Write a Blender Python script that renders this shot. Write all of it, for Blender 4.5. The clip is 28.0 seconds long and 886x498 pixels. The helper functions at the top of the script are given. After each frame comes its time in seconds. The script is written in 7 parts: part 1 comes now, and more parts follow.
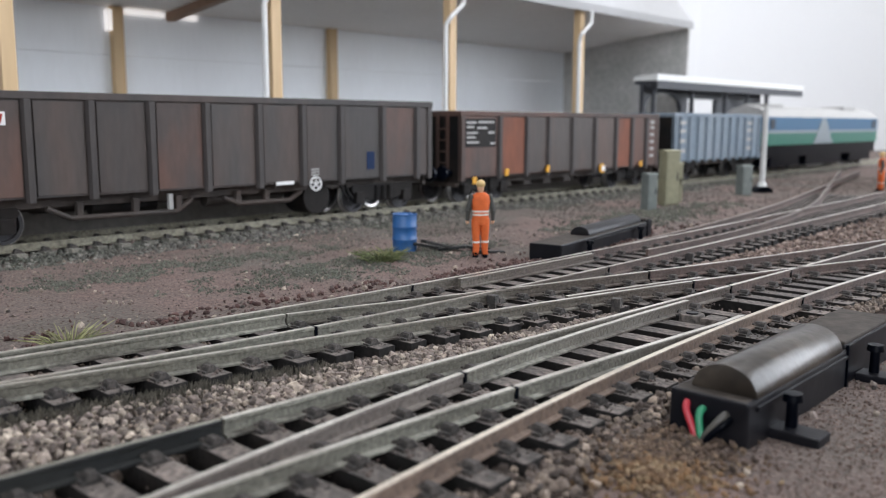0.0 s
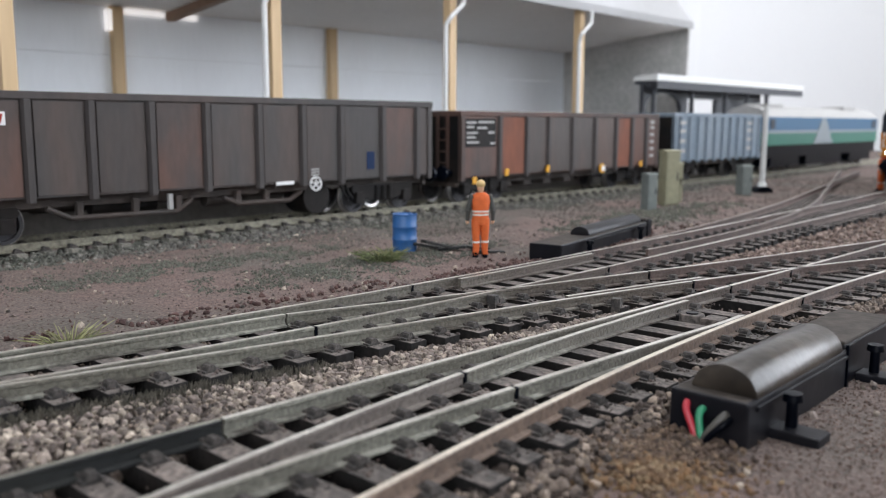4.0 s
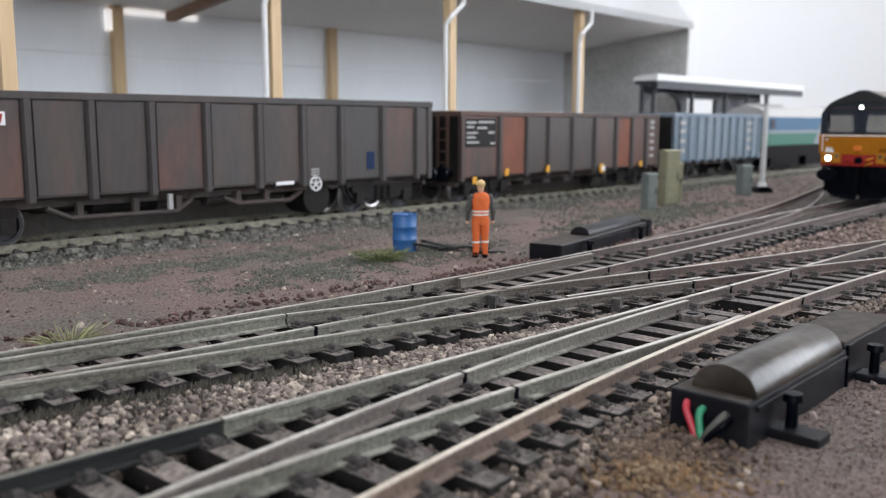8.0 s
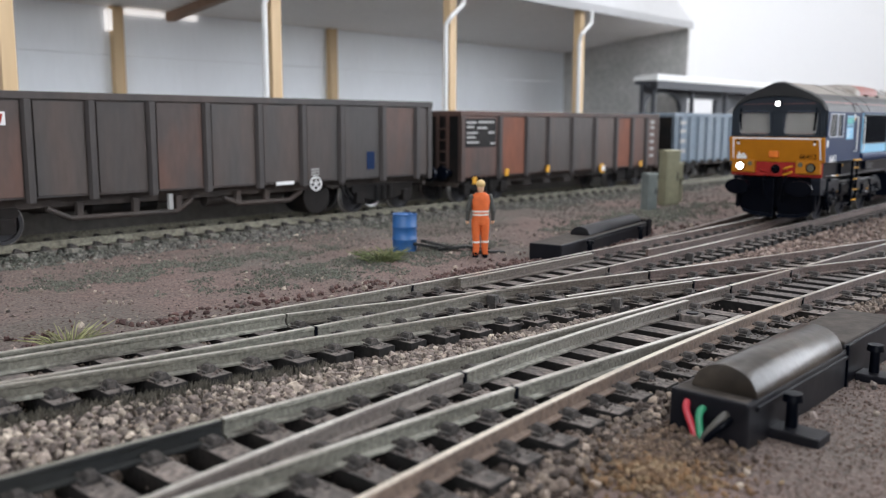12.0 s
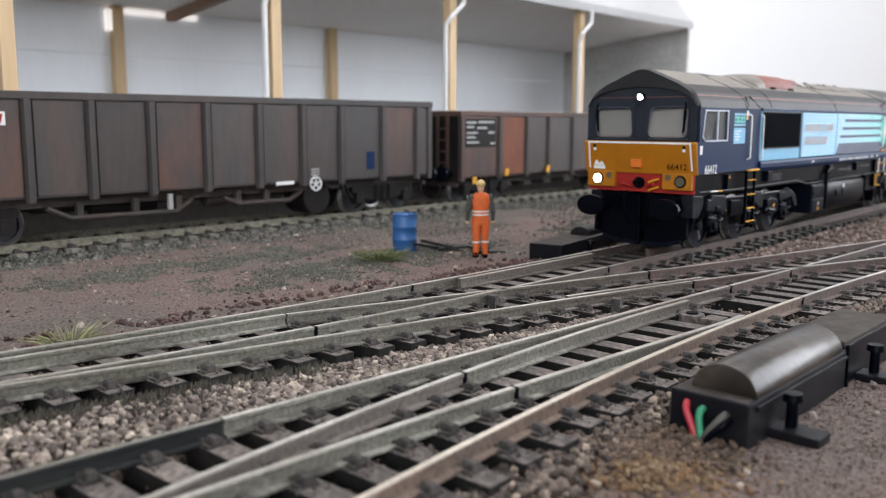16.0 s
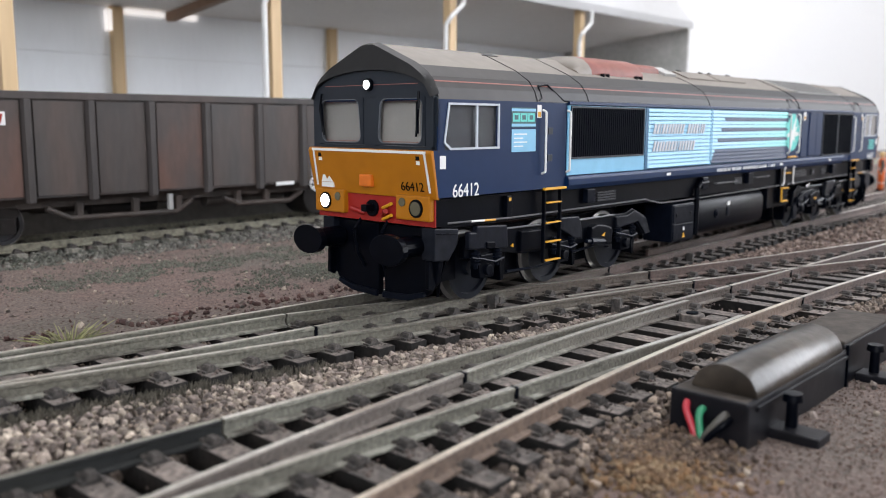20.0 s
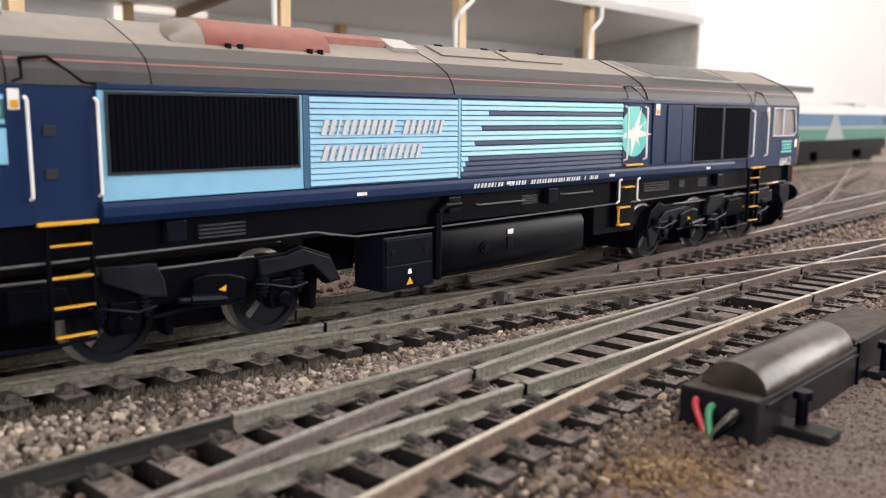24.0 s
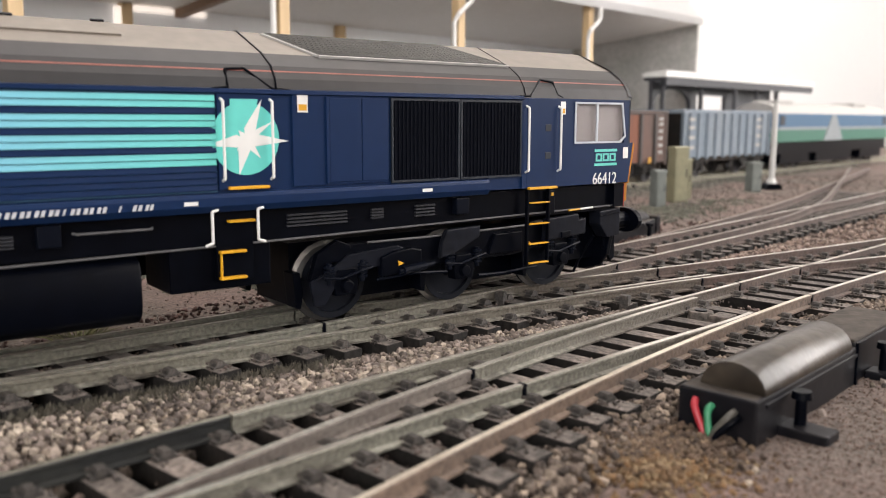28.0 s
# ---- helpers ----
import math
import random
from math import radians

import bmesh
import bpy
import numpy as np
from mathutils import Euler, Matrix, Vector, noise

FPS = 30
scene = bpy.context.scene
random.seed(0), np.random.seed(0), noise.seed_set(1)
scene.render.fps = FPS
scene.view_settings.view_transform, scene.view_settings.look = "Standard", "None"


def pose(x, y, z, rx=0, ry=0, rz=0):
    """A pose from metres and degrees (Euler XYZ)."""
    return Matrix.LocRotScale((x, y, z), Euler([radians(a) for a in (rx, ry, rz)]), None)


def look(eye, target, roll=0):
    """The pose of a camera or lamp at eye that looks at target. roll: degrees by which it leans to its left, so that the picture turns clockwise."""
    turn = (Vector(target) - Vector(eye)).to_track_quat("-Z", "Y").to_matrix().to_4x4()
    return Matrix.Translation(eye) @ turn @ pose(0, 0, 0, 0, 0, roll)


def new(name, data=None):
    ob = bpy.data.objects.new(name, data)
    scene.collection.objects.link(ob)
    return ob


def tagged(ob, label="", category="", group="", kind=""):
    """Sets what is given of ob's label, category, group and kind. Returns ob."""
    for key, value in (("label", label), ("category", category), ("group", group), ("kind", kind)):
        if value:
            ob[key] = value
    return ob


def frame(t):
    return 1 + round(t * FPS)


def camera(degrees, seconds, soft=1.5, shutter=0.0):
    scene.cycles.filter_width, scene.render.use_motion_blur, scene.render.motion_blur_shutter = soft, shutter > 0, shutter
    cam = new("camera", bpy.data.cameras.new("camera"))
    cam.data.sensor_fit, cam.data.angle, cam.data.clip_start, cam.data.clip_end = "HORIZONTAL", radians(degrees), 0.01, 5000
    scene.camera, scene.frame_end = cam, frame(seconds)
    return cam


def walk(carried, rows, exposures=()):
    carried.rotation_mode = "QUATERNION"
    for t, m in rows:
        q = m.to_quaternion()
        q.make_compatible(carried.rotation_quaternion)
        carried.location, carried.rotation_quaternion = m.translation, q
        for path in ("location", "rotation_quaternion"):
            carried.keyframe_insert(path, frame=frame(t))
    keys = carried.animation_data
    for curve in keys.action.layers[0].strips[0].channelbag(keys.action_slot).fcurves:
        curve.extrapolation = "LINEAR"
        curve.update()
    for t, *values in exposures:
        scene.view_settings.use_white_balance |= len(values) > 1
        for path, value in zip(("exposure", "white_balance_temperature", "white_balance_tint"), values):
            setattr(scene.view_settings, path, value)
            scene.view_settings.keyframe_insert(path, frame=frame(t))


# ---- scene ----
# A model railway at true model size (1:76): lengths below are millimetres, turned into metres by MM.
MM = 0.001

# ---- camera and its walk ----
EYE = Vector((0, 0, 36.1)) * MM


def aim(turn, tilt):
    t, p = radians(turn), radians(tilt)
    way = Vector((-math.sin(t) * math.cos(p), math.cos(t) * math.cos(p), -math.sin(p)))
    return look(EYE, EYE + way, 0.19)


cam = camera(54.74, 28.0, 1.0)
cam.data.dof.use_dof = True
cam.data.dof.focus_distance = 0.168
cam.data.dof.aperture_fstop = 33.0
walk(cam, [(0.0, aim(0, 8.445)), (20.5, aim(0, 8.445)), (21.5, aim(0.05, 8.45)), (22.0, aim(0.2, 8.5)), (23.0, aim(0.5, 8.63)),
           (23.5, aim(0.57, 8.68)), (24.5, aim(0.63, 8.69)), (25.0, aim(0.60, 8.67)), (26.0, aim(0.59, 8.67)),
           (26.5, aim(0.61, 8.69)), (28.0, aim(0.55, 8.67))],
     exposures=[(0.0, 0.10, 6350, 14), (8.0, 0.13, 6350, 14), (12.0, 0.18, 6400, 14), (18.0, 0.24, 6500, 15), (21.0, 0.31, 6550, 15), (24.0, 0.38, 7350, 18), (28.0, 0.41, 7350, 18)])

# ---- light ----
world = bpy.data.worlds.new("sky")
scene.world = world
world.use_nodes = True
sky = world.node_tree.nodes.new("ShaderNodeTexSky")
sky.sky_type, sky.sun_disc, sky.sun_elevation, sky.sun_rotation = "NISHITA", False, radians(40), radians(110)
world.node_tree.links.new(sky.outputs[0], world.node_tree.nodes["Background"].inputs[0])
world.node_tree.nodes["Background"].inputs[1].default_value = 0.1


def window_light(name, where, target, width, height, watts, colour):
    lamp = bpy.data.lights.new(name, "AREA")
    lamp.shape, lamp.size, lamp.size_y, lamp.energy, lamp.color = "RECTANGLE", width, height, watts, colour
    ob = new(name, lamp)
    ob.matrix_world = look(where, target)
    return tagged(ob, "soft white room light", "light")


window_light("window_light", (1.73, 0.65, 0.75), (0, 0.65, 0.5), 1.5, 1.15, 33, (0.92, 0.97, 1.0))
window_light("window_light", (-0.35, -1.93, 0.75), (-0.35, 0, 0.5), 1.5, 1.15, 29, (0.91, 0.97, 1.0))
# unseen soft lamp added overhead, to fill in light from above
window_light("ceiling_light", (0.35, 0.75, 1.47), (0.35, 0.75, 0), 1.3, 1.3, 19, (0.97, 0.99, 1.0))


# ---- materials ----
def surface(name, colour, rough=0.6, metal=0.0, vary=0.15, grain=350.0, blotch=40.0, bump=0.15, second=None, mixed=0.0, island=0.0, piece=0.0,
            coat=0.0, space="Object", emit=0.0, stretch=(1, 1, 1), shine=0.5, third=None):
    """Paint or stone with grain, blotches of a second colour, and fine relief. Scales are in features per metre."""
    m = bpy.data.materials.new(name)
    m.use_nodes = True
    t = m.node_tree
    b = t.nodes["Principled BSDF"]
    link = t.links.new
    b.inputs["Roughness"].default_value, b.inputs["Metallic"].default_value = rough, metal
    b.inputs["Coat Weight"].default_value = coat
    b.inputs["Specular IOR Level"].default_value = shine
    b.inputs["Coat Roughness"].default_value = 0.12
    co = t.nodes.new("ShaderNodeTexCoord")
    mp = t.nodes.new("ShaderNodeMapping")
    mp.inputs["Scale"].default_value = stretch
    link(co.outputs[space], mp.inputs[0])
    fine, large = t.nodes.new("ShaderNodeTexNoise"), t.nodes.new("ShaderNodeTexNoise")
    for node, scale in ((fine, grain), (large, blotch)):
        node.inputs["Scale"].default_value, node.inputs["Detail"].default_value = scale, 5.0
        link(mp.outputs[0], node.inputs["Vector"])
    ramp = t.nodes.new("ShaderNodeMapRange")
    ramp.inputs["From Min"].default_value, ramp.inputs["From Max"].default_value = 0.42, 0.62
    ramp.inputs["To Max"].default_value = mixed
    link(large.outputs[0], ramp.inputs["Value"])
    mix = t.nodes.new("ShaderNodeMix")
    mix.data_type = "RGBA"
    mix.inputs["A"].default_value = (*colour, 1)
    mix.inputs["B"].default_value = (*(second or [c * 0.7 for c in colour]), 1)
    link(ramp.outputs[0], mix.inputs["Factor"])
    value = t.nodes.new("ShaderNodeMapRange")
    value.inputs["From Min"].default_value, value.inputs["From Max"].default_value = 0.25, 0.75
    value.inputs["To Min"].default_value, value.inputs["To Max"].default_value = 1 - vary, 1 + vary
    link(fine.outputs[0], value.inputs["Value"])
    out = value.outputs[0]
    for amount, kind, socket in ((island, "ShaderNodeNewGeometry", "Random Per Island"), (piece, "ShaderNodeObjectInfo", "Random")):
        if amount:
            info, spread, times = t.nodes.new(kind), t.nodes.new("ShaderNodeMapRange"), t.nodes.new("ShaderNodeMath")
            spread.inputs["To Min"].default_value, spread.inputs["To Max"].default_value = 1 - amount, 1 + amount
            times.operation = "MULTIPLY"
            link(info.outputs[socket], spread.inputs["Value"])
            link(out, times.inputs[0])
            link(spread.outputs[0], times.inputs[1])
            out = times.outputs[0]
    hsv = t.nodes.new("ShaderNodeHueSaturation")
    colour_out = mix.outputs["Result"]
    if third:
        # stones of a third colour among the others
        info, pick, over = t.nodes.new("ShaderNodeNewGeometry"), t.nodes.new("ShaderNodeMapRange"), t.nodes.new("ShaderNodeMix")
        over.data_type = "RGBA"
        pick.inputs["From Min"].default_value, pick.inputs["From Max"].default_value = 0.55, 0.8
        over.inputs["B"].default_value = (*third, 1)
        wide = t.nodes.new("ShaderNodeMath")
        wide.operation = "FRACT"
        far = t.nodes.new("ShaderNodeMath")
        far.operation = "MULTIPLY"
        far.inputs[1].default_value = 7.31
        link(info.outputs["Random Per Island"], far.inputs[0])
        link(far.outputs[0], wide.inputs[0])
        link(wide.outputs[0], pick.inputs["Value"])
        link(pick.outputs[0], over.inputs["Factor"])
        link(colour_out, over.inputs["A"])
        colour_out = over.outputs["Result"]
    link(colour_out, hsv.inputs["Color"])
    link(out, hsv.inputs["Value"])
    link(hsv.outputs[0], b.inputs["Base Color"])
    if bump:
        bp = t.nodes.new("ShaderNodeBump")
        bp.inputs["Strength"].default_value, bp.inputs["Distance"].default_value = bump, 0.0004
        link(fine.outputs[0], bp.inputs["Height"])
        link(bp.outputs[0], b.inputs["Normal"])
    if emit:
        b.inputs["Emission Color"].default_value, b.inputs["Emission Strength"].default_value = (*colour, 1), emit
    return m


def clear_glass(name, tint, rough=0.03):
    m = bpy.data.materials.new(name)
    m.use_nodes = True
    b = m.node_tree.nodes["Principled BSDF"]
    b.inputs["Base Color"].default_value = (*tint, 1)
    b.inputs["Roughness"].default_value, b.inputs["Transmission Weight"].default_value, b.inputs["IOR"].default_value = rough, 1.0, 1.14
    return m


NAVY = surface("navy_paint", (0.0032, 0.0175, 0.0620), 0.42, vary=0.06, bump=0.03, shine=0.16)
NAVY_DARK = surface("dark_navy_paint", (0.012, 0.017, 0.025), 0.45, vary=0.08, bump=0.03, shine=0.3)
SKY_BLUE = surface("light_blue_paint", (0.175, 0.43, 0.62), 0.45, vary=0.06, bump=0.03)
TURQUOISE = surface("turquoise_paint", (0.085, 0.55, 0.50), 0.4, vary=0.05, bump=0.03)
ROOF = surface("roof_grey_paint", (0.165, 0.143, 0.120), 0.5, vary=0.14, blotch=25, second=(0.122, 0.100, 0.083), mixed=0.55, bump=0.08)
ROOF_RED = surface("faded_red_roof_paint", (0.20, 0.060, 0.045), 0.55, vary=0.15, second=(0.15, 0.072, 0.055), mixed=0.6, shine=0.35)
STRIPE = surface("red_stripe", (0.25, 0.078, 0.06), 0.5, vary=0.15)
YELLOW = surface("warning_yellow_paint", (0.39, 0.140, 0.003), 0.5, vary=0.06, bump=0.03, shine=0.3, blotch=60, second=(0.33, 0.115, 0.003), mixed=0.5)
YELLOW_TRIM = surface("yellow_trim", (0.66, 0.32, 0.012), 0.5, vary=0.1)
RED = surface("buffer_beam_red", (0.28, 0.014, 0.010), 0.5, shine=0.3, vary=0.1)
BLACK = surface("satin_black_plastic", (0.0014, 0.0020, 0.0042), 0.32, shine=0.07, vary=0.3, bump=0.08)
CHARCOAL = surface("charcoal_underframe", (0.0030, 0.0044, 0.0088), 0.32, shine=0.08, vary=0.3, grain=500, bump=0.2)
GRILLE = surface("black_grille", (0.0016, 0.0024, 0.0055), 0.7, vary=0.2, shine=0.05)
WHITE = surface("white_paint", (0.70, 0.70, 0.69), 0.5, vary=0.04)
STEEL = surface("bright_wheel_steel", (0.40, 0.39, 0.38), 0.3, metal=0.9, vary=0.1)
DARK_STEEL = surface("blackened_steel", (0.06, 0.06, 0.065), 0.4, metal=0.6, vary=0.2)
CAB_IN = surface("cab_interior_grey", (0.50, 0.47, 0.43), 0.7, vary=0.1)
LAMP_ON = surface("lit_headlight", (1.0, 0.98, 0.94), 0.3, vary=0.0, bump=0, emit=9.0)
LAMP_OFF = surface("unlit_lens", (0.10, 0.09, 0.06), 0.1, vary=0.1)
GLASS = clear_glass("cab_glass", (0.80, 0.82, 0.82))
RAIL_TOP = surface("nickel_silver_railhead", (0.60, 0.575, 0.52), 0.33, metal=0.75, vary=0.3, grain=900, blotch=45, second=(0.30, 0.27, 0.23), mixed=0.8, bump=0.1)
RAIL_SIDE = surface("greenish_grey_rail_side", (0.195, 0.190, 0.158), 0.38, metal=0.25, vary=0.42, grain=1500, blotch=30, second=(0.130, 0.118, 0.095), mixed=0.7, bump=0.6)
RAIL_RUST = surface("rusty_rail_side", (0.095, 0.064, 0.054), 0.6, metal=0.1, vary=0.45, grain=1100, blotch=90, second=(0.060, 0.042, 0.036), mixed=0.8, bump=0.5)
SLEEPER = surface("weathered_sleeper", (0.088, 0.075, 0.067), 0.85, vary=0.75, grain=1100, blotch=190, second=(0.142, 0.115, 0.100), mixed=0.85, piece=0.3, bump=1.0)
# near-black for sleeper sides: their shade is put into the colour
SLEEPER_SIDE = surface("shade_black_sleeper_side", (0.012, 0.0105, 0.0098), 0.8, vary=0.5, grain=1000, blotch=160, second=(0.022, 0.017, 0.014), mixed=0.7, bump=0.5, shine=0.25)
PALE_SLEEPER = surface("pale_concrete_sleeper", (0.155, 0.145, 0.122), 0.9, vary=0.4, grain=900, blotch=120, second=(0.085, 0.078, 0.066), mixed=0.8, piece=0.3, bump=0.6)
CHAIR = surface("grimy_rail_chair", (0.030, 0.026, 0.024), 0.7, vary=0.6, grain=1500, blotch=400, second=(0.07, 0.058, 0.05), mixed=0.7, piece=0.3, bump=0.9)
# the shade between the sleepers, put into a near-black colour
GAP_SHADE = surface("gap_shade_black", (0.0035, 0.003, 0.0028), 0.95, vary=0.4, grain=700, blotch=90, second=(0.010, 0.008, 0.007), mixed=0.6, bump=0.6, shine=0.1)
SOIL = surface("reddish_scatter_soil", (0.120, 0.081, 0.070), 0.95, vary=0.65, grain=1500, blotch=22, second=(0.084, 0.071, 0.060), mixed=0.9, bump=1.0)
STONE = surface("granite_ballast", (0.165, 0.132, 0.114), 0.85, vary=0.35, grain=1500, blotch=60, second=(0.090, 0.071, 0.062), mixed=0.85, island=0.6, bump=0.7, third=(0.28, 0.235, 0.19))
DARK_STONE = surface("dark_ballast", (0.095, 0.068, 0.062), 0.9, vary=0.25, grain=1500, blotch=60, second=(0.070, 0.045, 0.040), mixed=0.7, island=0.6, bump=0.5, third=(0.19, 0.145, 0.125))
WAGON = surface("weathered_wagon_maroon", (0.036, 0.032, 0.031), 0.6, vary=0.2, grain=500, blotch=30, second=(0.058, 0.040, 0.034), mixed=0.8, bump=0.15, stretch=(1, 1, 0.3))
WAGON_RUST = surface("rusty_wagon_brown", (0.054, 0.037, 0.032), 0.65, vary=0.2, grain=500, blotch=30, second=(0.100, 0.045, 0.031), mixed=0.7, bump=0.15, stretch=(1, 1, 0.3))
WAGON_BLUE = surface("faded_blue_wagon", (0.145, 0.190, 0.235), 0.65, vary=0.15, blotch=30, second=(0.225, 0.255, 0.285), mixed=0.6)
WAGON_FRAME = surface("grimy_wagon_underframe", (0.030, 0.024, 0.021), 0.7, vary=0.3, blotch=40, second=(0.058, 0.039, 0.030), mixed=0.6)
PINE = surface("bare_pine", (0.60, 0.43, 0.25), 0.6, vary=0.12, grain=300, blotch=60, second=(0.50, 0.34, 0.18), mixed=0.5, stretch=(1, 1, 0.08))
WALL_WHITE = surface("white_plank_wall", (0.90, 0.93, 0.97), 0.7, vary=0.02, blotch=7, second=(0.76, 0.77, 0.80), mixed=0.6, bump=0.03, stretch=(1, 1, 0.25))
CARD_GREY = surface("grey_card_roof", (0.44, 0.44, 0.45), 0.8, vary=0.06, blotch=10, second=(0.30, 0.295, 0.29), mixed=0.6, bump=0.05)
SOFFIT = surface("grey_roof_underside", (0.84, 0.81, 0.785), 0.85, vary=0.05, blotch=8, second=(0.74, 0.71, 0.685), mixed=0.6, bump=0.05)
BACKDROP = surface("white_backscene_board", (0.62, 0.625, 0.63), 0.85, vary=0.02, bump=0.03)
PLASTER = surface("pale_room_wall", (0.78, 0.77, 0.74), 0.85, vary=0.02, bump=0.03)
CARPET = surface("brown_room_floor", (0.16, 0.12, 0.09), 0.9, vary=0.2)
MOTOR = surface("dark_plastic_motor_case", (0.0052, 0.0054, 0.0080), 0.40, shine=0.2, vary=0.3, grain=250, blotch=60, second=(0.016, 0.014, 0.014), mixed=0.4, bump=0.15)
MOTOR_DRUM = surface("brown_plastic_motor_drum", (0.024, 0.019, 0.0150), 0.30, vary=0.4, grain=500, blotch=70, second=(0.050, 0.040, 0.031), mixed=0.85, bump=0.3, shine=0.36)
DRUM_BLUE = surface("blue_enamel", (0.018, 0.095, 0.27), 0.45, vary=0.15, blotch=150, second=(0.035, 0.085, 0.18), mixed=0.5)
ORANGE = surface("orange_workwear", (0.58, 0.11, 0.02), 0.75, vary=0.1, grain=700)
CABINET_GREEN = surface("pale_olive_cabinet", (0.24, 0.23, 0.15), 0.6, vary=0.15, blotch=60, second=(0.17, 0.165, 0.11), mixed=0.6)
CABINET_GREY = surface("grey_green_cabinet", (0.15, 0.17, 0.16), 0.6, vary=0.15, blotch=60, second=(0.10, 0.11, 0.105), mixed=0.6)
SKIN = surface("painted_flesh", (0.55, 0.33, 0.20), 0.7)
HAT = surface("tan_helmet", (0.55, 0.38, 0.16), 0.6)
WIRE_RED = surface("red_wire", (0.42, 0.03, 0.045), 0.4, vary=0.1)
WIRE_GREEN = surface("green_wire", (0.025, 0.22, 0.11), 0.4, vary=0.1)
WIRE_GREY = surface("grey_wire", (0.075, 0.07, 0.062), 0.4, vary=0.1)
STRAW = surface("dry_grass", (0.17, 0.17, 0.075), 0.8, vary=0.2, island=0.4)
MOSS = surface("green_grass", (0.085, 0.10, 0.038), 0.85, vary=0.25, island=0.5)
LOCO_BLUE = surface("mid_blue_paint", (0.010, 0.085, 0.175), 0.5, vary=0.06)
LOCO_GREEN = surface("green_paint", (0.006, 0.118, 0.078), 0.5, vary=0.06)
PALE_GREY = surface("pale_grey_paint", (0.34, 0.335, 0.325), 0.6, vary=0.08)
STATION_DARK = surface("dark_canopy_paint", (0.04, 0.042, 0.05), 0.6, vary=0.1)


SILVER = surface("silver_window_frame", (0.42, 0.45, 0.50), 0.4, vary=0.08)
PIPE_GREY = surface("worn_grey_pipe", (0.10, 0.10, 0.105), 0.35, vary=0.2)
WHEEL_FACE = surface("oily_wheel_face", (0.007, 0.0085, 0.013), 0.38, shine=0.2, vary=0.2, bump=0.1)
DEEP_TEAL = surface("deep_teal_paint", (0.012, 0.075, 0.085), 0.45, vary=0.06)
BROW = surface("dark_brow_paint", (0.010, 0.010, 0.011), 0.5, vary=0.2, shine=0.3)
DIRTY_STONE = surface("dirty_brown_ballast", (0.105, 0.080, 0.066), 0.9, vary=0.25, grain=1500, blotch=90, second=(0.060, 0.045, 0.038), mixed=0.8, island=0.55, bump=0.5, third=(0.21, 0.165, 0.13))
PALE_CONCRETE = surface("dusty_pale_concrete", (0.20, 0.195, 0.185), 0.9, vary=0.2, blotch=20, second=(0.13, 0.125, 0.115), mixed=0.8)


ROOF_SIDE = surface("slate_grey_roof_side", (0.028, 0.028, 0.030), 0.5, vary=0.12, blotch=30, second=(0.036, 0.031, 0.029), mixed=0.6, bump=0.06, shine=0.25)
RAIL_FOOT = surface("worn_rail_foot", (0.25, 0.245, 0.21), 0.42, metal=0.3, vary=0.6, grain=900, blotch=110, second=(0.05, 0.043, 0.036), mixed=0.9, bump=0.5)
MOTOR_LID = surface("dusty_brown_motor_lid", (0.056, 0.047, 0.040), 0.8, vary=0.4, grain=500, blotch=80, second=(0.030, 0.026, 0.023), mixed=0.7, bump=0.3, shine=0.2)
# brightness seen through the trailing cab, as a flat colour
MAUVE = surface("see_through_mauve", (0.24, 0.205, 0.205), 0.6, vary=0.1)


END_WALL = surface("grey_stone_card", (0.50, 0.49, 0.475), 0.85, vary=0.15, grain=260, blotch=30, second=(0.36, 0.36, 0.335), mixed=0.7, bump=0.15)
PLATE = surface("dusty_charcoal_plate", (0.0068, 0.0080, 0.0125), 0.34, shine=0.10, vary=0.4, grain=500, blotch=90, second=(0.0125, 0.0140, 0.0185), mixed=0.6, bump=0.2)
# black of the wagons' gear, and the shade painted on their ends
WAGON_BLACK = surface("black_gear_and_end_shade", (0.0070, 0.0066, 0.0068), 0.55, vary=0.3, blotch=60, second=(0.016, 0.012, 0.010), mixed=0.6, shine=0.2)
CLOD = surface("dark_red_clod", (0.062, 0.032, 0.028), 0.95, vary=0.3, grain=1400, blotch=90, second=(0.088, 0.05, 0.043), mixed=0.7, island=0.45, bump=0.6)


STRIP_GLOW = surface("glowing_white", (1.0, 0.97, 0.92), 0.5, vary=0.0, bump=0, emit=0.55)
DULL_TOP = surface("dull_railhead", (0.22, 0.19, 0.165), 0.45, metal=0.5, vary=0.25, blotch=45, second=(0.11, 0.085, 0.07), mixed=0.85, bump=0.1)


DUSTY_BLACK = surface("dusty_black_plastic", (0.014, 0.015, 0.015), 0.55, shine=0.3, vary=0.3, blotch=60, second=(0.03, 0.031, 0.028), mixed=0.6)
PINK_STONE = surface("pinkish_brown_ballast", (0.175, 0.125, 0.105), 0.9, vary=0.25, grain=1500, blotch=60, second=(0.11, 0.078, 0.066), mixed=0.8, island=0.5, bump=0.5, third=(0.25, 0.195, 0.165))


RAIL_PALE = surface("pale_siding_rail", (0.23, 0.218, 0.168), 0.5, metal=0.1, vary=0.5, grain=900, blotch=60, second=(0.15, 0.135, 0.10), mixed=0.8, bump=0.3)


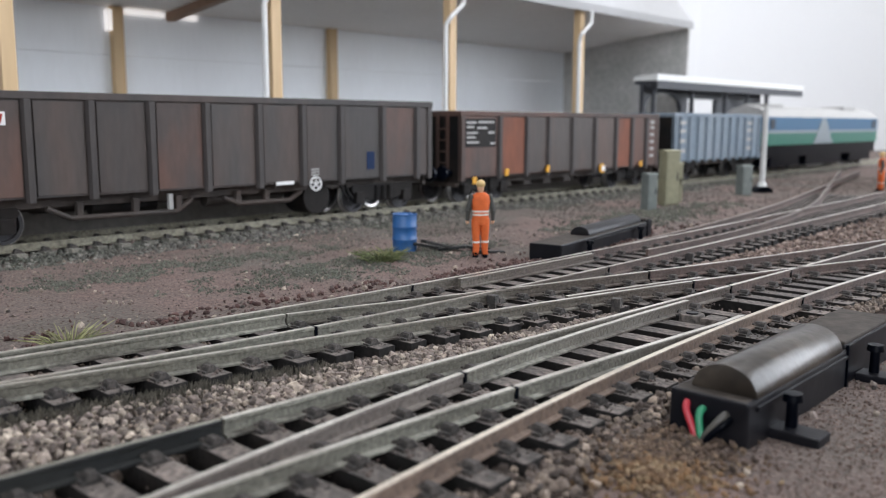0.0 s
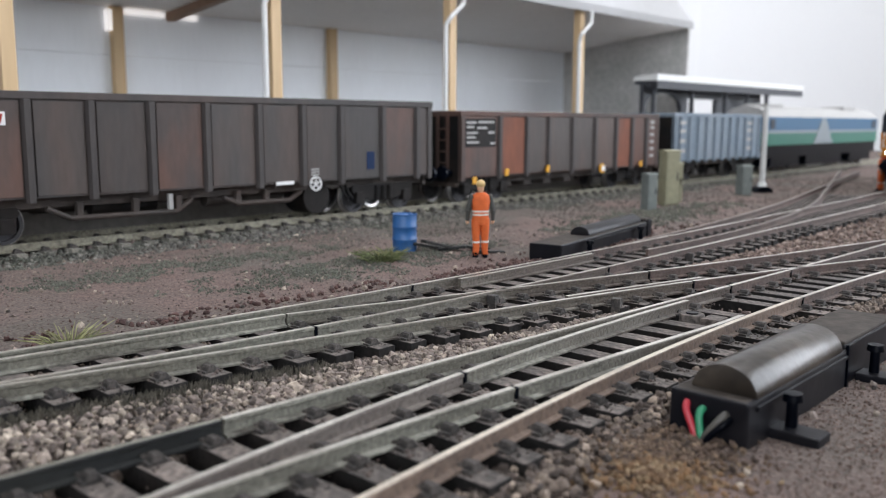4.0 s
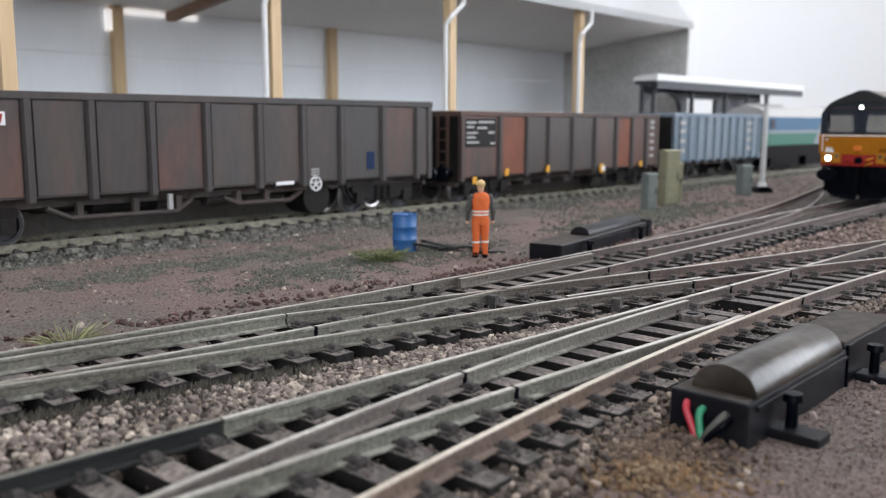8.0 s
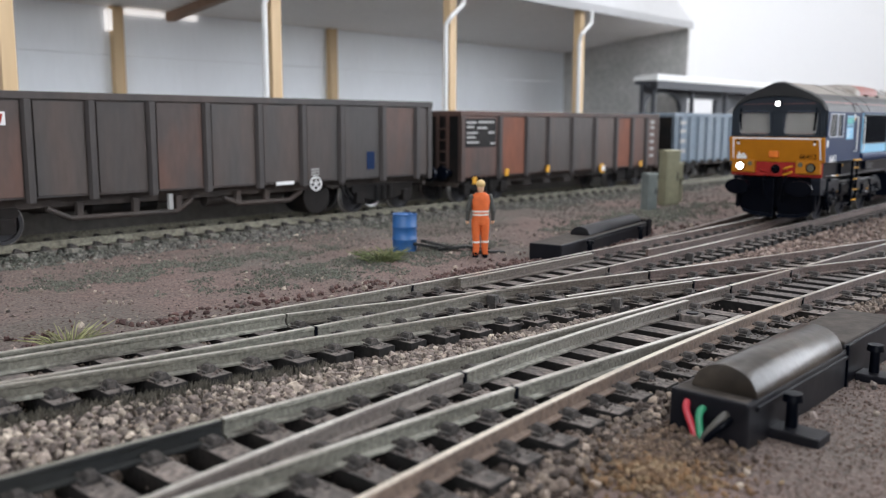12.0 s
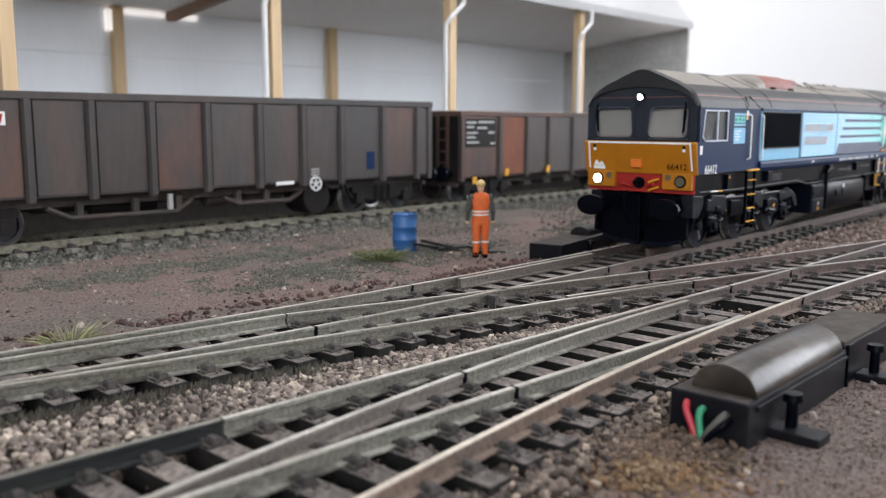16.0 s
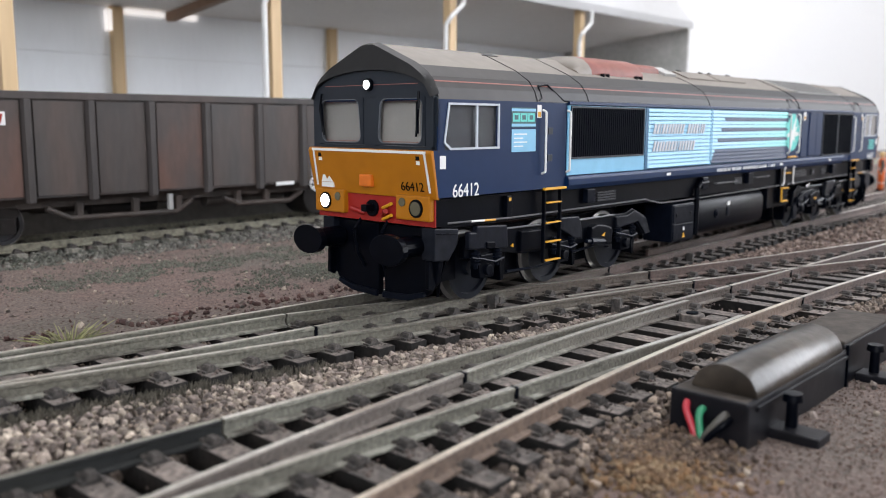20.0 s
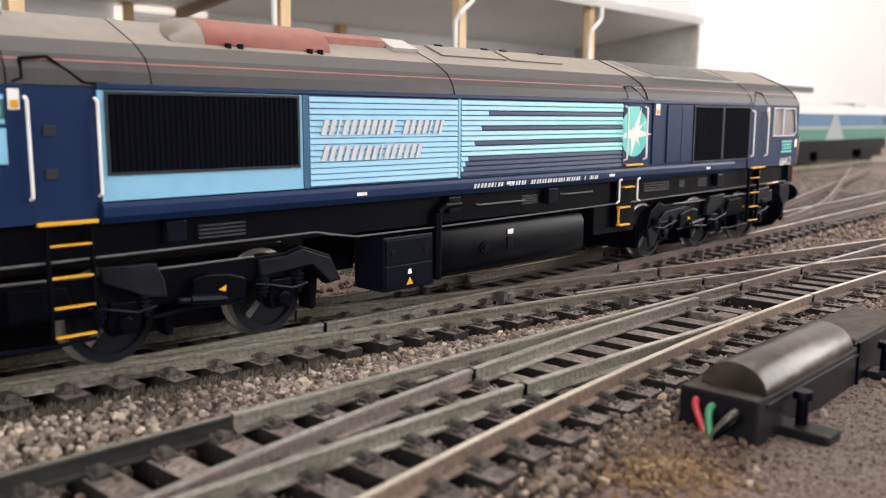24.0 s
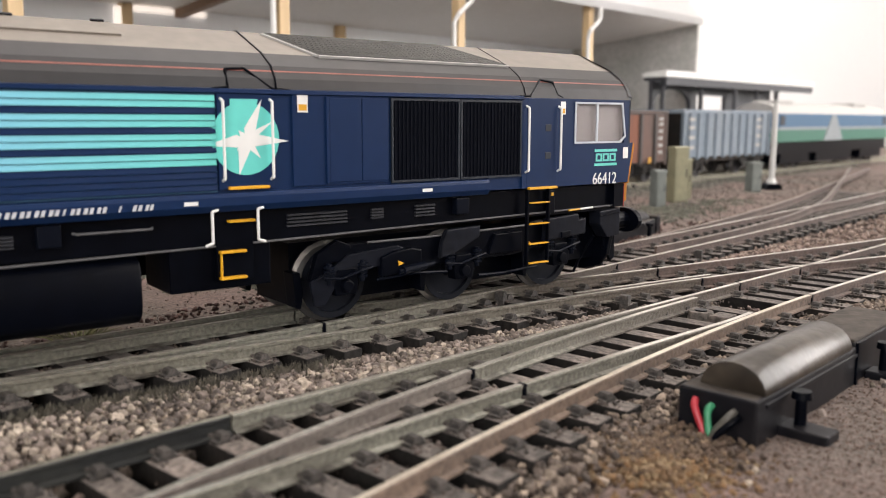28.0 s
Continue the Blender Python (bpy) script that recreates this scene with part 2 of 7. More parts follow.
# ---- mesh helpers ----
class Shape:
    """Vertices and faces in millimetres."""

    def __init__(self):
        self.v, self.f, self.s = [], [], []
        self.slot = 0

    def add(self, verts, faces):
        k = len(self.v)
        self.v += [tuple(p) for p in verts]
        self.f += [tuple(i + k for i in f) for f in faces]
        self.s += [self.slot] * len(faces)
        return self

    def box(self, x0, x1, y0, y1, z0, z1):
        p = [(x, y, z) for z in (z0, z1) for x, y in ((x0, y0), (x1, y0), (x1, y1), (x0, y1))]
        return self.add(p, [(3, 2, 1, 0), (4, 5, 6, 7), (0, 1, 5, 4), (1, 2, 6, 5), (2, 3, 7, 6), (3, 0, 4, 7)])

    def prism(self, outline, axis, a, b):
        """Extrudes an outline across an axis: (y, z) along x, (x, z) along y, (x, y) along z."""
        put = {"x": lambda p, q, t: (t, p, q), "y": lambda p, q, t: (p, t, q), "z": lambda p, q, t: (p, q, t)}[axis]
        n = len(outline)
        v = [put(p, q, a) for p, q in outline] + [put(p, q, b) for p, q in outline]
        f = [tuple(range(n)), tuple(range(2 * n - 1, n - 1, -1))] + [(i, i + n, (i + 1) % n + n, (i + 1) % n) for i in range(n)]
        return self.add(v, f)

    def rod(self, a, b, r, r2=None, n=10, caps=True):
        a, b = Vector(a), Vector(b)
        turn = (b - a).to_track_quat("Z", "Y")
        r2 = r if r2 is None else r2
        v = [base + turn @ Vector((math.cos(2 * math.pi * i / n) * q, math.sin(2 * math.pi * i / n) * q, 0)) for base, q in ((a, r), (b, r2)) for i in range(n)]
        f = [(i, (i + 1) % n, (i + 1) % n + n, i + n) for i in range(n)]
        if caps:
            f += [tuple(range(n - 1, -1, -1)), tuple(range(n, 2 * n))]
        return self.add(v, f)

    def pipe(self, points, r, n=7):
        for a, b in zip(points, points[1:]):
            self.rod(a, b, r, n=n)
        return self

    def ball(self, c, r, nu=10, nv=7):
        rx, ry, rz = (r, r, r) if isinstance(r, (int, float)) else r
        v = [(c[0], c[1], c[2] + rz), (c[0], c[1], c[2] - rz)]
        for j in range(1, nv):
            for i in range(nu):
                a, b = 2 * math.pi * i / nu, math.pi * j / nv
                v.append((c[0] + rx * math.sin(b) * math.cos(a), c[1] + ry * math.sin(b) * math.sin(a), c[2] + rz * math.cos(b)))
        f = [(0, 2 + i, 2 + (i + 1) % nu) for i in range(nu)]
        for j in range(nv - 2):
            f += [(2 + j * nu + i, 2 + (j + 1) * nu + i, 2 + (j + 1) * nu + (i + 1) % nu, 2 + j * nu + (i + 1) % nu) for i in range(nu)]
        k = 2 + (nv - 2) * nu
        f += [(1, k + (i + 1) % nu, k + i) for i in range(nu)]
        return self.add(v, f)

    def sweep(self, rings, closed=True, caps=True):
        n = len(rings[0])
        k = len(self.v)
        v = [p for ring in rings for p in ring]
        f = [(j * n + i, j * n + (i + 1) % n, (j + 1) * n + (i + 1) % n, (j + 1) * n + i) for j in range(len(rings) - 1) for i in range(n if closed else n - 1)]
        if caps and closed:
            f += [tuple(range(n - 1, -1, -1)), tuple(range((len(rings) - 1) * n, len(rings) * n))]
        return self.add(v, f)

    def mesh(self, name, mats, bevel=0.0, smooth=None):
        me = bpy.data.meshes.new(name)
        me.from_pydata([(x * MM, y * MM, z * MM) for x, y, z in self.v], [], self.f)
        mats = mats if isinstance(mats, (list, tuple)) else [mats]
        for m in mats:
            me.materials.append(m)
        if len(mats) > 1:
            me.polygons.foreach_set("material_index", self.s)
        bm = bmesh.new()
        bm.from_mesh(me)
        bmesh.ops.recalc_face_normals(bm, faces=bm.faces)
        if bevel:
            bmesh.ops.bevel(bm, geom=[e for e in bm.edges if len(e.link_faces) == 2 and e.calc_face_angle(0) > 0.5], offset=bevel * MM, segments=2, profile=0.6, affect="EDGES", clamp_overlap=True)
        bm.to_mesh(me)
        bm.free()
        if smooth:
            me.polygons.foreach_set("use_smooth", [True] * len(me.polygons))
            me.set_sharp_from_angle(angle=radians(smooth))
        me.update()
        return me


def part(name, shape, mats, parent=None, label="", bevel=0.0, smooth=None, at=None):
    """ONE mesh object under a thing or a part."""
    me = shape if isinstance(shape, bpy.types.Mesh) else shape.mesh(name, mats, bevel, smooth)
    ob = new(name, me)
    ob.parent = parent
    if at is not None:
        ob.matrix_local = at
    return tagged(ob, label) if label else ob


def thing(name, label, category, m=None, group="", kind=""):
    ob = new(name)
    ob.empty_display_size = 0.01
    if m is not None:
        ob.matrix_world = m
    return tagged(ob, label, category, group, kind)


def at_mm(x, y, z, rz=0, rx=0, ry=0):
    return pose(x * MM, y * MM, z * MM, rx, ry, rz)


def letters(name, text, size, mat, parent, m, label=""):
    """Raised writing in the built-in font; size is the height of a capital in millimetres."""
    cu = bpy.data.curves.new(name, "FONT")
    cu.body, cu.size, cu.extrude, cu.align_x, cu.align_y = text, size * MM / 0.7, 0.00004, "CENTER", "CENTER"
    ob = bpy.data.objects.new(name, cu)
    me = bpy.data.meshes.new_from_object(ob)
    bpy.data.objects.remove(ob)
    me.name = name
    me.materials.clear()
    me.materials.append(mat)
    return part(name, me, None, parent, label, at=m)


# ---- plan: track axes u (along) and w (across, towards the viewer) ----
ALONG, ACROSS = Vector((0.66, 0.7513, 0)), Vector((0.7513, -0.66, 0))
TURN = 48.70


def spot(u, w, z=0.0):
    p = ALONG * u + ACROSS * w
    return Vector((p.x, p.y, z))


def bend(coefficients, lo, hi, scale=100.0, shift=0.0):
    """w(u): a polynomial between lo and hi, straight beyond."""
    def w(u):
        q = min(max(u, lo), hi)
        x = (q - shift) / scale
        value = sum(c * x ** (len(coefficients) - 1 - i) for i, c in enumerate(coefficients))
        if q != u:
            e = 0.01 if u > q else -0.01
            x2 = (q - e * 100 - shift) / scale
            before = sum(c * x2 ** (len(coefficients) - 1 - i) for i, c in enumerate(coefficients))
            value += (value - before) / (e * 100) * (u - q)
        return value
    return w


MAIN = bend((-0.01516, -0.16374, 0.99508, -1.80648, 2.63412, -118.33), -60, 480, 100, 200)
MAIN_FAR = lambda u: MAIN(u) - 8.75
MAIN_NEAR = lambda u: MAIN(u) + 8.75
CROSS_FAR = bend((-2.395, 38.45, -163.1), 95, 290)
CROSS_NEAR = bend((2.061, -5.711, 29.95, -133.7), 40, 245)
FRONT_FAR = bend((-0.3757, 1.654, 6.203, -91.04), 25, 280)
FRONT_NEAR = bend((6.211, -16.24, -50.91), 40, 225)
BLADE_FAR = bend((8.148, -18.95, -67.01), 38, 162)
BLADE_NEAR = bend((3.496, 1.244, -72.01), 40, 150)
SPUR_FAR = bend((-3.17, 10.9, -135.7), 226, 440)
SPUR_NEAR = bend((-7.501, 39.63, -167.8), 215, 440)
YARD = at_mm(-20.47, 350, 0, 46.77)


# ---- ground, room and backscene ----
def lump(x, y):
    """Height of the scenery over the ground's datum."""
    p = Vector((x, y, 0))
    h = noise.noise(p * 0.02) * 0.9 + noise.noise(p * 0.09) * 0.5 + noise.noise(p * 0.35) * 0.35 + noise.noise(p * 0.05 + Vector((7, 3, 0))) * 0.7
    u, w = x * 0.66 + y * 0.7513, x * 0.7513 - y * 0.66
    side = abs(w + 118) < 26 or w > -100
    if u < 420 and -146 < w < -47:
        return -6.2 + h * 0.25
    return -4.3 + h * (0.5 if side else 1.0)


def make_ground():
    s = Shape()
    xs = np.concatenate([np.linspace(-900, -130, 40), np.linspace(-127, 130, 172), np.linspace(134, 420, 100), np.linspace(430, 1700, 50)])
    ys = np.concatenate([np.linspace(-250, 50, 12), np.linspace(53, 330, 180), np.linspace(334, 650, 90), np.linspace(665, 1900, 50)])
    nx = len(xs)
    v = [(float(x), float(y), lump(x, y)) for y in ys for x in xs]
    f = [(j * nx + i, j * nx + i + 1, (j + 1) * nx + i + 1, (j + 1) * nx + i) for j in range(len(ys) - 1) for i in range(nx - 1)]
    s.add(v, f)
    ground = part("ground", s, SOIL, smooth=80)
    tagged(ground, "reddish brown scatter soil with grey-green patches", "ground", kind="structure")


make_ground()


def slab(name, x0, x1, y0, y1, z0, z1, mat, label, category, m=None):
    ob = part(name, Shape().box(x0, x1, y0, y1, z0, z1), mat)
    if m is not None:
        ob.matrix_world = m
    return tagged(ob, label, category, kind="structure")


# the boards behind the layout, and the room round it
slab("backdrop", -900, 850, 300, 306, -20, 700, BACKDROP, "plain white backscene board behind the layout", "backdrop", YARD)
curve = [(850 + 400 * math.sin(a), 300 - 400 * (1 - math.cos(a))) for a in [math.pi / 2 * i / 16 for i in range(17)]]
corner = part("backdrop", Shape().prism(curve + [(x + 6, y + 6) for x, y in reversed(curve)], "z", -20, 700), BACKDROP, smooth=30)
corner.matrix_world = YARD
tagged(corner, "white backscene board curving round the corner", "backdrop", kind="structure")
slab("backdrop", 1250, 1256, -200, -100, -20, 700, BACKDROP, "plain white backscene board at the end of the layout", "backdrop", YARD)
s = Shape().box(-880, 1680, -230, 1880, -24, -9.5)
for x, y in ((-850, -200), (1650, -200), (-850, 1850), (1650, 1850)):
    s.box(x - 20, x + 20, y - 20, y + 20, -900, -24)
tagged(part("layout_board", s, PINE), "plain pine board on legs under the model railway", "table", kind="structure")
slab("floor", -2200, 2000, -2000, 2600, -920, -900, CARPET, "brown carpeted room floor", "floor")
slab("ceiling", -2200, 2000, -2000, 2600, 1500, 1520, PLASTER, "plain white ceiling", "ceiling")
slab("wall_north", -2200, 2000, 2500, 2600, -900, 1500, PLASTER, "plain pale room wall", "wall")
slab("wall_west", -2200, -2100, -2000, 2500, -900, 1500, PLASTER, "plain pale room wall", "wall")
for nm, spans in (("wall_east", ((-2000, -100, -900, 1500), (1400, 2500, -900, 1500), (-100, 1400, -900, 170), (-100, 1400, 1330, 1500))),
                  ("wall_south", ((-2100, -1100, -900, 1500), (400, 1750, -900, 1500), (-1100, 400, -900, 170), (-1100, 400, 1330, 1500)))):
    s = Shape()
    for a, b, z0, z1 in spans:
        if nm == "wall_east":
            s.box(1750, 1850, a, b, z0, z1)
        else:
            s.box(a, b, -2050, -1950, z0, z1)
    tagged(part(nm, s, PLASTER), "pale room wall with a window opening", "wall", kind="structure")


# ---- track ----
RAIL_PROFILE = ((-1.15, -2.4), (1.15, -2.4), (1.15, -2.08), (0.38, -1.86), (0.38, -0.70), (0.58, -0.56), (0.58, -0.10), (0.46, 0), (-0.46, 0), (-0.58, -0.10),
                (-0.58, -0.56), (-0.38, -0.70), (-0.38, -1.86), (-1.15, -2.08))


def rail_shape(w, u0, u1, step=5.0):
    n = max(2, int((u1 - u0) / step))
    rings, s = [], Shape()
    for i in range(n + 1):
        u = u0 + (u1 - u0) * i / n
        slope = (w(u + 0.5) - w(u - 0.5))
        side = (ACROSS - ALONG * slope).normalized()
        c = spot(u, w(u))
        rings.append([tuple(c + side * a + Vector((0, 0, z))) for a, z in RAIL_PROFILE])
    k = len(RAIL_PROFILE)
    s.sweep(rings)
    # the head's top and its rounded edges shine, the rest is grimy
    s.s = [(1 if q % k == 7 else 2 if q % k in (1, 2, 11, 12) else 0) if q < n * k else 0 for q in range(len(s.f))]
    return s




def browning(m, colour, u0, u1):
    """Rail paint that runs into a rusty colour along the line."""
    t = m.node_tree
    hsv = next(n for n in t.nodes if n.type == "HUE_SAT")
    before = hsv.inputs["Color"].links[0].from_socket
    co, dot, ramp, mix = (t.nodes.new("ShaderNode" + k) for k in ("TexCoord", "VectorMath", "MapRange", "Mix"))
    dot.operation, mix.data_type = "DOT_PRODUCT", "RGBA"
    dot.inputs[1].default_value = ALONG
    ramp.inputs["From Min"].default_value, ramp.inputs["From Max"].default_value = u0 * MM, u1 * MM
    ramp.inputs["To Max"].default_value = 0.85
    mix.inputs["B"].default_value = (*colour, 1)
    t.links.new(co.outputs["Object"], dot.inputs[0])
    t.links.new(dot.outputs["Value"], ramp.inputs["Value"])
    t.links.new(ramp.outputs[0], mix.inputs["Factor"])
    t.links.new(before, mix.inputs["A"])
    t.links.new(mix.outputs["Result"], hsv.inputs["Color"])


browning(RAIL_SIDE, (0.088, 0.066, 0.056), 95, 172)
browning(RAIL_FOOT, (0.082, 0.062, 0.052), 95, 172)
DUSTY_RAIL = surface("dusty_grey_brown_rail", (0.150, 0.128, 0.112), 0.55, metal=0.1, vary=0.4, grain=1300, blotch=45, second=(0.105, 0.084, 0.074), mixed=0.75, bump=0.5)
STOCK_RUST = surface("warm_rusty_rail_side", (0.150, 0.105, 0.080), 0.6, metal=0.1, vary=0.4, grain=1100, blotch=70, second=(0.095, 0.068, 0.054), mixed=0.8, bump=0.5)
CREAM_TOP = surface("worn_cream_railhead", (0.62, 0.555, 0.46), 0.35, metal=0.6, vary=0.25, grain=900, blotch=45, second=(0.42, 0.36, 0.29), mixed=0.7, bump=0.1)


def rail(w, u0, u1, parent, label="", side=None, head=None):
    return part("rail", rail_shape(w, u0, u1), [side or RAIL_SIDE, head or RAIL_TOP, side or RAIL_FOOT], parent, label, smooth=18)


sleeper_meshes = {}


def sleeper(u, w0, w1, parent, rails=(), tilt=0.0):
    """One sleeper across the track from w0 to w1 with a chair at each rail."""
    length = round((w1 - w0) / 2) * 2.0
    if length not in sleeper_meshes:
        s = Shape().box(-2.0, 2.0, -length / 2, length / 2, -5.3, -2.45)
        # top face in its own tone, all other faces coloured as if shaded
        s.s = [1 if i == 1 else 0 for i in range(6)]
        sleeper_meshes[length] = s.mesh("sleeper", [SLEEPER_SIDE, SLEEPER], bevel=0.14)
    wob = random.uniform(-1.2, 1.2)
    m = at_mm(*spot(u + random.uniform(-0.25, 0.25), (w0 + w1) / 2, random.uniform(-0.12, 0.05)), TURN + tilt + wob)
    ob = part("sleeper", sleeper_meshes[length], None, parent, at=m)
    for w in rails:
        for side in (-1, 1):
            if random.random() < 0.06:
                continue
            c = part("rail_chair", chair_mesh, None, ob)
            c.matrix_local = m.inverted() @ at_mm(*spot(u, w(u) + side * 1.55, -2.42), TURN + random.uniform(-6, 6) + (180 if side > 0 else 0))
    return ob


cs = Shape()
cs.box(-1.35, 1.35, -1.7, 0.95, -0.1, 0.34)
cs.prism(((-0.95, 0.3), (0.95, 0.3), (0.8, 0.75), (0.45, 1.15), (-0.45, 1.15), (-0.8, 0.75)), "y", -0.75, 0.95)
cs.rod((0.75, -1.15, 0.3), (0.75, -1.15, 0.85), 0.42, 0.36, n=6)
cs.rod((-0.75, -1.15, 0.3), (-0.75, -1.15, 0.8), 0.42, 0.36, n=6)
chair_mesh = cs.mesh("rail_chair", CHAIR, bevel=0.07)


def make_tracks():
    main = thing("main_track", "weathered model railway track with a turnout", "track", kind="structure")
    front = thing("front_track", "weathered model railway track with a turnout and switch blades", "track", kind="structure")
    yard = thing("siding_track", "grimy siding track on a stony bank", "track", YARD, kind="structure")
    rust = RAIL_RUST

    def joint(w, u, parent):
        part("insulated_joint", Shape().box(-0.28, 0.28, -0.64, 0.64, -2.3, 0.02).box(-0.28, 0.28, -1.2, 1.2, -2.42, -1.95), BLACK, parent, at=at_mm(*spot(u, w(u)), TURN))

    def run(w, cuts, parent, rusty_from=1e9, labels=()):
        """A rail in lengths, with a black insulated joint at each cut."""
        for i, (u0, u1) in enumerate(zip(cuts, cuts[1:])):
            rail(w, u0 + (0.25 if i else 0), u1 - (0.25 if i < len(cuts) - 2 else 0), parent, labels[i] if i < len(labels) else "", side=rust if u0 >= rusty_from else None)
        for u in cuts[1:-1]:
            joint(w, u, parent)

    run(MAIN_FAR, (-160, 136.8, 188.5, 208, 900), main, 150)
    run(MAIN_NEAR, (-160, 96.7, 188.2, 900), main, 150, ("silvery switch rail ending at a gap",))
    run(CROSS_FAR, (99.8, 189, 360), main, 150)
    rail(lambda u: max(CROSS_FAR(99.4) + (u - 99.4) * 0.155, MAIN_FAR(u) + 1.1), -10, 99.3, main, "switch blade lying against the stock rail")
    run(CROSS_NEAR, (-160, 184, 214, 360), main, 150)
    rail(SPUR_FAR, 226, 700, main, side=rust, head=DULL_TOP)
    rail(SPUR_NEAR, 222, 700, main, side=rust, head=DULL_TOP)
    part("rail", rail_shape(FRONT_FAR, -20, 57.6), [DUSTY_BLACK, RAIL_SIDE, DUSTY_BLACK], front, "black plastic rail length", smooth=40)
    run(FRONT_FAR, (58, 184.3, 214.7, 560), front, 150)
    rail(FRONT_NEAR, -20, 181.8, front, "rusty stock rail with a worn cream head", side=STOCK_RUST, head=CREAM_TOP)
    rail(FRONT_NEAR, 182.2, 560, front, side=rust)
    joint(FRONT_NEAR, 182, front)
    rail(BLADE_FAR, 10, 92.4, front, "grey-brown closure rail", side=DUSTY_RAIL)
    rail(lambda u: max(BLADE_FAR(u), FRONT_FAR(u) + 1.15), 93.0, 163, front, "switch blade with a worn tip")
    rail(BLADE_NEAR, 10, 91.9, front)
    rail(lambda u: min(BLADE_NEAR(u), FRONT_NEAR(u) - 1.15), 92.5, 157, front, "switch blade lying against the stock rail")
    for w, u in ((BLADE_FAR, 92.7), (BLADE_NEAR, 92.2)):
        joint(w, u, front)
    # check rails at the crossings
    rail(lambda u: MAIN_FAR(u) + 2.4, 150, 205, main, "short check rail")
    rail(lambda u: CROSS_NEAR(u) - 2.4, 150, 190, main, "short check rail")
    pitch = 7.1
    for i in range(-17, 70):
        u = 1.8 + i * pitch
        a, d = MAIN(u), CROSS_NEAR(u)
        if u < 176:
            sleeper(u, a - 14.2, d + 5.0, main, [MAIN_FAR, MAIN_NEAR, CROSS_NEAR] + ([CROSS_FAR] if u > 95 else []))
        else:
            sleeper(u, min(a - 14.2, SPUR_FAR(u) - 5 if u > 226 else 0), a + 14.2, main, [MAIN_FAR, MAIN_NEAR] if u < 330 else [])
            if u < 330:
                sleeper(u + 2, CROSS_FAR(u) - 6, max(FRONT_NEAR(u), d) + 6.4, front, [CROSS_FAR, CROSS_NEAR, FRONT_FAR, FRONT_NEAR])
    for i in range(-4, 23):
        u = 3.9 + i * 7.4
        sleeper(u, FRONT_FAR(u) - 5.0, FRONT_NEAR(u) + 6.0, front, [FRONT_FAR, FRONT_NEAR] + ([BLADE_FAR, BLADE_NEAR] if u < 100 else []))
    for off in (8.65, 26.15):
        s = Shape()
        rings = [[(x, off + a, z) for a, z in RAIL_PROFILE] for x in (-330, 0, 400, 900)]
        s.sweep(rings)
        s.s = [1 if q < 42 and q % 14 == 7 else 0 for q in range(len(s.f))]
        part("rail", s, [RAIL_PALE, RAIL_PALE], yard, smooth=18)
    me = Shape().box(-1.65, 1.65, -14.5, 14.5, -5.3, -2.45).mesh("sleeper", PALE_SLEEPER, bevel=0.18)
    for i in range(-32, 70):
        tie = part("sleeper", me, None, yard, at=at_mm(i * 8.0 - 1.5, 17.4, 0, random.uniform(-1, 1)))
        if i < 25:
            for y, turn in ((-10.2, 0), (-7.2, 180), (7.3, 0), (10.2, 180)):
                part("rail_chair", chair_mesh, None, tie, at=at_mm(0, y, -2.42, turn))


make_tracks()


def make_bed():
    # near-black sheet below rails and sleepers: the shade of the gaps as colour
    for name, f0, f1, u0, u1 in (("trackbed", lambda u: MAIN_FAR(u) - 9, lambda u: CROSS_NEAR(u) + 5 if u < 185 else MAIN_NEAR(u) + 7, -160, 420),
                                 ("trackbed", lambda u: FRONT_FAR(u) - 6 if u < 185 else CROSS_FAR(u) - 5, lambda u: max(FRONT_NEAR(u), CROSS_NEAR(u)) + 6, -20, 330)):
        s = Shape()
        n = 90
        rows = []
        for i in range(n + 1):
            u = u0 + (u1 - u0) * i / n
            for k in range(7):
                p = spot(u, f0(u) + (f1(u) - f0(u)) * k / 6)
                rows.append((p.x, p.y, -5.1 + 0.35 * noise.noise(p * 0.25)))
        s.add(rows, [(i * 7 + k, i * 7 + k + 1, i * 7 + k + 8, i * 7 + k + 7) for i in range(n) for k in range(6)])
        tagged(part(name, s, GAP_SHADE, smooth=80), "trackbed sheet coloured near-black as the shade between the sleepers", "trackbed", kind="structure")


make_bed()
slab("loading_platform", -330, 280, 46, 192, -6, 7.5, PALE_CONCRETE, "low dusty concrete platform inside the warehouse", "platform", YARD)


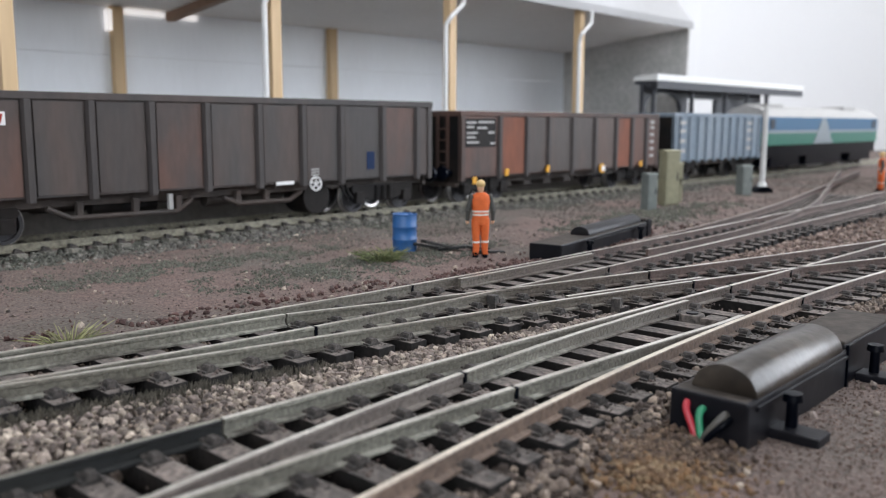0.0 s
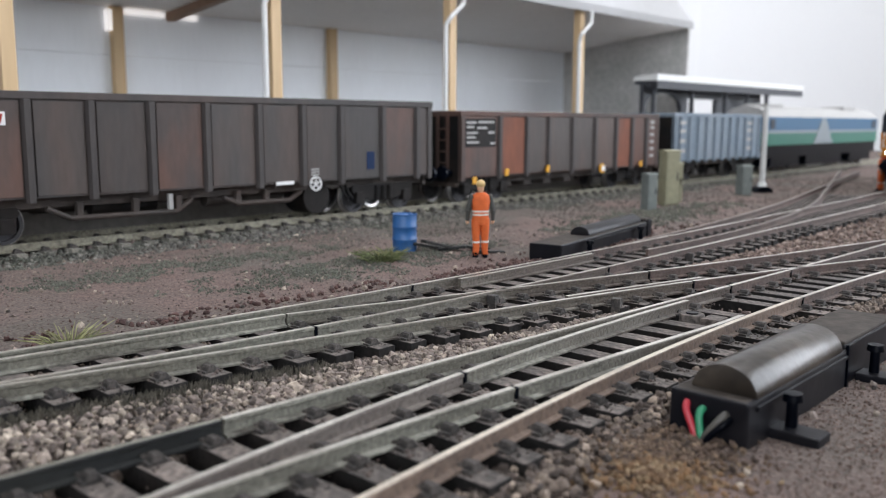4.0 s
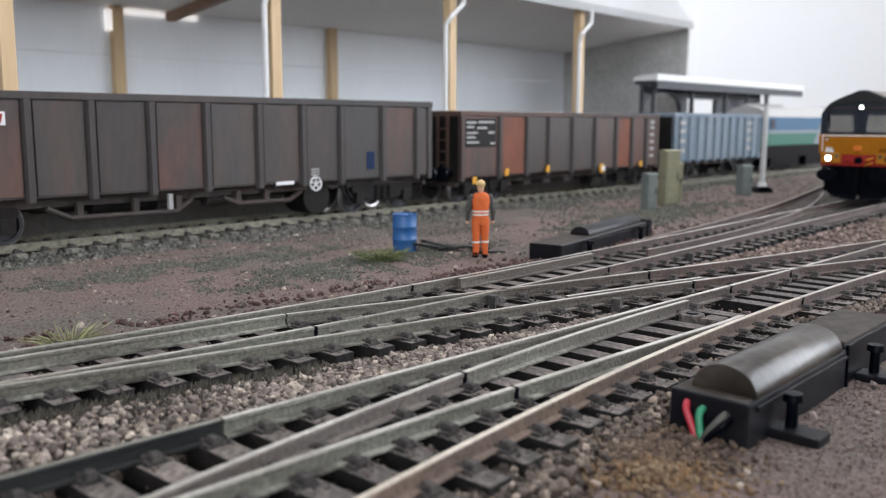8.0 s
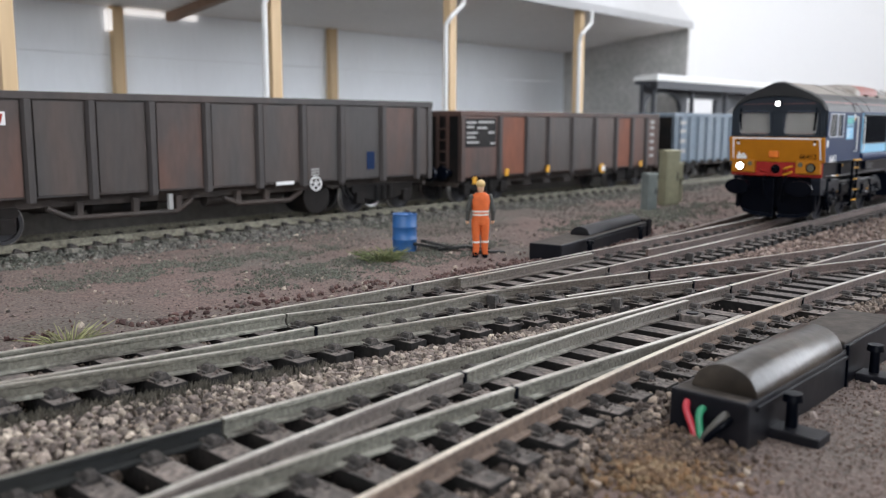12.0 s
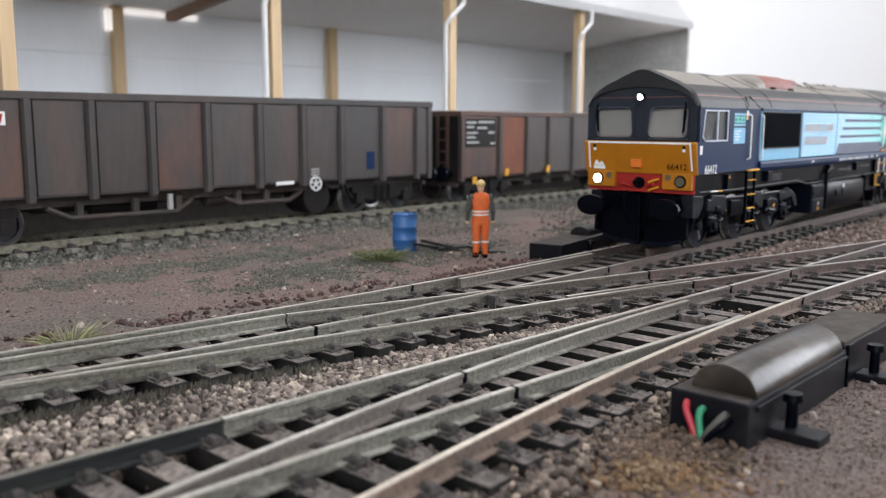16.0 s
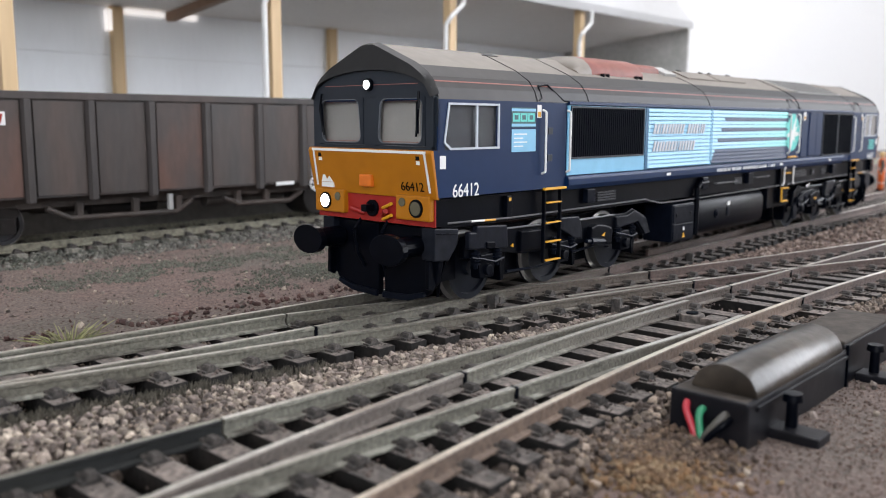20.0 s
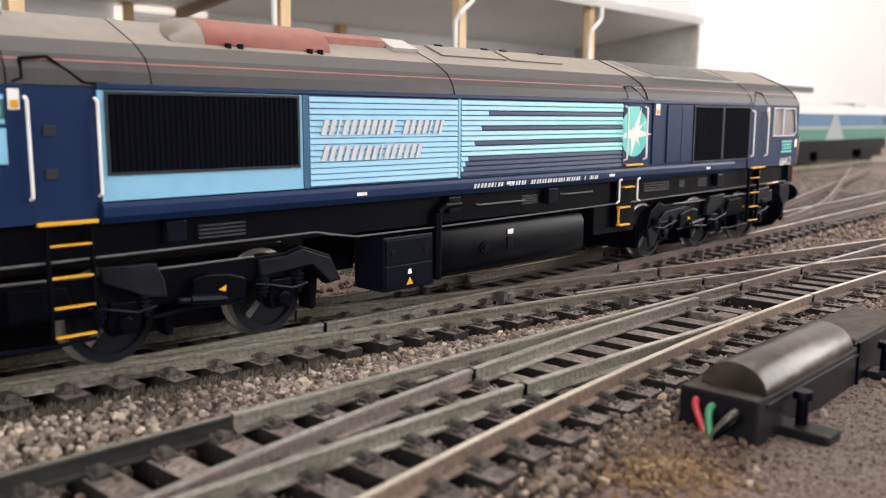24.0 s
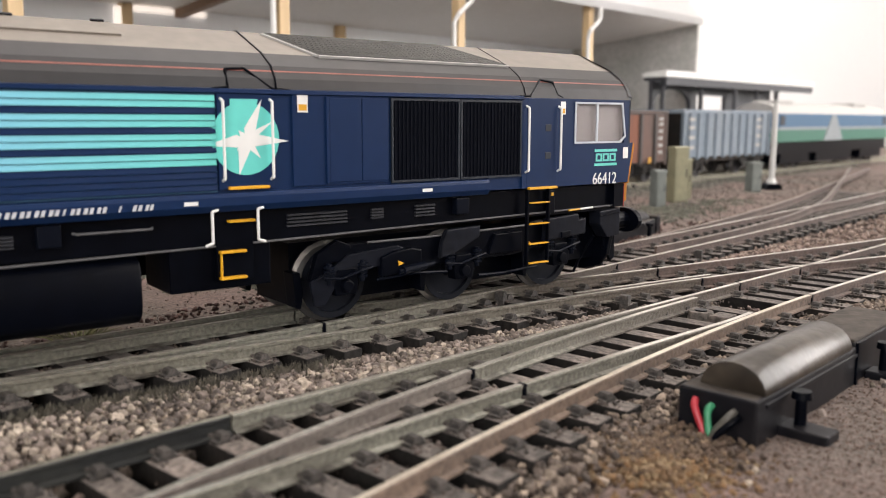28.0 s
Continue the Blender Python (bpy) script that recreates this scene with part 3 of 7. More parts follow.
def stones(name, label, mat, count, place, size):
    """Loose ballast: small uneven stones lying where place() drops them."""
    base = []
    gold = (1 + 5 ** 0.5) / 2
    for a, b in ((1, gold), (-1, gold), (1, -gold), (-1, -gold)):
        base += [(0, a, b), (a, b, 0), (b, 0, a)]
    pts = [Vector(p).normalized() for p in base]
    faces = []
    for i in range(12):
        for j in range(i + 1, 12):
            for k in range(j + 1, 12):
                if max((pts[i] - pts[j]).length, (pts[i] - pts[k]).length, (pts[j] - pts[k]).length) < 1.1:
                    n = (pts[j] - pts[i]).cross(pts[k] - pts[i])
                    faces.append((i, j, k) if n.dot(pts[i]) > 0 else (i, k, j))
    rng = np.random.default_rng(len(name) + count)
    P = np.array([tuple(p) for p in pts])
    vs, fs = [], []
    F = np.array(faces)
    for _ in range(count):
        c = place(rng)
        if c is None:
            continue
        r = size * (0.5 + 0.9 * rng.random() ** 1.7)
        q = P * (1 + rng.uniform(-0.34, 0.26, (12, 1))) * rng.uniform(0.62, 1.2, 3) * r
        turn, _ = np.linalg.qr(rng.normal(size=(3, 3)))
        fs.append(F + 12 * len(vs))
        vs.append(q @ (turn * np.sign(np.linalg.det(turn))).T + np.array(c))
    me = bpy.data.meshes.new(name)
    me.from_pydata((np.concatenate(vs) * MM).tolist(), [], np.concatenate(fs).tolist())
    me.materials.append(mat)
    ob = new(name, me)
    return tagged(ob, label, "ballast", kind="stuff")


def between(f0, f1, u0, u1, z=-3.6, heap=0.9):
    def place(rng):
        u = rng.uniform(u0, u1)
        a, b = f0(u), f1(u)
        if b - a < 1:
            return None
        w = rng.uniform(a, b)
        k = min(w - a, b - w) / max(2.0, (b - a) / 2)
        p = spot(u, w)
        return (p.x, p.y, z + heap * min(1, k * 2) + rng.uniform(-0.5, 0.3))
    return place


stones("ballast_bed", "pinkish grey granite ballast heaped between the tracks", STONE, 9500, between(lambda u: CROSS_NEAR(u) + 2.6, lambda u: FRONT_FAR(u) - 1.6, -30, 178, -5.0, 1.2), 0.74)
stones("ballast_fines", "grey-brown dust and chippings among the ballast", DIRTY_STONE, 9000, between(lambda u: CROSS_NEAR(u) + 1.6, lambda u: FRONT_FAR(u) - 1.4, -30, 185, -4.7, 1.0), 0.33)
stones("ballast_shoulder", "reddish grey ballast beside the far rail", DARK_STONE, 3600, between(lambda u: MAIN_FAR(u) - 17, lambda u: MAIN_FAR(u) - 1.8, -60, 330, -4.6, 0.9), 0.6)
stones("ballast_patch", "pinkish ballast between the diverging tracks", PINK_STONE, 3000, between(lambda u: MAIN_NEAR(u) + 4, lambda u: CROSS_FAR(u) - 3, 190, 420, -4.2, 0.8), 0.75)


# ---- wagons ----
def wheelset(parent, x, y, r, name="wheel", mat=DARK_STEEL):
    for side in (-1, 1):
        s = Shape()
        ring = [(r + 0.9, 0.0), (r + 0.9, 0.7), (r, 0.9), (r, 2.6), (r - 1.1, 2.6), (r - 1.2, 1.6), (1.6, 1.7), (1.4, 2.9), (0.01, 2.9)]
        n = 24
        rings = [[(q * math.cos(6.2832 * i / n), side * t, q * math.sin(6.2832 * i / n)) for i in range(n)] for q, t in ring]
        s.sweep(rings, caps=False)
        s.s = [1 if k // n in (1, 2) else 0 for k in range(len(s.f))]
        part(name, s, [mat, STEEL], parent, smooth=35, at=at_mm(x, y + side * 7.3, r))


def wagon_bogie(wagon, x):
    bogie = part("bogie", Shape().box(-9, 9, -6, 6, 6, 9), WAGON_FRAME, wagon, at=at_mm(x, 17.4, 0))
    for dx in (-13, 13):
        wheelset(bogie, dx, 0, 6.0)
    for side in (-1, 1):
        s = Shape()
        s.prism(((-17, 9.5), (-15, 6.8), (-9, 5.4), (-5, 4.2), (5, 4.2), (9, 5.4), (15, 6.8), (17, 9.5), (16, 11.2), (-16, 11.2)), "y", side * 11.2, side * 13.4)
        for dx in (-13, 13):
            s.prism(((dx - 2.3, 3.6), (dx + 2.3, 3.6), (dx + 2.0, 8.2), (dx - 2.0, 8.2)), "y", side * 11.6, side * 14.4)
        for dx in (-3.4, 0, 3.4):
            s.rod((dx, side * 13.4, 4.6), (dx, side * 13.4, 10.5), 1.2, n=8)
        part("side_frame", s, WAGON_BLACK, bogie, bevel=0.15)


def box_wagon(name, label, x0, x1, top, bottom, ribs, mat, bogies, rib_mat=None):
    w = thing(name, label, "wagon", YARD, "goods wagons on the siding")
    D = 34.8
    s = Shape()
    for y0, y1 in ((0.0, 1.0), (D - 1.0, D)):
        s.box(x0, x1, y0, y1, bottom, top - 2.2)
    s.box(x0 + 0.02, x0 + 1, 1, D - 1, bottom, top - 2.2)
    s.box(x1 - 1, x1 - 0.02, 1, D - 1, bottom, top - 2.2)
    s.box(x0 + 1, x1 - 1, 1, D - 1, bottom, bottom + 1.5)
    part("body", s, mat, w)
    # added end panels: the shaded wagon ends as a near-black colour
    for x, d in ((x0, -1), (x1, 1)):
        part("end_panel", Shape().box(*sorted((x, x + d * 0.5)), 1.2, D - 1.2, bottom - 2, top - 2.4), WAGON_BLACK, w, "end panel coloured black for the shade between wagons")
    s = Shape()
    for y0, y1 in ((-0.7, 1.2), (D - 1.2, D + 0.7)):
        s.box(x0 - 0.6, x1 + 0.6, y0, y1, top - 2.2, top)
    for a, b in ((x0 - 0.6, x0 + 1.2), (x1 - 1.2, x1 + 0.6)):
        s.box(a, b, 1.2, D - 1.2, top - 2.2, top)
    part("top_rail", s, mat, w, bevel=0.2)
    rib = Shape().prism(((-1.5, 0), (-0.9, -1.5), (0.9, -1.5), (1.5, 0)), "z", bottom - 1.2, top - 2.2).mesh("rib", rib_mat or mat, bevel=0.12)
    for x in ribs:
        part("rib", rib, None, w, at=at_mm(x, 0, 0))
        part("rib", rib, None, w, at=at_mm(x, D, 0, 180))
    for x in (x0 + 1.2, x1 - 1.2):
        part("corner_post", Shape().box(-1.2, 1.2, -0.9, 1.4, bottom - 1.4, top - 2.2), mat, w, bevel=0.15, at=at_mm(x, 0, 0))
    part("solebar", Shape().box(x0 + 1, x1 - 1, 4.5, 6.2, bottom - 3.4, bottom).box(x0 + 1, x1 - 1, D - 6.2, D - 4.5, bottom - 3.4, bottom).box(x0, x0 + 2, 3, D - 3, bottom - 4.2, bottom).box(x1 - 2, x1, 3, D - 3, bottom - 4.2, bottom), WAGON_FRAME, w, bevel=0.15)
    for x, d in ((x0, -1), (x1, 1)):
        for y in (5.5, D - 5.5):
            s = Shape().rod((x, y, 13.6), (x + d * 5, y, 13.6), 1.5, n=12).rod((x + d * 5, y, 13.6), (x + d * 6.4, y, 13.6), 3.2, n=16)
            part("buffer", s, CHARCOAL, w, smooth=40)
        part("coupling_hook", Shape().box(min(x, x + d * 6), max(x, x + d * 6), D / 2 - 1, D / 2 + 1, 11.5, 13.5), BLACK, w, bevel=0.2)
    for x in bogies:
        wagon_bogie(w, x)
    return w


WAGON_RIB = surface("dark_wagon_rib", (0.034, 0.028, 0.027), 0.6, vary=0.25, grain=500, blotch=40, second=(0.055, 0.036, 0.03), mixed=0.7, bump=0.15, stretch=(1, 1, 0.3))
W1 = box_wagon("open_box_wagon", "weathered dark maroon bogie box wagon with ribbed sides", -176, 22, 44.4, 13.8,
               [-161, -143.2, -124.7, -105.3, -85.5, -64.8, -45.7, -27.5, -5.9, 13.3], WAGON, (-162, -2.0))
W2 = box_wagon("open_box_wagon", "rusty brown bogie box wagon with patched orange panels", 40.8, 212.7, 41.0, 11.4,
               [67.5, 88, 105.5, 126, 146.5, 167, 183.5, 199], WAGON_RUST, (62, 190), WAGON_RIB)
W3 = box_wagon("open_box_wagon", "faded pale blue bogie box wagon", 232, 355, 42.0, 13.0,
               [240 + 11.3 * i for i in range(11)], WAGON_BLUE, (252, 336))


# ---- warehouse behind the siding ----
def make_warehouse():
    b = thing("warehouse", "open-fronted warehouse with pine posts, white plank wall and grey card roof", "building", YARD)
    F, K, X0, X1 = 75, 192, -330, 388
    z = -5
    while z < 94:
        s = Shape().box(X0, X1, K, K + 3, z, min(z + 24.95, 97))
        part("plank", s, WALL_WHITE, b)
        z += 25.3
    part("end_wall", Shape().prism(((F, -5), (K, -5), (K, 97), (F + 58, 150), (F, 111)), "x", X1, X1 + 2.5), END_WALL, b, "grey stone-card end wall")
    part("soffit", Shape().prism(((F - 4, 109.5), (K, 95.6), (K, 98), (F - 4, 112)), "x", X0, X1), SOFFIT, b)
    part("front_roof_slope", Shape().prism(((F - 5, 110.5), (F - 5, 112.5), (F + 12, 137), (F + 58, 171), (F + 58, 169), (F + 13, 135)), "x", X0, X1 - 4), CARD_GREY, b, bevel=0.3)
    part("back_roof_slope", Shape().prism(((K + 6, 112.5), (F + 58, 171), (F + 58, 169), (K + 6, 110.5)), "x", X0, X1 - 4), CARD_GREY, b)
    part("fascia", Shape().box(X0, X1 - 4, F - 6.2, F - 5, 107.5, 113), CARD_GREY, b, bevel=0.2)
    for x in (-236, -119.8, -3.4, 114.6, 239.4):
        part("post", Shape().box(-2.7, 2.7, -2.7, 2.7, -5, 110), PINE, b, bevel=0.3, at=at_mm(x, F, 0))
        d = 7.0 if x < 200 else 4.6
        s = Shape().pipe([(x - d, F - 3.5, -5), (x - d, F - 3.5, 88), (x - 5.2, F - 5, 92), (x + 4.5, F - 6, 100), (x + 5, F - 6, 108)], 1.25, n=10)
        part("drainpipe", s, WHITE, b, smooth=50)
    for x in (-166, -21, 125):
        part("back_post", Shape().box(-2.9, 2.9, -5, 0, -5, 95.6), PINE, b, bevel=0.3, at=at_mm(x, K, 0))
    for x in (-138, 11.8):
        part("rafter", Shape().prism(((F, 105), (K, 91), (K, 95.8), (F, 110)), "x", x - 2.5, x + 2.5), surface("stained_rafter", (0.24, 0.15, 0.10), 0.7), b)
    part("wall_lamp", Shape().box(-26.6, -22.4, K - 4, K - 0.5, 83, 94), STRIP_GLOW, b, bevel=0.6)
    # white strips given a glow for the brightness along the wall's top
    for x0, x1 in ((-15.5, 7.5), (16, 27.5)):
        part("bright_strip", Shape().box(x0, x1, K - 2.5, K - 0.2, 92.4, 94.8), STRIP_GLOW, b, "glowing white strip high on the wall", bevel=0.3)


make_warehouse()


# ---- the moving locomotive ----
LOCO_ROWS = ((14.5, 167.1, 366.3, 228.38), (15.5, 150.8, 347.8, 228.15), (16.5, 133.5, 328.2, 228.01), (17.5, 116.8, 309.6, 227.93), (18.5, 100.0, 291.2, 227.83),
             (19.5, 82.4, 272.1, 227.66), (20.5, 65.6, 254.1, 227.39), (21.5, 47.9, 235.4, 226.95), (23.5, 12.5, 199.6, 225.47), (24.5, -6.2, 181.7, 224.33),
             (25.5, -24.7, 164.7, 222.93), (26.5, -44.2, 147.8, 221.21), (27.0, -54.1, 139.6, 220.23), (27.5, -64.2, 131.6, 219.18), (28.0, -73.8, 124.2, 218.12))
HALF = 17.4
AXLES = (-26.8, 0.0, 26.8)
PIVOT = 85.6
LOCO_WHEELS = []


def loco_pose(row):
    return at_mm(row[1], row[2], 0, row[3])


def side_box(L, name, x0, x1, z0, z1, d0, d1, mat, label="", bevel=0.08, sides=(1, -1)):
    """A plate on the locomotive's side, d0 to d1 proud of it, on both sides."""
    out = []
    for g in sides:
        a, b = sorted((g * (HALF + d0), g * (HALF + d1)))
        out.append(part(name, Shape().box(min(x0, x1), max(x0, x1), a, b, z0, z1), mat, L, label, bevel=bevel))
    return out[0]


def on_side(x, z, d=0.06, g=1):
    return at_mm(x, g * (HALF + d), z, 180 if g > 0 else 0, 90)


def slanted_bars(L, x, z, widths, height, mat, name, d, lean=0.35):
    """A painted name as plain slanted strokes."""
    for w in widths:
        if w > 0:
            t = min(0.5, w / 2.2, height / 2.6)
            s = Shape()

            def bar(x0, x1, z0, z1):
                s.prism(((-x0 - z0 * lean, z0), (-x0 - z1 * lean, z1), (-x1 - z1 * lean, z1), (-x1 - z0 * lean, z0)), "y", 0, 0.14)

            if w > 1:
                bar(0, w * 0.36, 0, height)
                bar(w * 0.58, w * 0.92, 0, height)
            else:
                bar(0, t, 0, height)
            part(name, s, mat, L, at=at_mm(x, HALF + d, z))
        x -= abs(w) + 0.42


def make_cab(L, e):
    """One cab; e is 1 for the leading end, -1 for the trailing one."""
    def X(v):
        return e * v

    def bx(s, x0, x1, y0, y1, z0, z1):
        return s.box(min(X(x0), X(x1)), max(X(x0), X(x1)), y0, y1, z0, z1)

    cab = part("cab", bx(bx(bx(Shape(), 98, 113, -17.2, 17.2, 22.3, 40.2), 113, 130, -17.2, 17.2, 22.3, 24.5), 113, 130.3, -16.2, 16.2, 40.0, 41.5), NAVY, L)
    part("cab_interior", bx(bx(Shape(), 113, 114, -16.3, 16.3, 24.5, 40.0), 119, 127, -15, 15, 24.5, 30.5), CAB_IN, cab)
    # added panels behind the panes: cab shade leading, see-through brightness trailing
    for g in (1, -1):
        part("window_backing", bx(Shape(), 112.2, 128.2, *sorted((g * 16.55, g * 16.85)), 24.5, 40.0), GREY_DARK if e > 0 else MAUVE, cab)
    for y in (-8, 8):
        part("driver_seat", bx(bx(Shape(), 115.5, 119, y - 2.5, y + 2.5, 26, 29.5), 115, 116.5, y - 2.5, y + 2.5, 29.5, 36), CHARCOAL, cab, bevel=0.4)
    for g in (1, -1):
        y0, y1 = sorted((g * 17.2, g * HALF))
        s = Shape()
        bx(s, 98, 129.6, y0, y1, 22.3, 31.0)
        s.prism([(X(129.6), 22.3), (X(129.9), 22.3), (X(131.2), 31.0), (X(129.6), 31.0)], "y", y0, y1)
        bx(s, 98, 112.6, y0, y1, 31.0, 40.2)
        part("window_header", bx(Shape(), 112.6, 130.0, y0, y1, 39.6, 40.2), NAVY, cab)
        part("corner_pillar", Shape().prism(((X(128.3), 31.0), (X(130.2), 31.0), (X(130.0), 39.6), (X(127.4), 39.6)), "y", y0, y1), NAVY, cab)
        part("side_wall", s, NAVY, cab)
        frame_y0, frame_y1 = sorted((g * (HALF - 0.05), g * (HALF + 0.22)))
        s = Shape()
        for quad in (((112.6, 31.0), (126.9, 31.0), (126.7, 31.4), (112.6, 31.4)), ((112.6, 39.2), (127.4, 39.2), (127.4, 39.6), (112.6, 39.6)),
                     ((112.6, 31.4), (113.0, 31.4), (113.0, 39.2), (112.6, 39.2)), ((119.1, 31.4), (119.6, 31.4), (119.6, 39.2), (119.1, 39.2)),
                     ((126.9, 31.0), (128.6, 32.3), (128.2, 32.5), (126.7, 31.4)), ((128.6, 32.3), (127.4, 39.2), (127.0, 39.2), (128.2, 32.5))):
            s.prism([(X(a), b) for a, b in quad], "y", frame_y0, frame_y1)
        part("window_frame", s, SILVER, cab, "thin silvery side window frame")
        pane = part("pane", bx(Shape(), 112.8, 127.8, *sorted((g * 17.05, g * 17.3)), 31.2, 39.4), GLASS, cab)
        pane.visible_shadow = False
        side_box(L, "notice_plate", X(129.6), X(128.0), 27.6, 30.0, 0.02, 0.08, WHITE, sides=(g,))
        # fleet number and badge
        z_num = 23.3
        letters("fleet_number", "66412", 2.5, WHITE, L, on_side(X(122.3), z_num, 0.05, g) @ Matrix.Diagonal((0.86, 1, 1, 1)))
        b0, b1, bz = (X(108.7), X(100.7), 39.0) if e > 0 else (X(118.9), X(126.0), 29.9)
        side_box(L, "badge", b0, b1, bz - 3.9, bz, 0.01, 0.05, DEEP_TEAL if e > 0 else NAVY, "turquoise lettered badge", sides=(g,), bevel=0)
        for k, (dz0, dz1) in enumerate(((0.2, 0.75), (3.2, 3.75))):
            side_box(L, "badge_bar", b0, b1, bz - dz1, bz - dz0, 0.05, 0.08, TURQUOISE if e < 0 else SKY_BLUE, sides=(g,), bevel=0)
        for k in range(3):
            w = (abs(b1 - b0) - 1.2) / 3
            xx = max(b0, b1) - 0.4 - k * (w + 0.2)
            for dx, zz in ((0, (1.1, 2.8)), (w - 0.5, (1.1, 2.8))):
                side_box(L, "badge_bar", xx - dx - 0.5, xx - dx, bz - zz[1], bz - zz[0], 0.05, 0.085, TURQUOISE, sides=(g,), bevel=0)
            for zz in (1.1, 2.4):
                side_box(L, "badge_bar", xx - w, xx, bz - zz - 0.4, bz - zz, 0.05, 0.085, TURQUOISE, sides=(g,), bevel=0)
        if e > 0:
            side_box(L, "depot_plate", X(108.6), X(100.6), 30.2, 34.7, 0.01, 0.06, SKY_BLUE, "light blue depot panel", sides=(g,), bevel=0)
            for q in range(4):
                side_box(L, "depot_line", X(107.9), X(103.6 + 1.3 * (q % 2)), 33.6 - q * 0.8, 33.85 - q * 0.8, 0.06, 0.09, WHITE, sides=(g,), bevel=0)
        # cab door, handrails, ladder: the trailing door sits further out, behind the second grille
        sh = 0.0 if e > 0 else 9.65
        side_box(L, "cab_door", X(98.0 + sh), X(89.6 + sh), 22.4, 40.1, -0.35, -0.12 if e > 0 else 0.05, NAVY, sides=(g,))
        for x in (98.2, 89.3):
            s = Shape().pipe([(X(x + sh), g * (HALF), 25.5), (X(x + sh), g * (HALF + 0.9), 25.9), (X(x + sh), g * (HALF + 0.9), 38.2), (X(x + sh), g * HALF, 38.6)], 0.24, n=8)
            part("handrail", s, WHITE, L, "white handrail", smooth=60)
        side_box(L, "doorstep", X(97.8 + sh), X(89.9 + sh), 22.0, 22.5, 0.0, 0.7, YELLOW_TRIM, "yellow step edge", sides=(g,))
        for z in (19.2, 14.9, 10.8, 6.8):
            side_box(L, "ladder_step", X(96.2 + sh), X(90.7 + sh), z - 0.12, z + 0.14, -0.9, 0.15, YELLOW_TRIM, "yellow step edge", sides=(g,))
        for x in (96.4, 90.5):
            side_box(L, "ladder_side", X(x + sh - 0.25), X(x + sh + 0.25), 6.4, 22.0, -1.0, -0.2, BLACK, sides=(g,))
        side_box(L, "door_lock", X(96.2 + sh), X(94.6 + sh), 33.6, 35.0, -0.12, 0.1, NAVY_DARK, sides=(g,))
        side_box(L, "door_lock", X(96.2 + sh), X(94.6 + sh), 28.0, 29.4, -0.12, 0.1, NAVY_DARK, sides=(g,))
        side_box(L, "warning_plate", X(100.2 + sh), X(98.8 + sh), 37.0, 39.6, 0.02, 0.08, WHITE, sides=(g,), bevel=0)
        side_box(L, "warning_mark", X(100.0 + sh), X(99.0 + sh), 37.2, 38.2, 0.08, 0.12, YELLOW_TRIM, sides=(g,), bevel=0)
        s = Shape().pipe([(X(99.5 + sh), g * 17.2, 40.4), (X(98.2 + sh), g * 17.0, 41.0), (X(97.9 + sh), g * 15.8, 43.5), (X(94.5 + sh), g * 15.6, 43.9), (X(90.5 + sh), g * 17.2, 40.6), (X(87.5 + sh), g * 17.3, 40.5)], 0.22, n=6)
        part("rain_gutter", s, BLACK, L)
    # the cab's end face, built round its two windscreens
    F0, F1 = 129.6, 130.7
    s = Shape()
    bx(s, F0, F1, -16.4, 16.4, 30.6, 31.6)
    bx(s, F0, F1, -1.6, 1.6, 31.6, 40.9)
    for g in (1, -1):
        bx(s, F0, F1, *sorted((g * 14.9, g * 16.8)), 31.6, 40.9)
        s.prism([(g * 16.8, 30.6), (g * HALF, 30.6), (g * HALF, 40.2), (g * 16.8, 40.9)], "x", X(F0), X(F0 + 0.5))
    gable = [(16.9, 40.5), (16.2, 42.3), (14.7, 44.3), (11.2, 46.5), (1.6, 50.6), (-1.6, 50.6), (-11.2, 46.5), (-14.7, 44.3), (-16.2, 42.3), (-16.9, 40.5)]
    s.prism(gable, "x", X(F0), X(F1))
    part("end_wall", s, NAVY_DARK, cab, "dark navy end wall")
    # the overhanging brow: from the roof's edge forward and down to an arched lip
    n = 24
    edge, lip = [], []
    for i in range(n + 1):
        q = i / n * 2 - 1
        y = 17.2 * q
        z = next(z0 + (z1 - z0) * (abs(y) - y0) / (y1 - y0) for (y0, z0), (y1, z1) in zip(((0, 50.9), (1.7, 50.9), (11.5, 46.8), (15.0, 44.6), (16.7, 42.4)), ((1.7, 50.9), (11.5, 46.8), (15.0, 44.6), (16.7, 42.4), (17.5, 40.2))) if abs(y) <= y1)
        edge.append((y, z))
        lip.append((y * 0.97, 40.6 + 5.2 * math.sqrt(max(0.0, 1 - abs(q) ** 2.1))))
    s = Shape().sweep([[(X(F0 - 0.2), y, z + 0.1) for y, z in edge], [(X(F1 + 0.35), y * 0.985, z - 0.35) for y, z in edge], [(X(F1 + 0.8), y, z) for y, z in lip], [(X(F1 - 0.1), y, z - 0.1) for y, z in lip]], closed=False)
    part("roof_brow", s, BROW, cab, "black arched brow over the windscreens", smooth=35)
    part("front_stripe", bx(Shape(), F1, F1 + 0.05, -13.0, 13.0, 42.98, 43.09), STRIPE, cab)
    part("windscreen_lining", bx(Shape(), 128.4, 128.8, -16.0, 16.0, 30.8, 41.0), surface("frosted_screen_lining", (0.25, 0.232, 0.212), 0.5, vary=0.06, blotch=90, second=(0.185, 0.172, 0.16), mixed=0.6), cab)
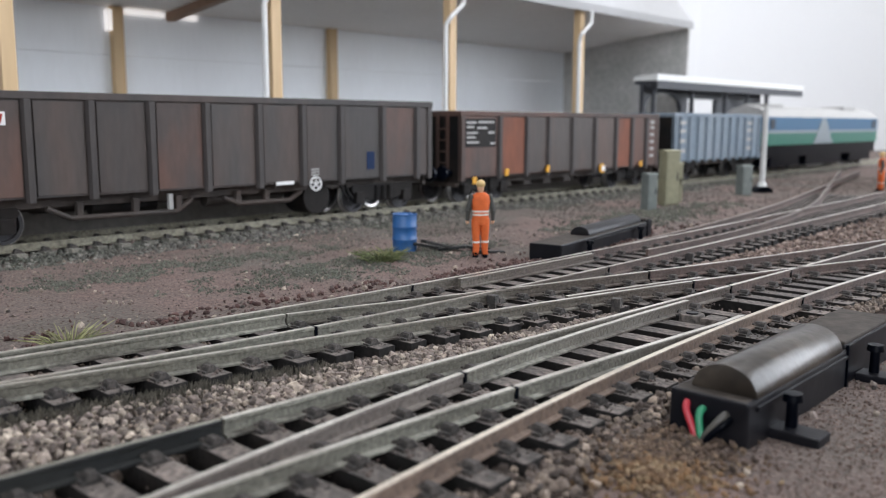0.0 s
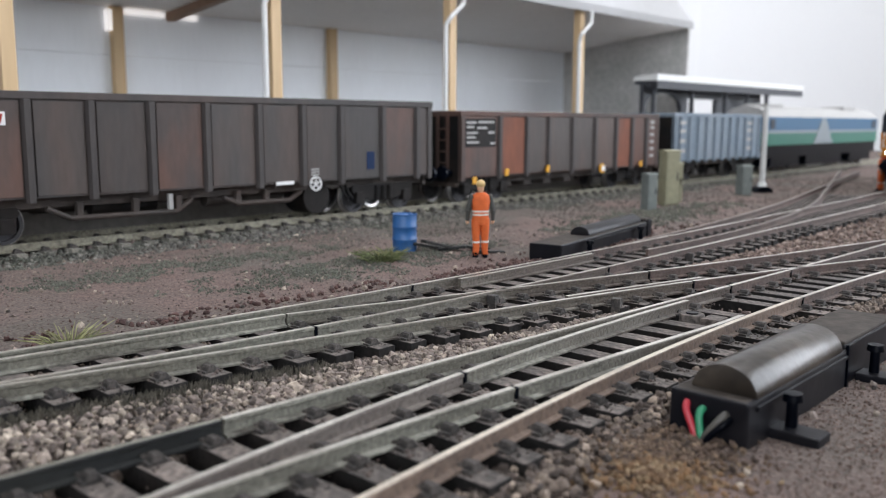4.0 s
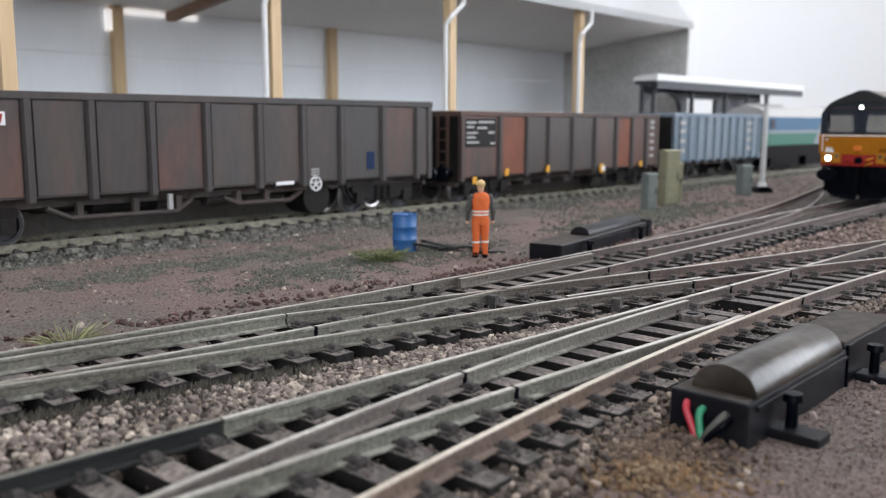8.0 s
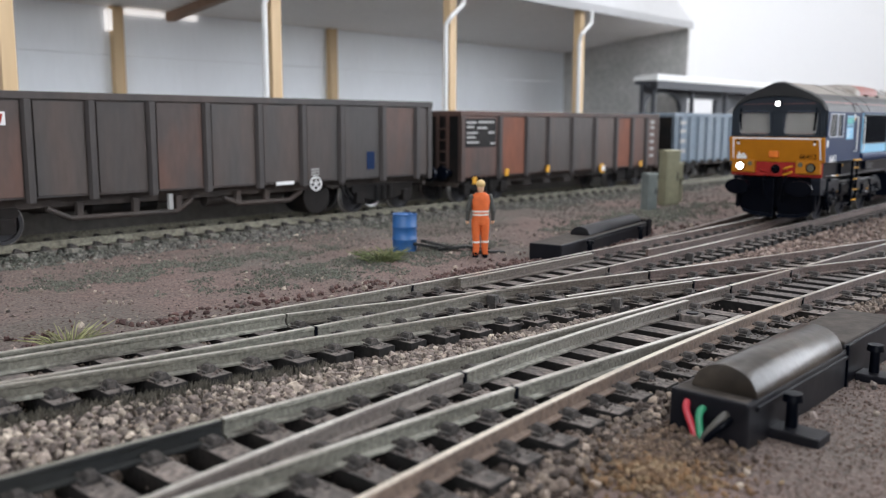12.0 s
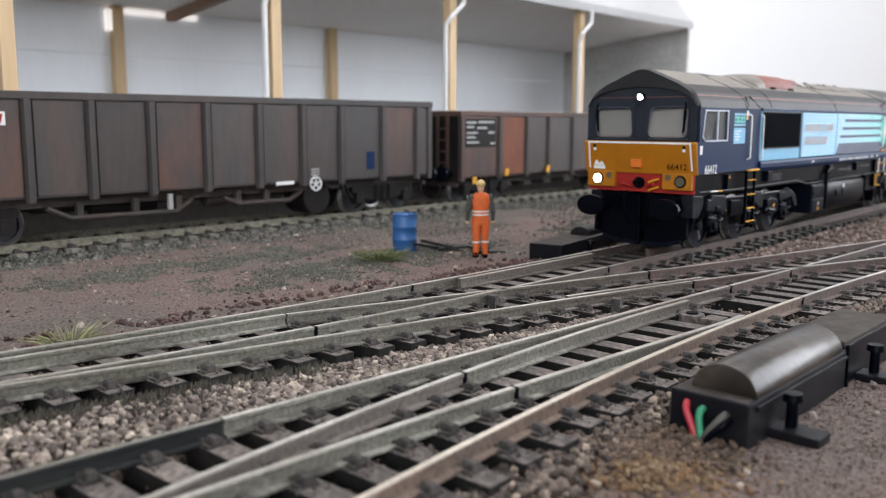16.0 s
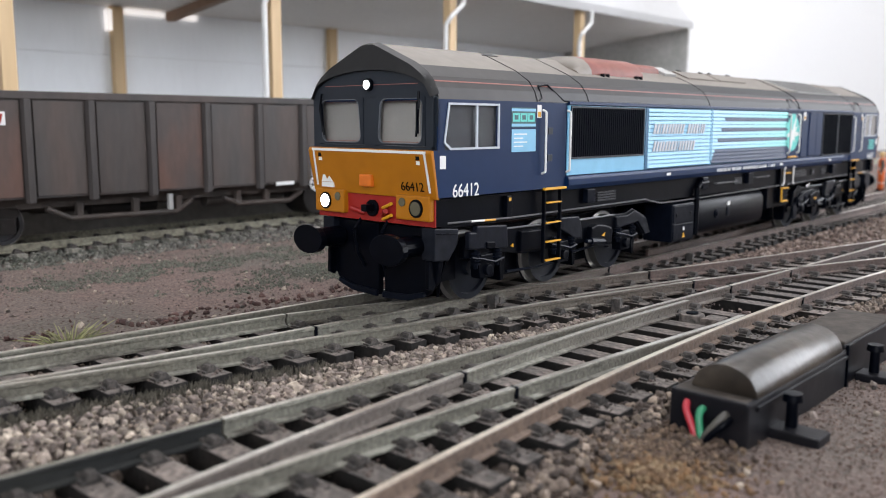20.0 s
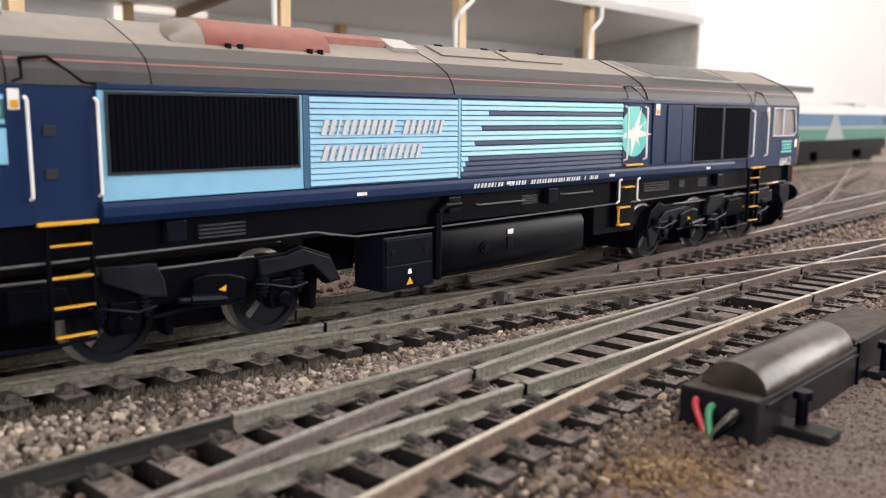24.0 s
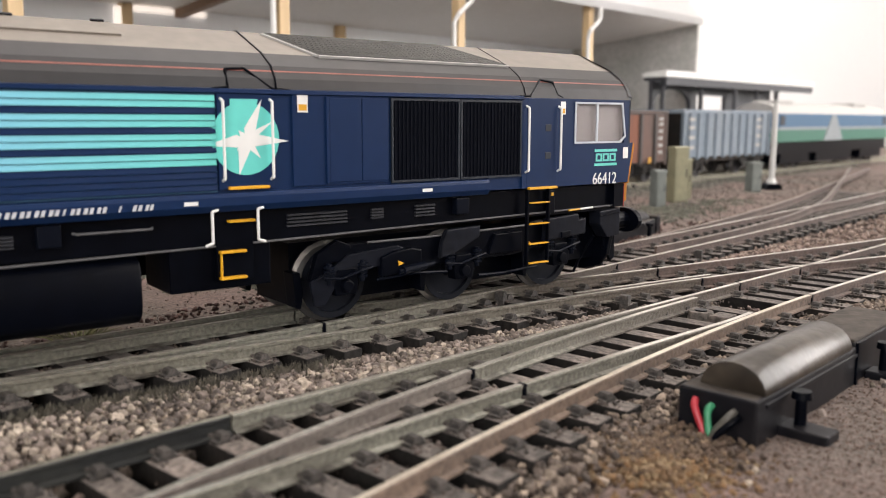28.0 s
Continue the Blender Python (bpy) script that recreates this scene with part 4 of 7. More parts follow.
    for g in (1, -1):
        glass = part("windscreen", bx(Shape(), 130.0, 130.2, *sorted((g * 1.7, g * 14.8)), 31.7, 40.8), GLASS, cab)
        glass.visible_shadow = False
        y0, y1, z0, z1 = 1.7, 14.8, 31.7, 40.8
        corners = ((y0, z0), (y1, z0), (y1, z1), (y0, z1))
        outer, inner, rim = [], [], []
        for k, (cy, cz) in enumerate(corners):
            for j in range(6):
                a = math.pi * (1 + 0.5 * k) + math.pi / 2 * j / 5
                gap = 0.75 if k < 2 else 0.55
                top = 0.7 if k in (3,) else 0
                r = 1.5
                my = cy + (1 if cy == y0 else -1) * (gap + r + top)
                mz = cz + (1 if cz == z0 else -1) * (0.35 + r)
                inner.append((my + r * math.cos(a), mz + r * math.sin(a)))
                rim.append((my + (r - 0.13) * math.cos(a), mz + (r - 0.13) * math.sin(a)))
                outer.append((cy, cz))
        for name, one, two, mat, lift in (("windscreen_surround", outer, inner, NAVY_DARK, 0.1), ("windscreen_rim", inner, rim, RIM, 0.16)):
            ring = Shape()
            for i in range(24):
                j = (i + 1) % 24
                quad = [one[i], one[j], two[j], two[i]] if one[i] != one[j] else [one[i], two[j], two[i]]
                ring.prism([(g * p, q) for p, q in quad], "x", X(F1 - 0.35), X(F1 + lift))
            part(name, ring, mat, cab)
        for z in (32.3, 39.9):
            part("screen_line", bx(Shape(), 129.85, 129.95, *sorted((g * 2.6, g * 13.8)), z, z + 0.12), STRIPE, cab)
        part("wiper", Shape().pipe([(X(131.2), g * 13.6, 41.6), (X(131.5), g * 13.9, 38.5), (X(131.2), g * 13.0, 33.4)], 0.24, n=6).pipe([(X(131.4), g * 13.5, 39.6), (X(131.2), g * 13.3, 34.0)], 0.3, n=6), BLACK, cab)
    # yellow warning panel, raked back to its foot
    s = Shape()
    s.prism([(X(129.6), 22.0), (X(130.3), 22.0), (X(131.9), 30.4), (X(131.6), 31.0), (X(131.2), 31.0)], "y", -HALF, HALF)
    part("warning_panel", s, YELLOW, cab, "deep yellow warning panel", bevel=0.2)
    s = Shape().box(min(X(131.6), X(132.0)), max(X(131.6), X(132.0)), -16.0, 16.0, 30.3, 30.8)
    for g in (1, -1):
        s.add([(X(x + d), g * y, z) for d in (0, 0.1) for x, y, z in ((131.86, 15.9, 30.4), (131.86, 15.4, 30.4), (130.55, 15.7, 23.2), (130.55, 16.2, 23.2))], [(0, 1, 2, 3), (7, 6, 5, 4), (0, 1, 5, 4), (1, 2, 6, 5), (2, 3, 7, 6), (3, 0, 4, 7)])
    part("white_lining", s, WHITE, cab)
    part("buffer_beam", bx(Shape(), 129.6, 129.9, -16.6, 16.6, 16.8, 22.0), RED, cab, "red buffer beam", bevel=0.1)
    part("headstock", bx(Shape(), 126.5, 129.6, -16.6, 16.6, 16.9, 22.0), BLACK, cab)
    for g in (1, -1):
        a, b = sorted((g * 7.4, g * 16.3))
        box = part("lamp_box", bx(Shape(), 129.4, 131.1, a, b, 17.9, 22.6), YELLOW, cab, bevel=0.35)
        lit = e > 0 and g < 0
        s = Shape().rod((X(131.0), g * 12.9, 20.2), (X(131.35), g * 12.9, 20.2), 1.75, 1.7, n=20)
        part("headlight_rim", s, BLACK, box, smooth=40)
        s = Shape().rod((X(131.0), g * 12.9, 20.2), (X(131.45), g * 12.9, 20.2), 1.3, n=20)
        part("headlight", s, LAMP_ON if lit else LAMP_OFF, box, "glowing round headlight" if lit else "unlit round headlight", smooth=40)
        s = Shape().rod((X(131.0), g * 9.2, 21.2), (X(131.25), g * 9.2, 21.2), 0.85, n=16)
        part("marker_light", s, LAMP_OFF, box, smooth=40)
        s = Shape().rod((X(128.6), g * 11.35, 12.9), (X(136), g * 11.35, 12.9), 2.0, n=16)
        s.prism([(g * 11.35 + 4.6 * math.cos(t) * (1 if abs(math.cos(t)) < 0.75 else 0.97), 12.9 + 2.9 * math.sin(t)) for t in [6.2832 * i / 20 for i in range(20)]], "x", X(136), X(137.4))
        part("buffer", s, BLACK, L, "black oval buffer", bevel=0.15)
        side = [(g * 0.8, 1.6), (g * 8, 1.9), (g * 12.4, 3.2), (g * 14.8, 6.0), (g * 15.6, 10), (g * 15.6, 16.2), (g * 0.8, 16.2)]
        s = Shape().prism(side, "x", X(126.4), X(127.8))
        part("snow_plough", s, BLACK, L, bevel=0.3)
        part("plough_edge", Shape().prism([(g * 0.8, 1.4), (g * 8, 1.7), (g * 12.4, 3.0), (g * 12.2, 4.0), (g * 8, 2.9), (g * 0.8, 2.6)], "x", X(127.8), X(128.5)), CHARCOAL, L, bevel=0.2)
        part("brake_hose", Shape().pipe([(X(129.6), g * 3.8, 17), (X(131.4), g * 3.9, 15), (X(131.2), g * 3.2, 10.5), (X(129.6), g * 2.9, 7.5)], 0.4, n=7), BLACK, L)
        ys = sorted((g * 12.6, g * 16.0))
        box = part("sandbox", Shape().prism([(X(p), q) for p, q in ((129.4, 16.6), (122.7, 16.0), (122.9, 13.1), (125.4, 10.1), (129.4, 10.4))], "y", *ys), PLATE, L, "charcoal sandbox", bevel=0.25)
        part("box_seam", Shape().prism([(X(p), q) for p, q in ((129.0, 15.6), (123.0, 15.1), (123.0, 14.9), (129.0, 15.4))], "y", *sorted((g * 15.9, g * 16.15))), BLACK, box)
        part("guard_iron", Shape().prism([(X(p), q) for p, q in ((125.6, 10.2), (129.4, 10.4), (129.6, 5.0), (128.3, 4.4), (125.6, 8.2))], "y", *sorted((g * 13.6, g * 14.6))), BLACK, L, bevel=0.2)
        part("hanger_strap", bx(Shape(), 108.4, 106.7, *sorted((g * 15.4, g * 16.4)), 16.6, 21.4), BLACK, L, bevel=0.15)
        part("strap_mark", bx(Shape(), 107.9, 107.2, *sorted((g * 16.4, g * 16.5)), 20.3, 21.0), YELLOW_TRIM, L)
        part("coupling_rod", Shape().rod((X(119.7), g * 16.6, 17.2), (X(115.8), g * 16.6, 17.05), 0.22, n=8), WHITE, L, "white end of a pipe")
        part("coupling_rod", Shape().rod((X(115.7), g * 16.6, 17.05), (X(112.4), g * 16.6, 16.95), 0.22, n=8), YELLOW_TRIM, L, "yellow end of a pipe")
        part("warning_label", bx(Shape(), 131.3, 131.66, *sorted((g * 13.4, g * 14.3)), 28.3, 29.0), WHITE, cab)
        part("warning_mark", bx(Shape(), 131.5, 131.8, *sorted((g * 13.4, g * 14.3)), 29.15, 29.9), BLACK, cab)
    part("top_headlight_rim", Shape().rod((X(130.6), 0, 43.1), (X(131.4), 0, 43.1), 1.25, n=18), BLACK, cab, smooth=40)
    part("top_headlight", Shape().rod((X(130.8), 0, 43.1), (X(131.5), 0, 43.1), 0.82, n=18), LAMP_ON if e > 0 else LAMP_OFF, cab, "glowing headlight" if e > 0 else "unlit headlight", smooth=40)
    letters("fleet_number", "66412", 1.7, BLACK, cab, at_mm(X(130.80), e * 11.6, 24.1, 90 * e, 90 + 10.7))
    part("socket_cover", bx(Shape(), 130.5, 131.7, -2.2, 1.2, 23.6, 26.0), surface("orange_paint", (0.60, 0.14, 0.01), 0.45), cab, "orange socket cover", bevel=0.3)
    part("badge", bx(Shape(), 130.3, 130.75, -14.6, -10.8, 22.9, 23.9).prism([(-14.4, 24.0), (-13.6, 26.0), (-12.8, 24.4), (-12.0, 25.2), (-11.0, 24.0)], "x", X(130.4), X(130.95)), WHITE, cab)
    part("drawhook", bx(Shape(), 129.5, 132.5, -0.8, 0.8, 18.8, 20.2).rod((X(129.8), 0, 19.4), (X(130.5), 0, 19.4), 1.7, n=10), BLACK, cab, bevel=0.2)
    for g in (1, -1):
        part("jumper_bracket", Shape().rod((X(129.8), g * 2.6, 18.2), (X(131.4), g * 5.0, 19.2), 0.5, n=8), RED, cab)
    for dz in (0, 2.2):
        part("jumper_lever", Shape().rod((X(130.2), 3.0, 17.4 + dz), (X(131.2), 6.4, 18.5 + dz), 0.34, n=8), YELLOW_TRIM, cab, "yellow lever")


def make_bogie(L, e):
    bogie = part("bogie", Shape().box(-34, 34, -6.6, 6.6, 2.6, 14), BLACK, L, at=at_mm(e * PIVOT, 0, 0))
    for a in AXLES:
        axle = part("wheelset", Shape().rod((0, -7.3, 0), (0, 7.3, 0), 1.3, n=12), DARK_STEEL, bogie, at=at_mm(a, 0, 6.7))
        LOCO_WHEELS.append((axle, a))
        for g in (1, -1):
            ring = [(7.5, 7.0), (7.5, 7.6), (6.7, 7.9), (6.7, 9.9), (5.6, 9.9), (5.5, 9.2), (1.8, 9.4), (1.5, 10.4), (0.01, 10.4)]
            n = 28
            s = Shape().sweep([[(q * math.cos(6.2832 * i / n), g * t, q * math.sin(6.2832 * i / n)) for i in range(n)] for q, t in ring], caps=False)
            s.s = [1 if k // n in (1, 2) else 0 for k in range(len(s.f))]
            wheel = part("wheel", s, [WHEEL_FACE, STEEL], axle, smooth=35)
            part("balance_bar", Shape().prism(((-0.5, 2.0), (0.5, 2.0), (0.6, 5.0), (-0.6, 5.0)), "y", *sorted((g * 9.2, g * 9.5))), PIPE_GREY, wheel)
    for g in (1, -1):
        # a low beam joins the axleboxes and arches up over the inner axle
        def Q(pts):
            return [(e * p, q) for p, q in pts]

        def plate(name, pts, y0, y1, mat, parent, label="", bevel=0.2):
            return part(name, Shape().prism(Q(pts), "y", *sorted((g * y0, g * y1))), mat, parent, label, bevel=bevel)

        def inner(pts):
            return pts if e > 0 else [(p if p > -22 else -22 + (p + 22) * 0.66, q) for p, q in pts]

        beam = plate("side_frame", inner(((33, 9.4), (33, 13.6), (22, 14.3), (-22, 13.9), (-27.8, 14.0), (-31.1, 14.9), (-37.3, 12.6), (-39.7, 7.9), (-36.6, 7.5), (-33, 11.0), (-22, 10.2), (-14, 8.4), (14, 8.4), (20, 9.4))), 12.4, 13.8, BLACK, bogie, "black side frame")
        arch = ((-22.6, 13.4), (-27.9, 13.5), (-31.1, 14.4), (-36.9, 12.2), (-39.2, 8.2), (-36.9, 8.0), (-33.2, 11.5), (-23, 10.6)) if e > 0 else \
            ((-33.9, 8.0), (-31.4, 9.0), (-26.1, 12.2), (-15.7, 13.0), (-14.3, 12.4), (-14.5, 9.2), (-20, 9.4), (-24, 8.9), (-28.6, 7.2), (-31.0, 3.6), (-33.2, 3.6))
        plate("arch_plate", arch, 13.8, 14.5, PLATE, beam, "charcoal arched end")
        plate("cover_plate", ((33.4, 11.4), (33.4, 14.9), (31.3, 14.7), (31.0, 16.0), (21.4, 15.4), (21.1, 10.7)), 14.2, 15.5, PLATE, beam, "charcoal cover plate", 0.35)
        plate("latch_plate", ((28.4, 11.2), (28.4, 12.6), (25.6, 12.4), (25.6, 11.0)), 15.5, 15.9, BLACK, beam)
        plate("bracket_plate", ((3.4, 15.4), (-4.8, 15.1), (-6.0, 12.6), (-6.4, 9.7), (-3.2, 10.3), (3.2, 13.1)), 14.2, 15.5, PLATE, beam, "charcoal bracket plate", 0.3)
        plate("gear_case", ((-10.6, 8.0), (-10.6, 11.9), (-13, 12.4), (-17, 12.0), (-19.7, 11.1), (-19.7, 7.5)), 13.6, 15.2, BLACK, beam, "", 0.35)
        plate("gear_case", ((15.5, 9.0), (15.5, 13.4), (8.0, 13.2), (6.5, 9.2)), 13.6, 14.6, BLACK, beam, "", 0.3)
        for k, ax in enumerate(AXLES):
            s = Shape().prism(Q(((ax - 2.1, 5.0), (ax + 2.1, 5.0), (ax + 2.5, 7.2), (ax + 1.9, 9.8), (ax - 1.9, 9.8), (ax - 2.5, 7.2))), "y", *sorted((g * 12.2, g * 14.6)))
            s.rod((e * ax, g * 14.4, 6.7), (e * ax, g * 15.4, 6.7), 1.3, 1.1, n=12)
            axlebox = part("axlebox", s, BLACK, beam, bevel=0.2)
            for dx in (-3.4, 3.4):
                s = Shape()
                for q in range(4):
                    s.rod((e * (ax + dx), g * 14.4, 8.0 + q * 0.7), (e * (ax + dx), g * 14.4, 8.4 + q * 0.7), 1.0, n=10)
                s.rod((e * (ax + dx), g * 14.4, 7.2), (e * (ax + dx), g * 14.4, 11), 0.5, n=8)
                part("spring", s, CHARCOAL, beam)
            part("tie_rod", Shape().pipe([(e * (ax - 4.8), g * 15.0, 8.6), (e * (ax - 1.5), g * 15.4, 8.2), (e * (ax + 2.6), g * 15.3, 9.2), (e * (ax + 5.2), g * 15.0, 9.6)], 0.26, n=6), CHARCOAL, beam)
            part("brake_block", Shape().prism(Q(((ax - 8.6, 3.2), (ax - 7.7, 3.0), (ax - 7.2, 6.0), (ax - 7.8, 9.5), (ax - 9.2, 9.5))), "y", *sorted((g * 8.4, g * 12.0))), BLACK, beam, bevel=0.15)
        part("damper", Shape().rod((e * -8, g * 15.4, 9.0), (e * -16, g * 15.4, 8.2), 0.5, n=8).rod((e * -10, g * 15.4, 8.8), (e * -15, g * 15.4, 8.3), 0.8, n=8), CHARCOAL, beam)
        part("brake_rod", Shape().pipe([(e * 20, g * 14.2, 5.4), (e * 10, g * 14.2, 5.0), (e * 4, g * 14.2, 5.2)], 0.3, n=7), CHARCOAL, beam)
        part("brake_rod", Shape().pipe([(e * -4, g * 14.2, 6.8), (e * -12, g * 14.4, 7.4), (e * -20, g * 14.2, 7.0)], 0.3, n=7), CHARCOAL, beam)
        part("beam_lip", Shape().pipe([(e * 21.6, g * 14.0, 14.4), (e * 11.2, g * 14.0, 14.2), (e * -9.2, g * 14.0, 13.9), (e * -22, g * 14.0, 14.0)], 0.22, n=6), PIPE_GREY, beam)
        part("sand_pipe", Shape().pipe([(e * 38, g * 13.5, 10.4), (e * 37, g * 11.0, 6), (e * 36, g * 9.5, 1.8)], 0.35, n=7), BLACK, beam)
        part("yellow_tag", Shape().prism(Q(((-14.8, 9.7), (-16.2, 10.3), (-16.0, 9.3))), "y", *sorted((g * 15.2, g * 15.4))), YELLOW_TRIM, beam)
        part("yellow_tag", Shape().prism(Q(((18.4, 10.5), (17.6, 11.0), (17.5, 10.2))), "y", *sorted((g * 13.9, g * 14.1))), YELLOW_TRIM, beam)
    return bogie


def make_loco():
    L = thing("diesel_locomotive", "navy and light blue diesel locomotive with yellow cab end", "locomotive")
    part("body", Shape().box(-98, 98, -17.05, 17.05, 22.3, 40.2), NAVY, L)
    prof = ((HALF, 40.2), (16.5, 42.3), (14.9, 44.4), (11.4, 46.6), (1.6, 50.8), (-1.6, 50.8), (-11.4, 46.6), (-14.9, 44.4), (-16.5, 42.3), (-HALF, 40.2))
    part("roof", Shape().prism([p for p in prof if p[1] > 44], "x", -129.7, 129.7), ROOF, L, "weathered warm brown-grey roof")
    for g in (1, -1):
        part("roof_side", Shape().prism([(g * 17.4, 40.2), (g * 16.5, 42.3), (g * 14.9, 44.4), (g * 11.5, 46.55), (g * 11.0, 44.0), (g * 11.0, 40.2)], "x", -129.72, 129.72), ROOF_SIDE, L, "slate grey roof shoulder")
    for g in (1, -1):
        s = Shape().prism([(g * 15.45, 43.36), (g * 15.72, 43.40), (g * 15.58, 43.62), (g * 15.3, 43.58)], "x", -130.0, 130.0)
        part("roof_stripe", s, STRIPE, L, "thin red roof stripe")
        s = Shape().prism([(g * 17.3, 39.7), (g * 17.75, 39.9), (g * 17.7, 40.5), (g * 17.2, 40.6)], "x", -98, 89)
        part("cantrail", s, NAVY, L)
        s = Shape().prism([(g * 17.0, 24.6), (g * 17.75, 24.5), (g * 18.1, 23.9), (g * 18.1, 22.6), (g * 17.4, 21.6), (g * 15, 21.6), (g * 15, 24.6)], "x", -89.2, 89.2)
        part("sill", s, NAVY, L, bevel=0.1)

    # grilles, plain panels and ribbed panels
    def grille(x0, x1, z0, z1, step=0.85):
        side_box(L, "grille_back", x0, x1, z0, z1, -0.3, 0.02, GRILLE, bevel=0)
        for g in (1, -1):
            n = int(abs(x1 - x0) / step)
            for i in range(n):
                x = min(x0, x1) + (i + 0.5) * abs(x1 - x0) / n
                a, b = sorted((g * (HALF - 0.12), g * (HALF + 0.12)))
                part("grille_bar", bar_mesh(z0, z1), None, L, at=at_mm(x, g * HALF, 0))
            s = Shape()
            a, b = sorted((g * (HALF - 0.2), g * (HALF + 0.25)))
            for q in ((x0, x1, z0 - 0.4, z0), (x0, x1, z1, z1 + 0.4), (min(x0, x1) - 0.4, min(x0, x1), z0 - 0.4, z1 + 0.4), (max(x0, x1), max(x0, x1) + 0.4, z0 - 0.4, z1 + 0.4)):
                s.box(min(q[0], q[1]), max(q[0], q[1]), a, b, q[2], q[3])
            part("grille_frame", s, NAVY_DARK, L)

    made = {}

    def bar_mesh(z0, z1):
        if (z0, z1) not in made:
            made[z0, z1] = Shape().box(-0.13, 0.13, -0.16, 0.16, z0, z1).mesh("grille_bar", GRILLE)
        return made[z0, z1]

    side_box(L, "blue_panel", 88.9, 55.9, 24.7, 39.7, -0.35, -0.02, SKY_BLUE, "plain light blue panel")
    grille(87.6, 57.0, 28.6, 39.2)
    grille(-67.0, -81.6, 25.2, 39.2)
    grille(-82.6, -97.2, 25.2, 39.2)
    side_box(L, "divider", 55.9, 54.8, 24.7, 39.8, -0.35, 0.12, LOCO_BLUE)
    def slat(x0, x1, z, mat, label="", lip=0.25):
        for g in (1, -1):
            s = Shape().prism([(g * (HALF - 0.3), z), (g * (HALF + lip), z), (g * (HALF + lip), z + 0.16), (g * (HALF + 0.04), z + 0.86), (g * (HALF - 0.3), z + 0.86)], "x", min(x0, x1), max(x0, x1))
            part("slat", s, mat, L, label)

    # backing bluer-black than the slats: groove shade put into its colour
    side_box(L, "ribbed_backing", 54.8, 20.4, 24.7, 39.8, -0.35, -0.22, SKY_SHADE)
    side_box(L, "divider", 20.4, 19.8, 24.7, 39.8, -0.35, 0.16, SKY_BLUE)
    side_box(L, "ribbed_backing", 19.8, -34.4, 24.7, 39.8, -0.35, -0.22, SKY_SHADE)
    rows = 15
    for i in range(rows):
        z = 25.0 + i * (14.6 / rows)
        slat(54.6, 20.6, z, SKY_BLUE)
        start = {3: 17.7, 6: 16.0, 9: 14.0, 12: 12.0}.get(i)
        if i <= 2:
            start = 19.6 - i * 0.55
        if start is None:
            slat(19.6, -34.2, z, TEAL_FADE, "light blue fading to turquoise")
        else:
            if start < 19.5:
                slat(19.6, start, z, SKY_BLUE)
            slat(start, -34.2, z, NAVY, "navy slat")
    slanted_bars(L, 52.6, 33.3, (2.7, 0.8, 2.7, 2.5, 2.5, 2.5, -1.2, 2.7, 2.7, 0.8, 2.3), 2.5, LETTER, "name_bar", 0.26)
    slanted_bars(L, 52.6, 29.0, (2.6, 2.6, 2.6, 2.7, 0.8, 2.6, 2.6, 2.6), 2.5, LETTER, "name_bar", 0.26)
    slanted_bars(L, 16.8, 22.65, (1.6, 1.6, 1.6, 0.5, 1.5, -1.2, 1.4, 1.4, 1.4, -0.8, 1.4, 1.4, 1.4, 1.4, 1.4, 1.4, 0.6, 1.3, 1.4, 1.3, -0.9, 0.5, -0.6, 1.4, 1.2), 0.85, LETTER, "address_bar", 0.72)
    # body door with the round emblem
    side_box(L, "body_door", -34.6, -43.9, 25.0, 40.0, -0.3, 0.0, NAVY)
    for g in (1, -1):
        y = g * (HALF + 0.03)
        s = Shape().prism([(-39.2 + 5.7 * math.cos(6.2832 * i / 36), 32.9 + 5.7 * math.sin(6.2832 * i / 36)) for i in range(36)], "y", *sorted((y, g * (HALF + 0.09))))
        part("emblem_disc", s, TURQUOISE, L, "turquoise round emblem")
        part("emblem_corner", Shape().prism(((-36.7, 34.5), (-36.7, 39.0), (-41.4, 39.0), (-40.5, 36.0)), "y", *sorted((y, g * (HALF + 0.08)))), TURQUOISE, L)
        hub, tips = (-39.2, 32.7), ((-42.0, 39.0), (-43.9, 35.6), (-46.6, 32.4), (-41.6, 29.8), (-37.9, 27.2), (-37.6, 31.0), (-32.6, 31.9), (-38.0, 34.2))
        for k, tip in enumerate(tips):
            dx, dz = tip[0] - hub[0], tip[1] - hub[1]
            n = math.hypot(dx, dz)
            w = 1.0 if k % 2 == 0 else 0.55
            q = min(1.5, n * 0.4)
            mid = (hub[0] + dx / n * q, hub[1] + dz / n * q)
            part("emblem_ray", Shape().prism([hub, (mid[0] - dz / n * w, mid[1] + dx / n * w), tip, (mid[0] + dz / n * w, mid[1] - dx / n * w)], "y", *sorted((g * (HALF + 0.09), g * (HALF + 0.13 + 0.01 * (k % 2))))), WHITE, L)
        for x in (-35.2, -43.4):
            part("handrail", Shape().pipe([(x, g * HALF, 26.4), (x, g * (HALF + 0.9), 26.8), (x, g * (HALF + 0.9), 38.6), (x, g * HALF, 39.0)], 0.24, n=8), WHITE, L, "white handrail", smooth=60)
        for x in (-33.0, -40.6):
            part("step_handrail", Shape().pipe([(x - 1, g * 17.9, 22.0), (x, g * 18.0, 21.8), (x, g * 18.0, 16.9), (x - 1.2 * (1 if x < -37 else -1), g * 18.0, 16.5)], 0.24, n=8), WHITE, L, "white handrail", smooth=60)
        s = Shape().pipe([(-34.0, g * 17.3, 40.5), (-36.6, g * 17.1, 40.8), (-36.8, g * 15.7, 43.6), (-40, g * 15.6, 43.8), (-44.0, g * 17.1, 40.7), (-47, g * 17.3, 40.5)], 0.22, n=6)
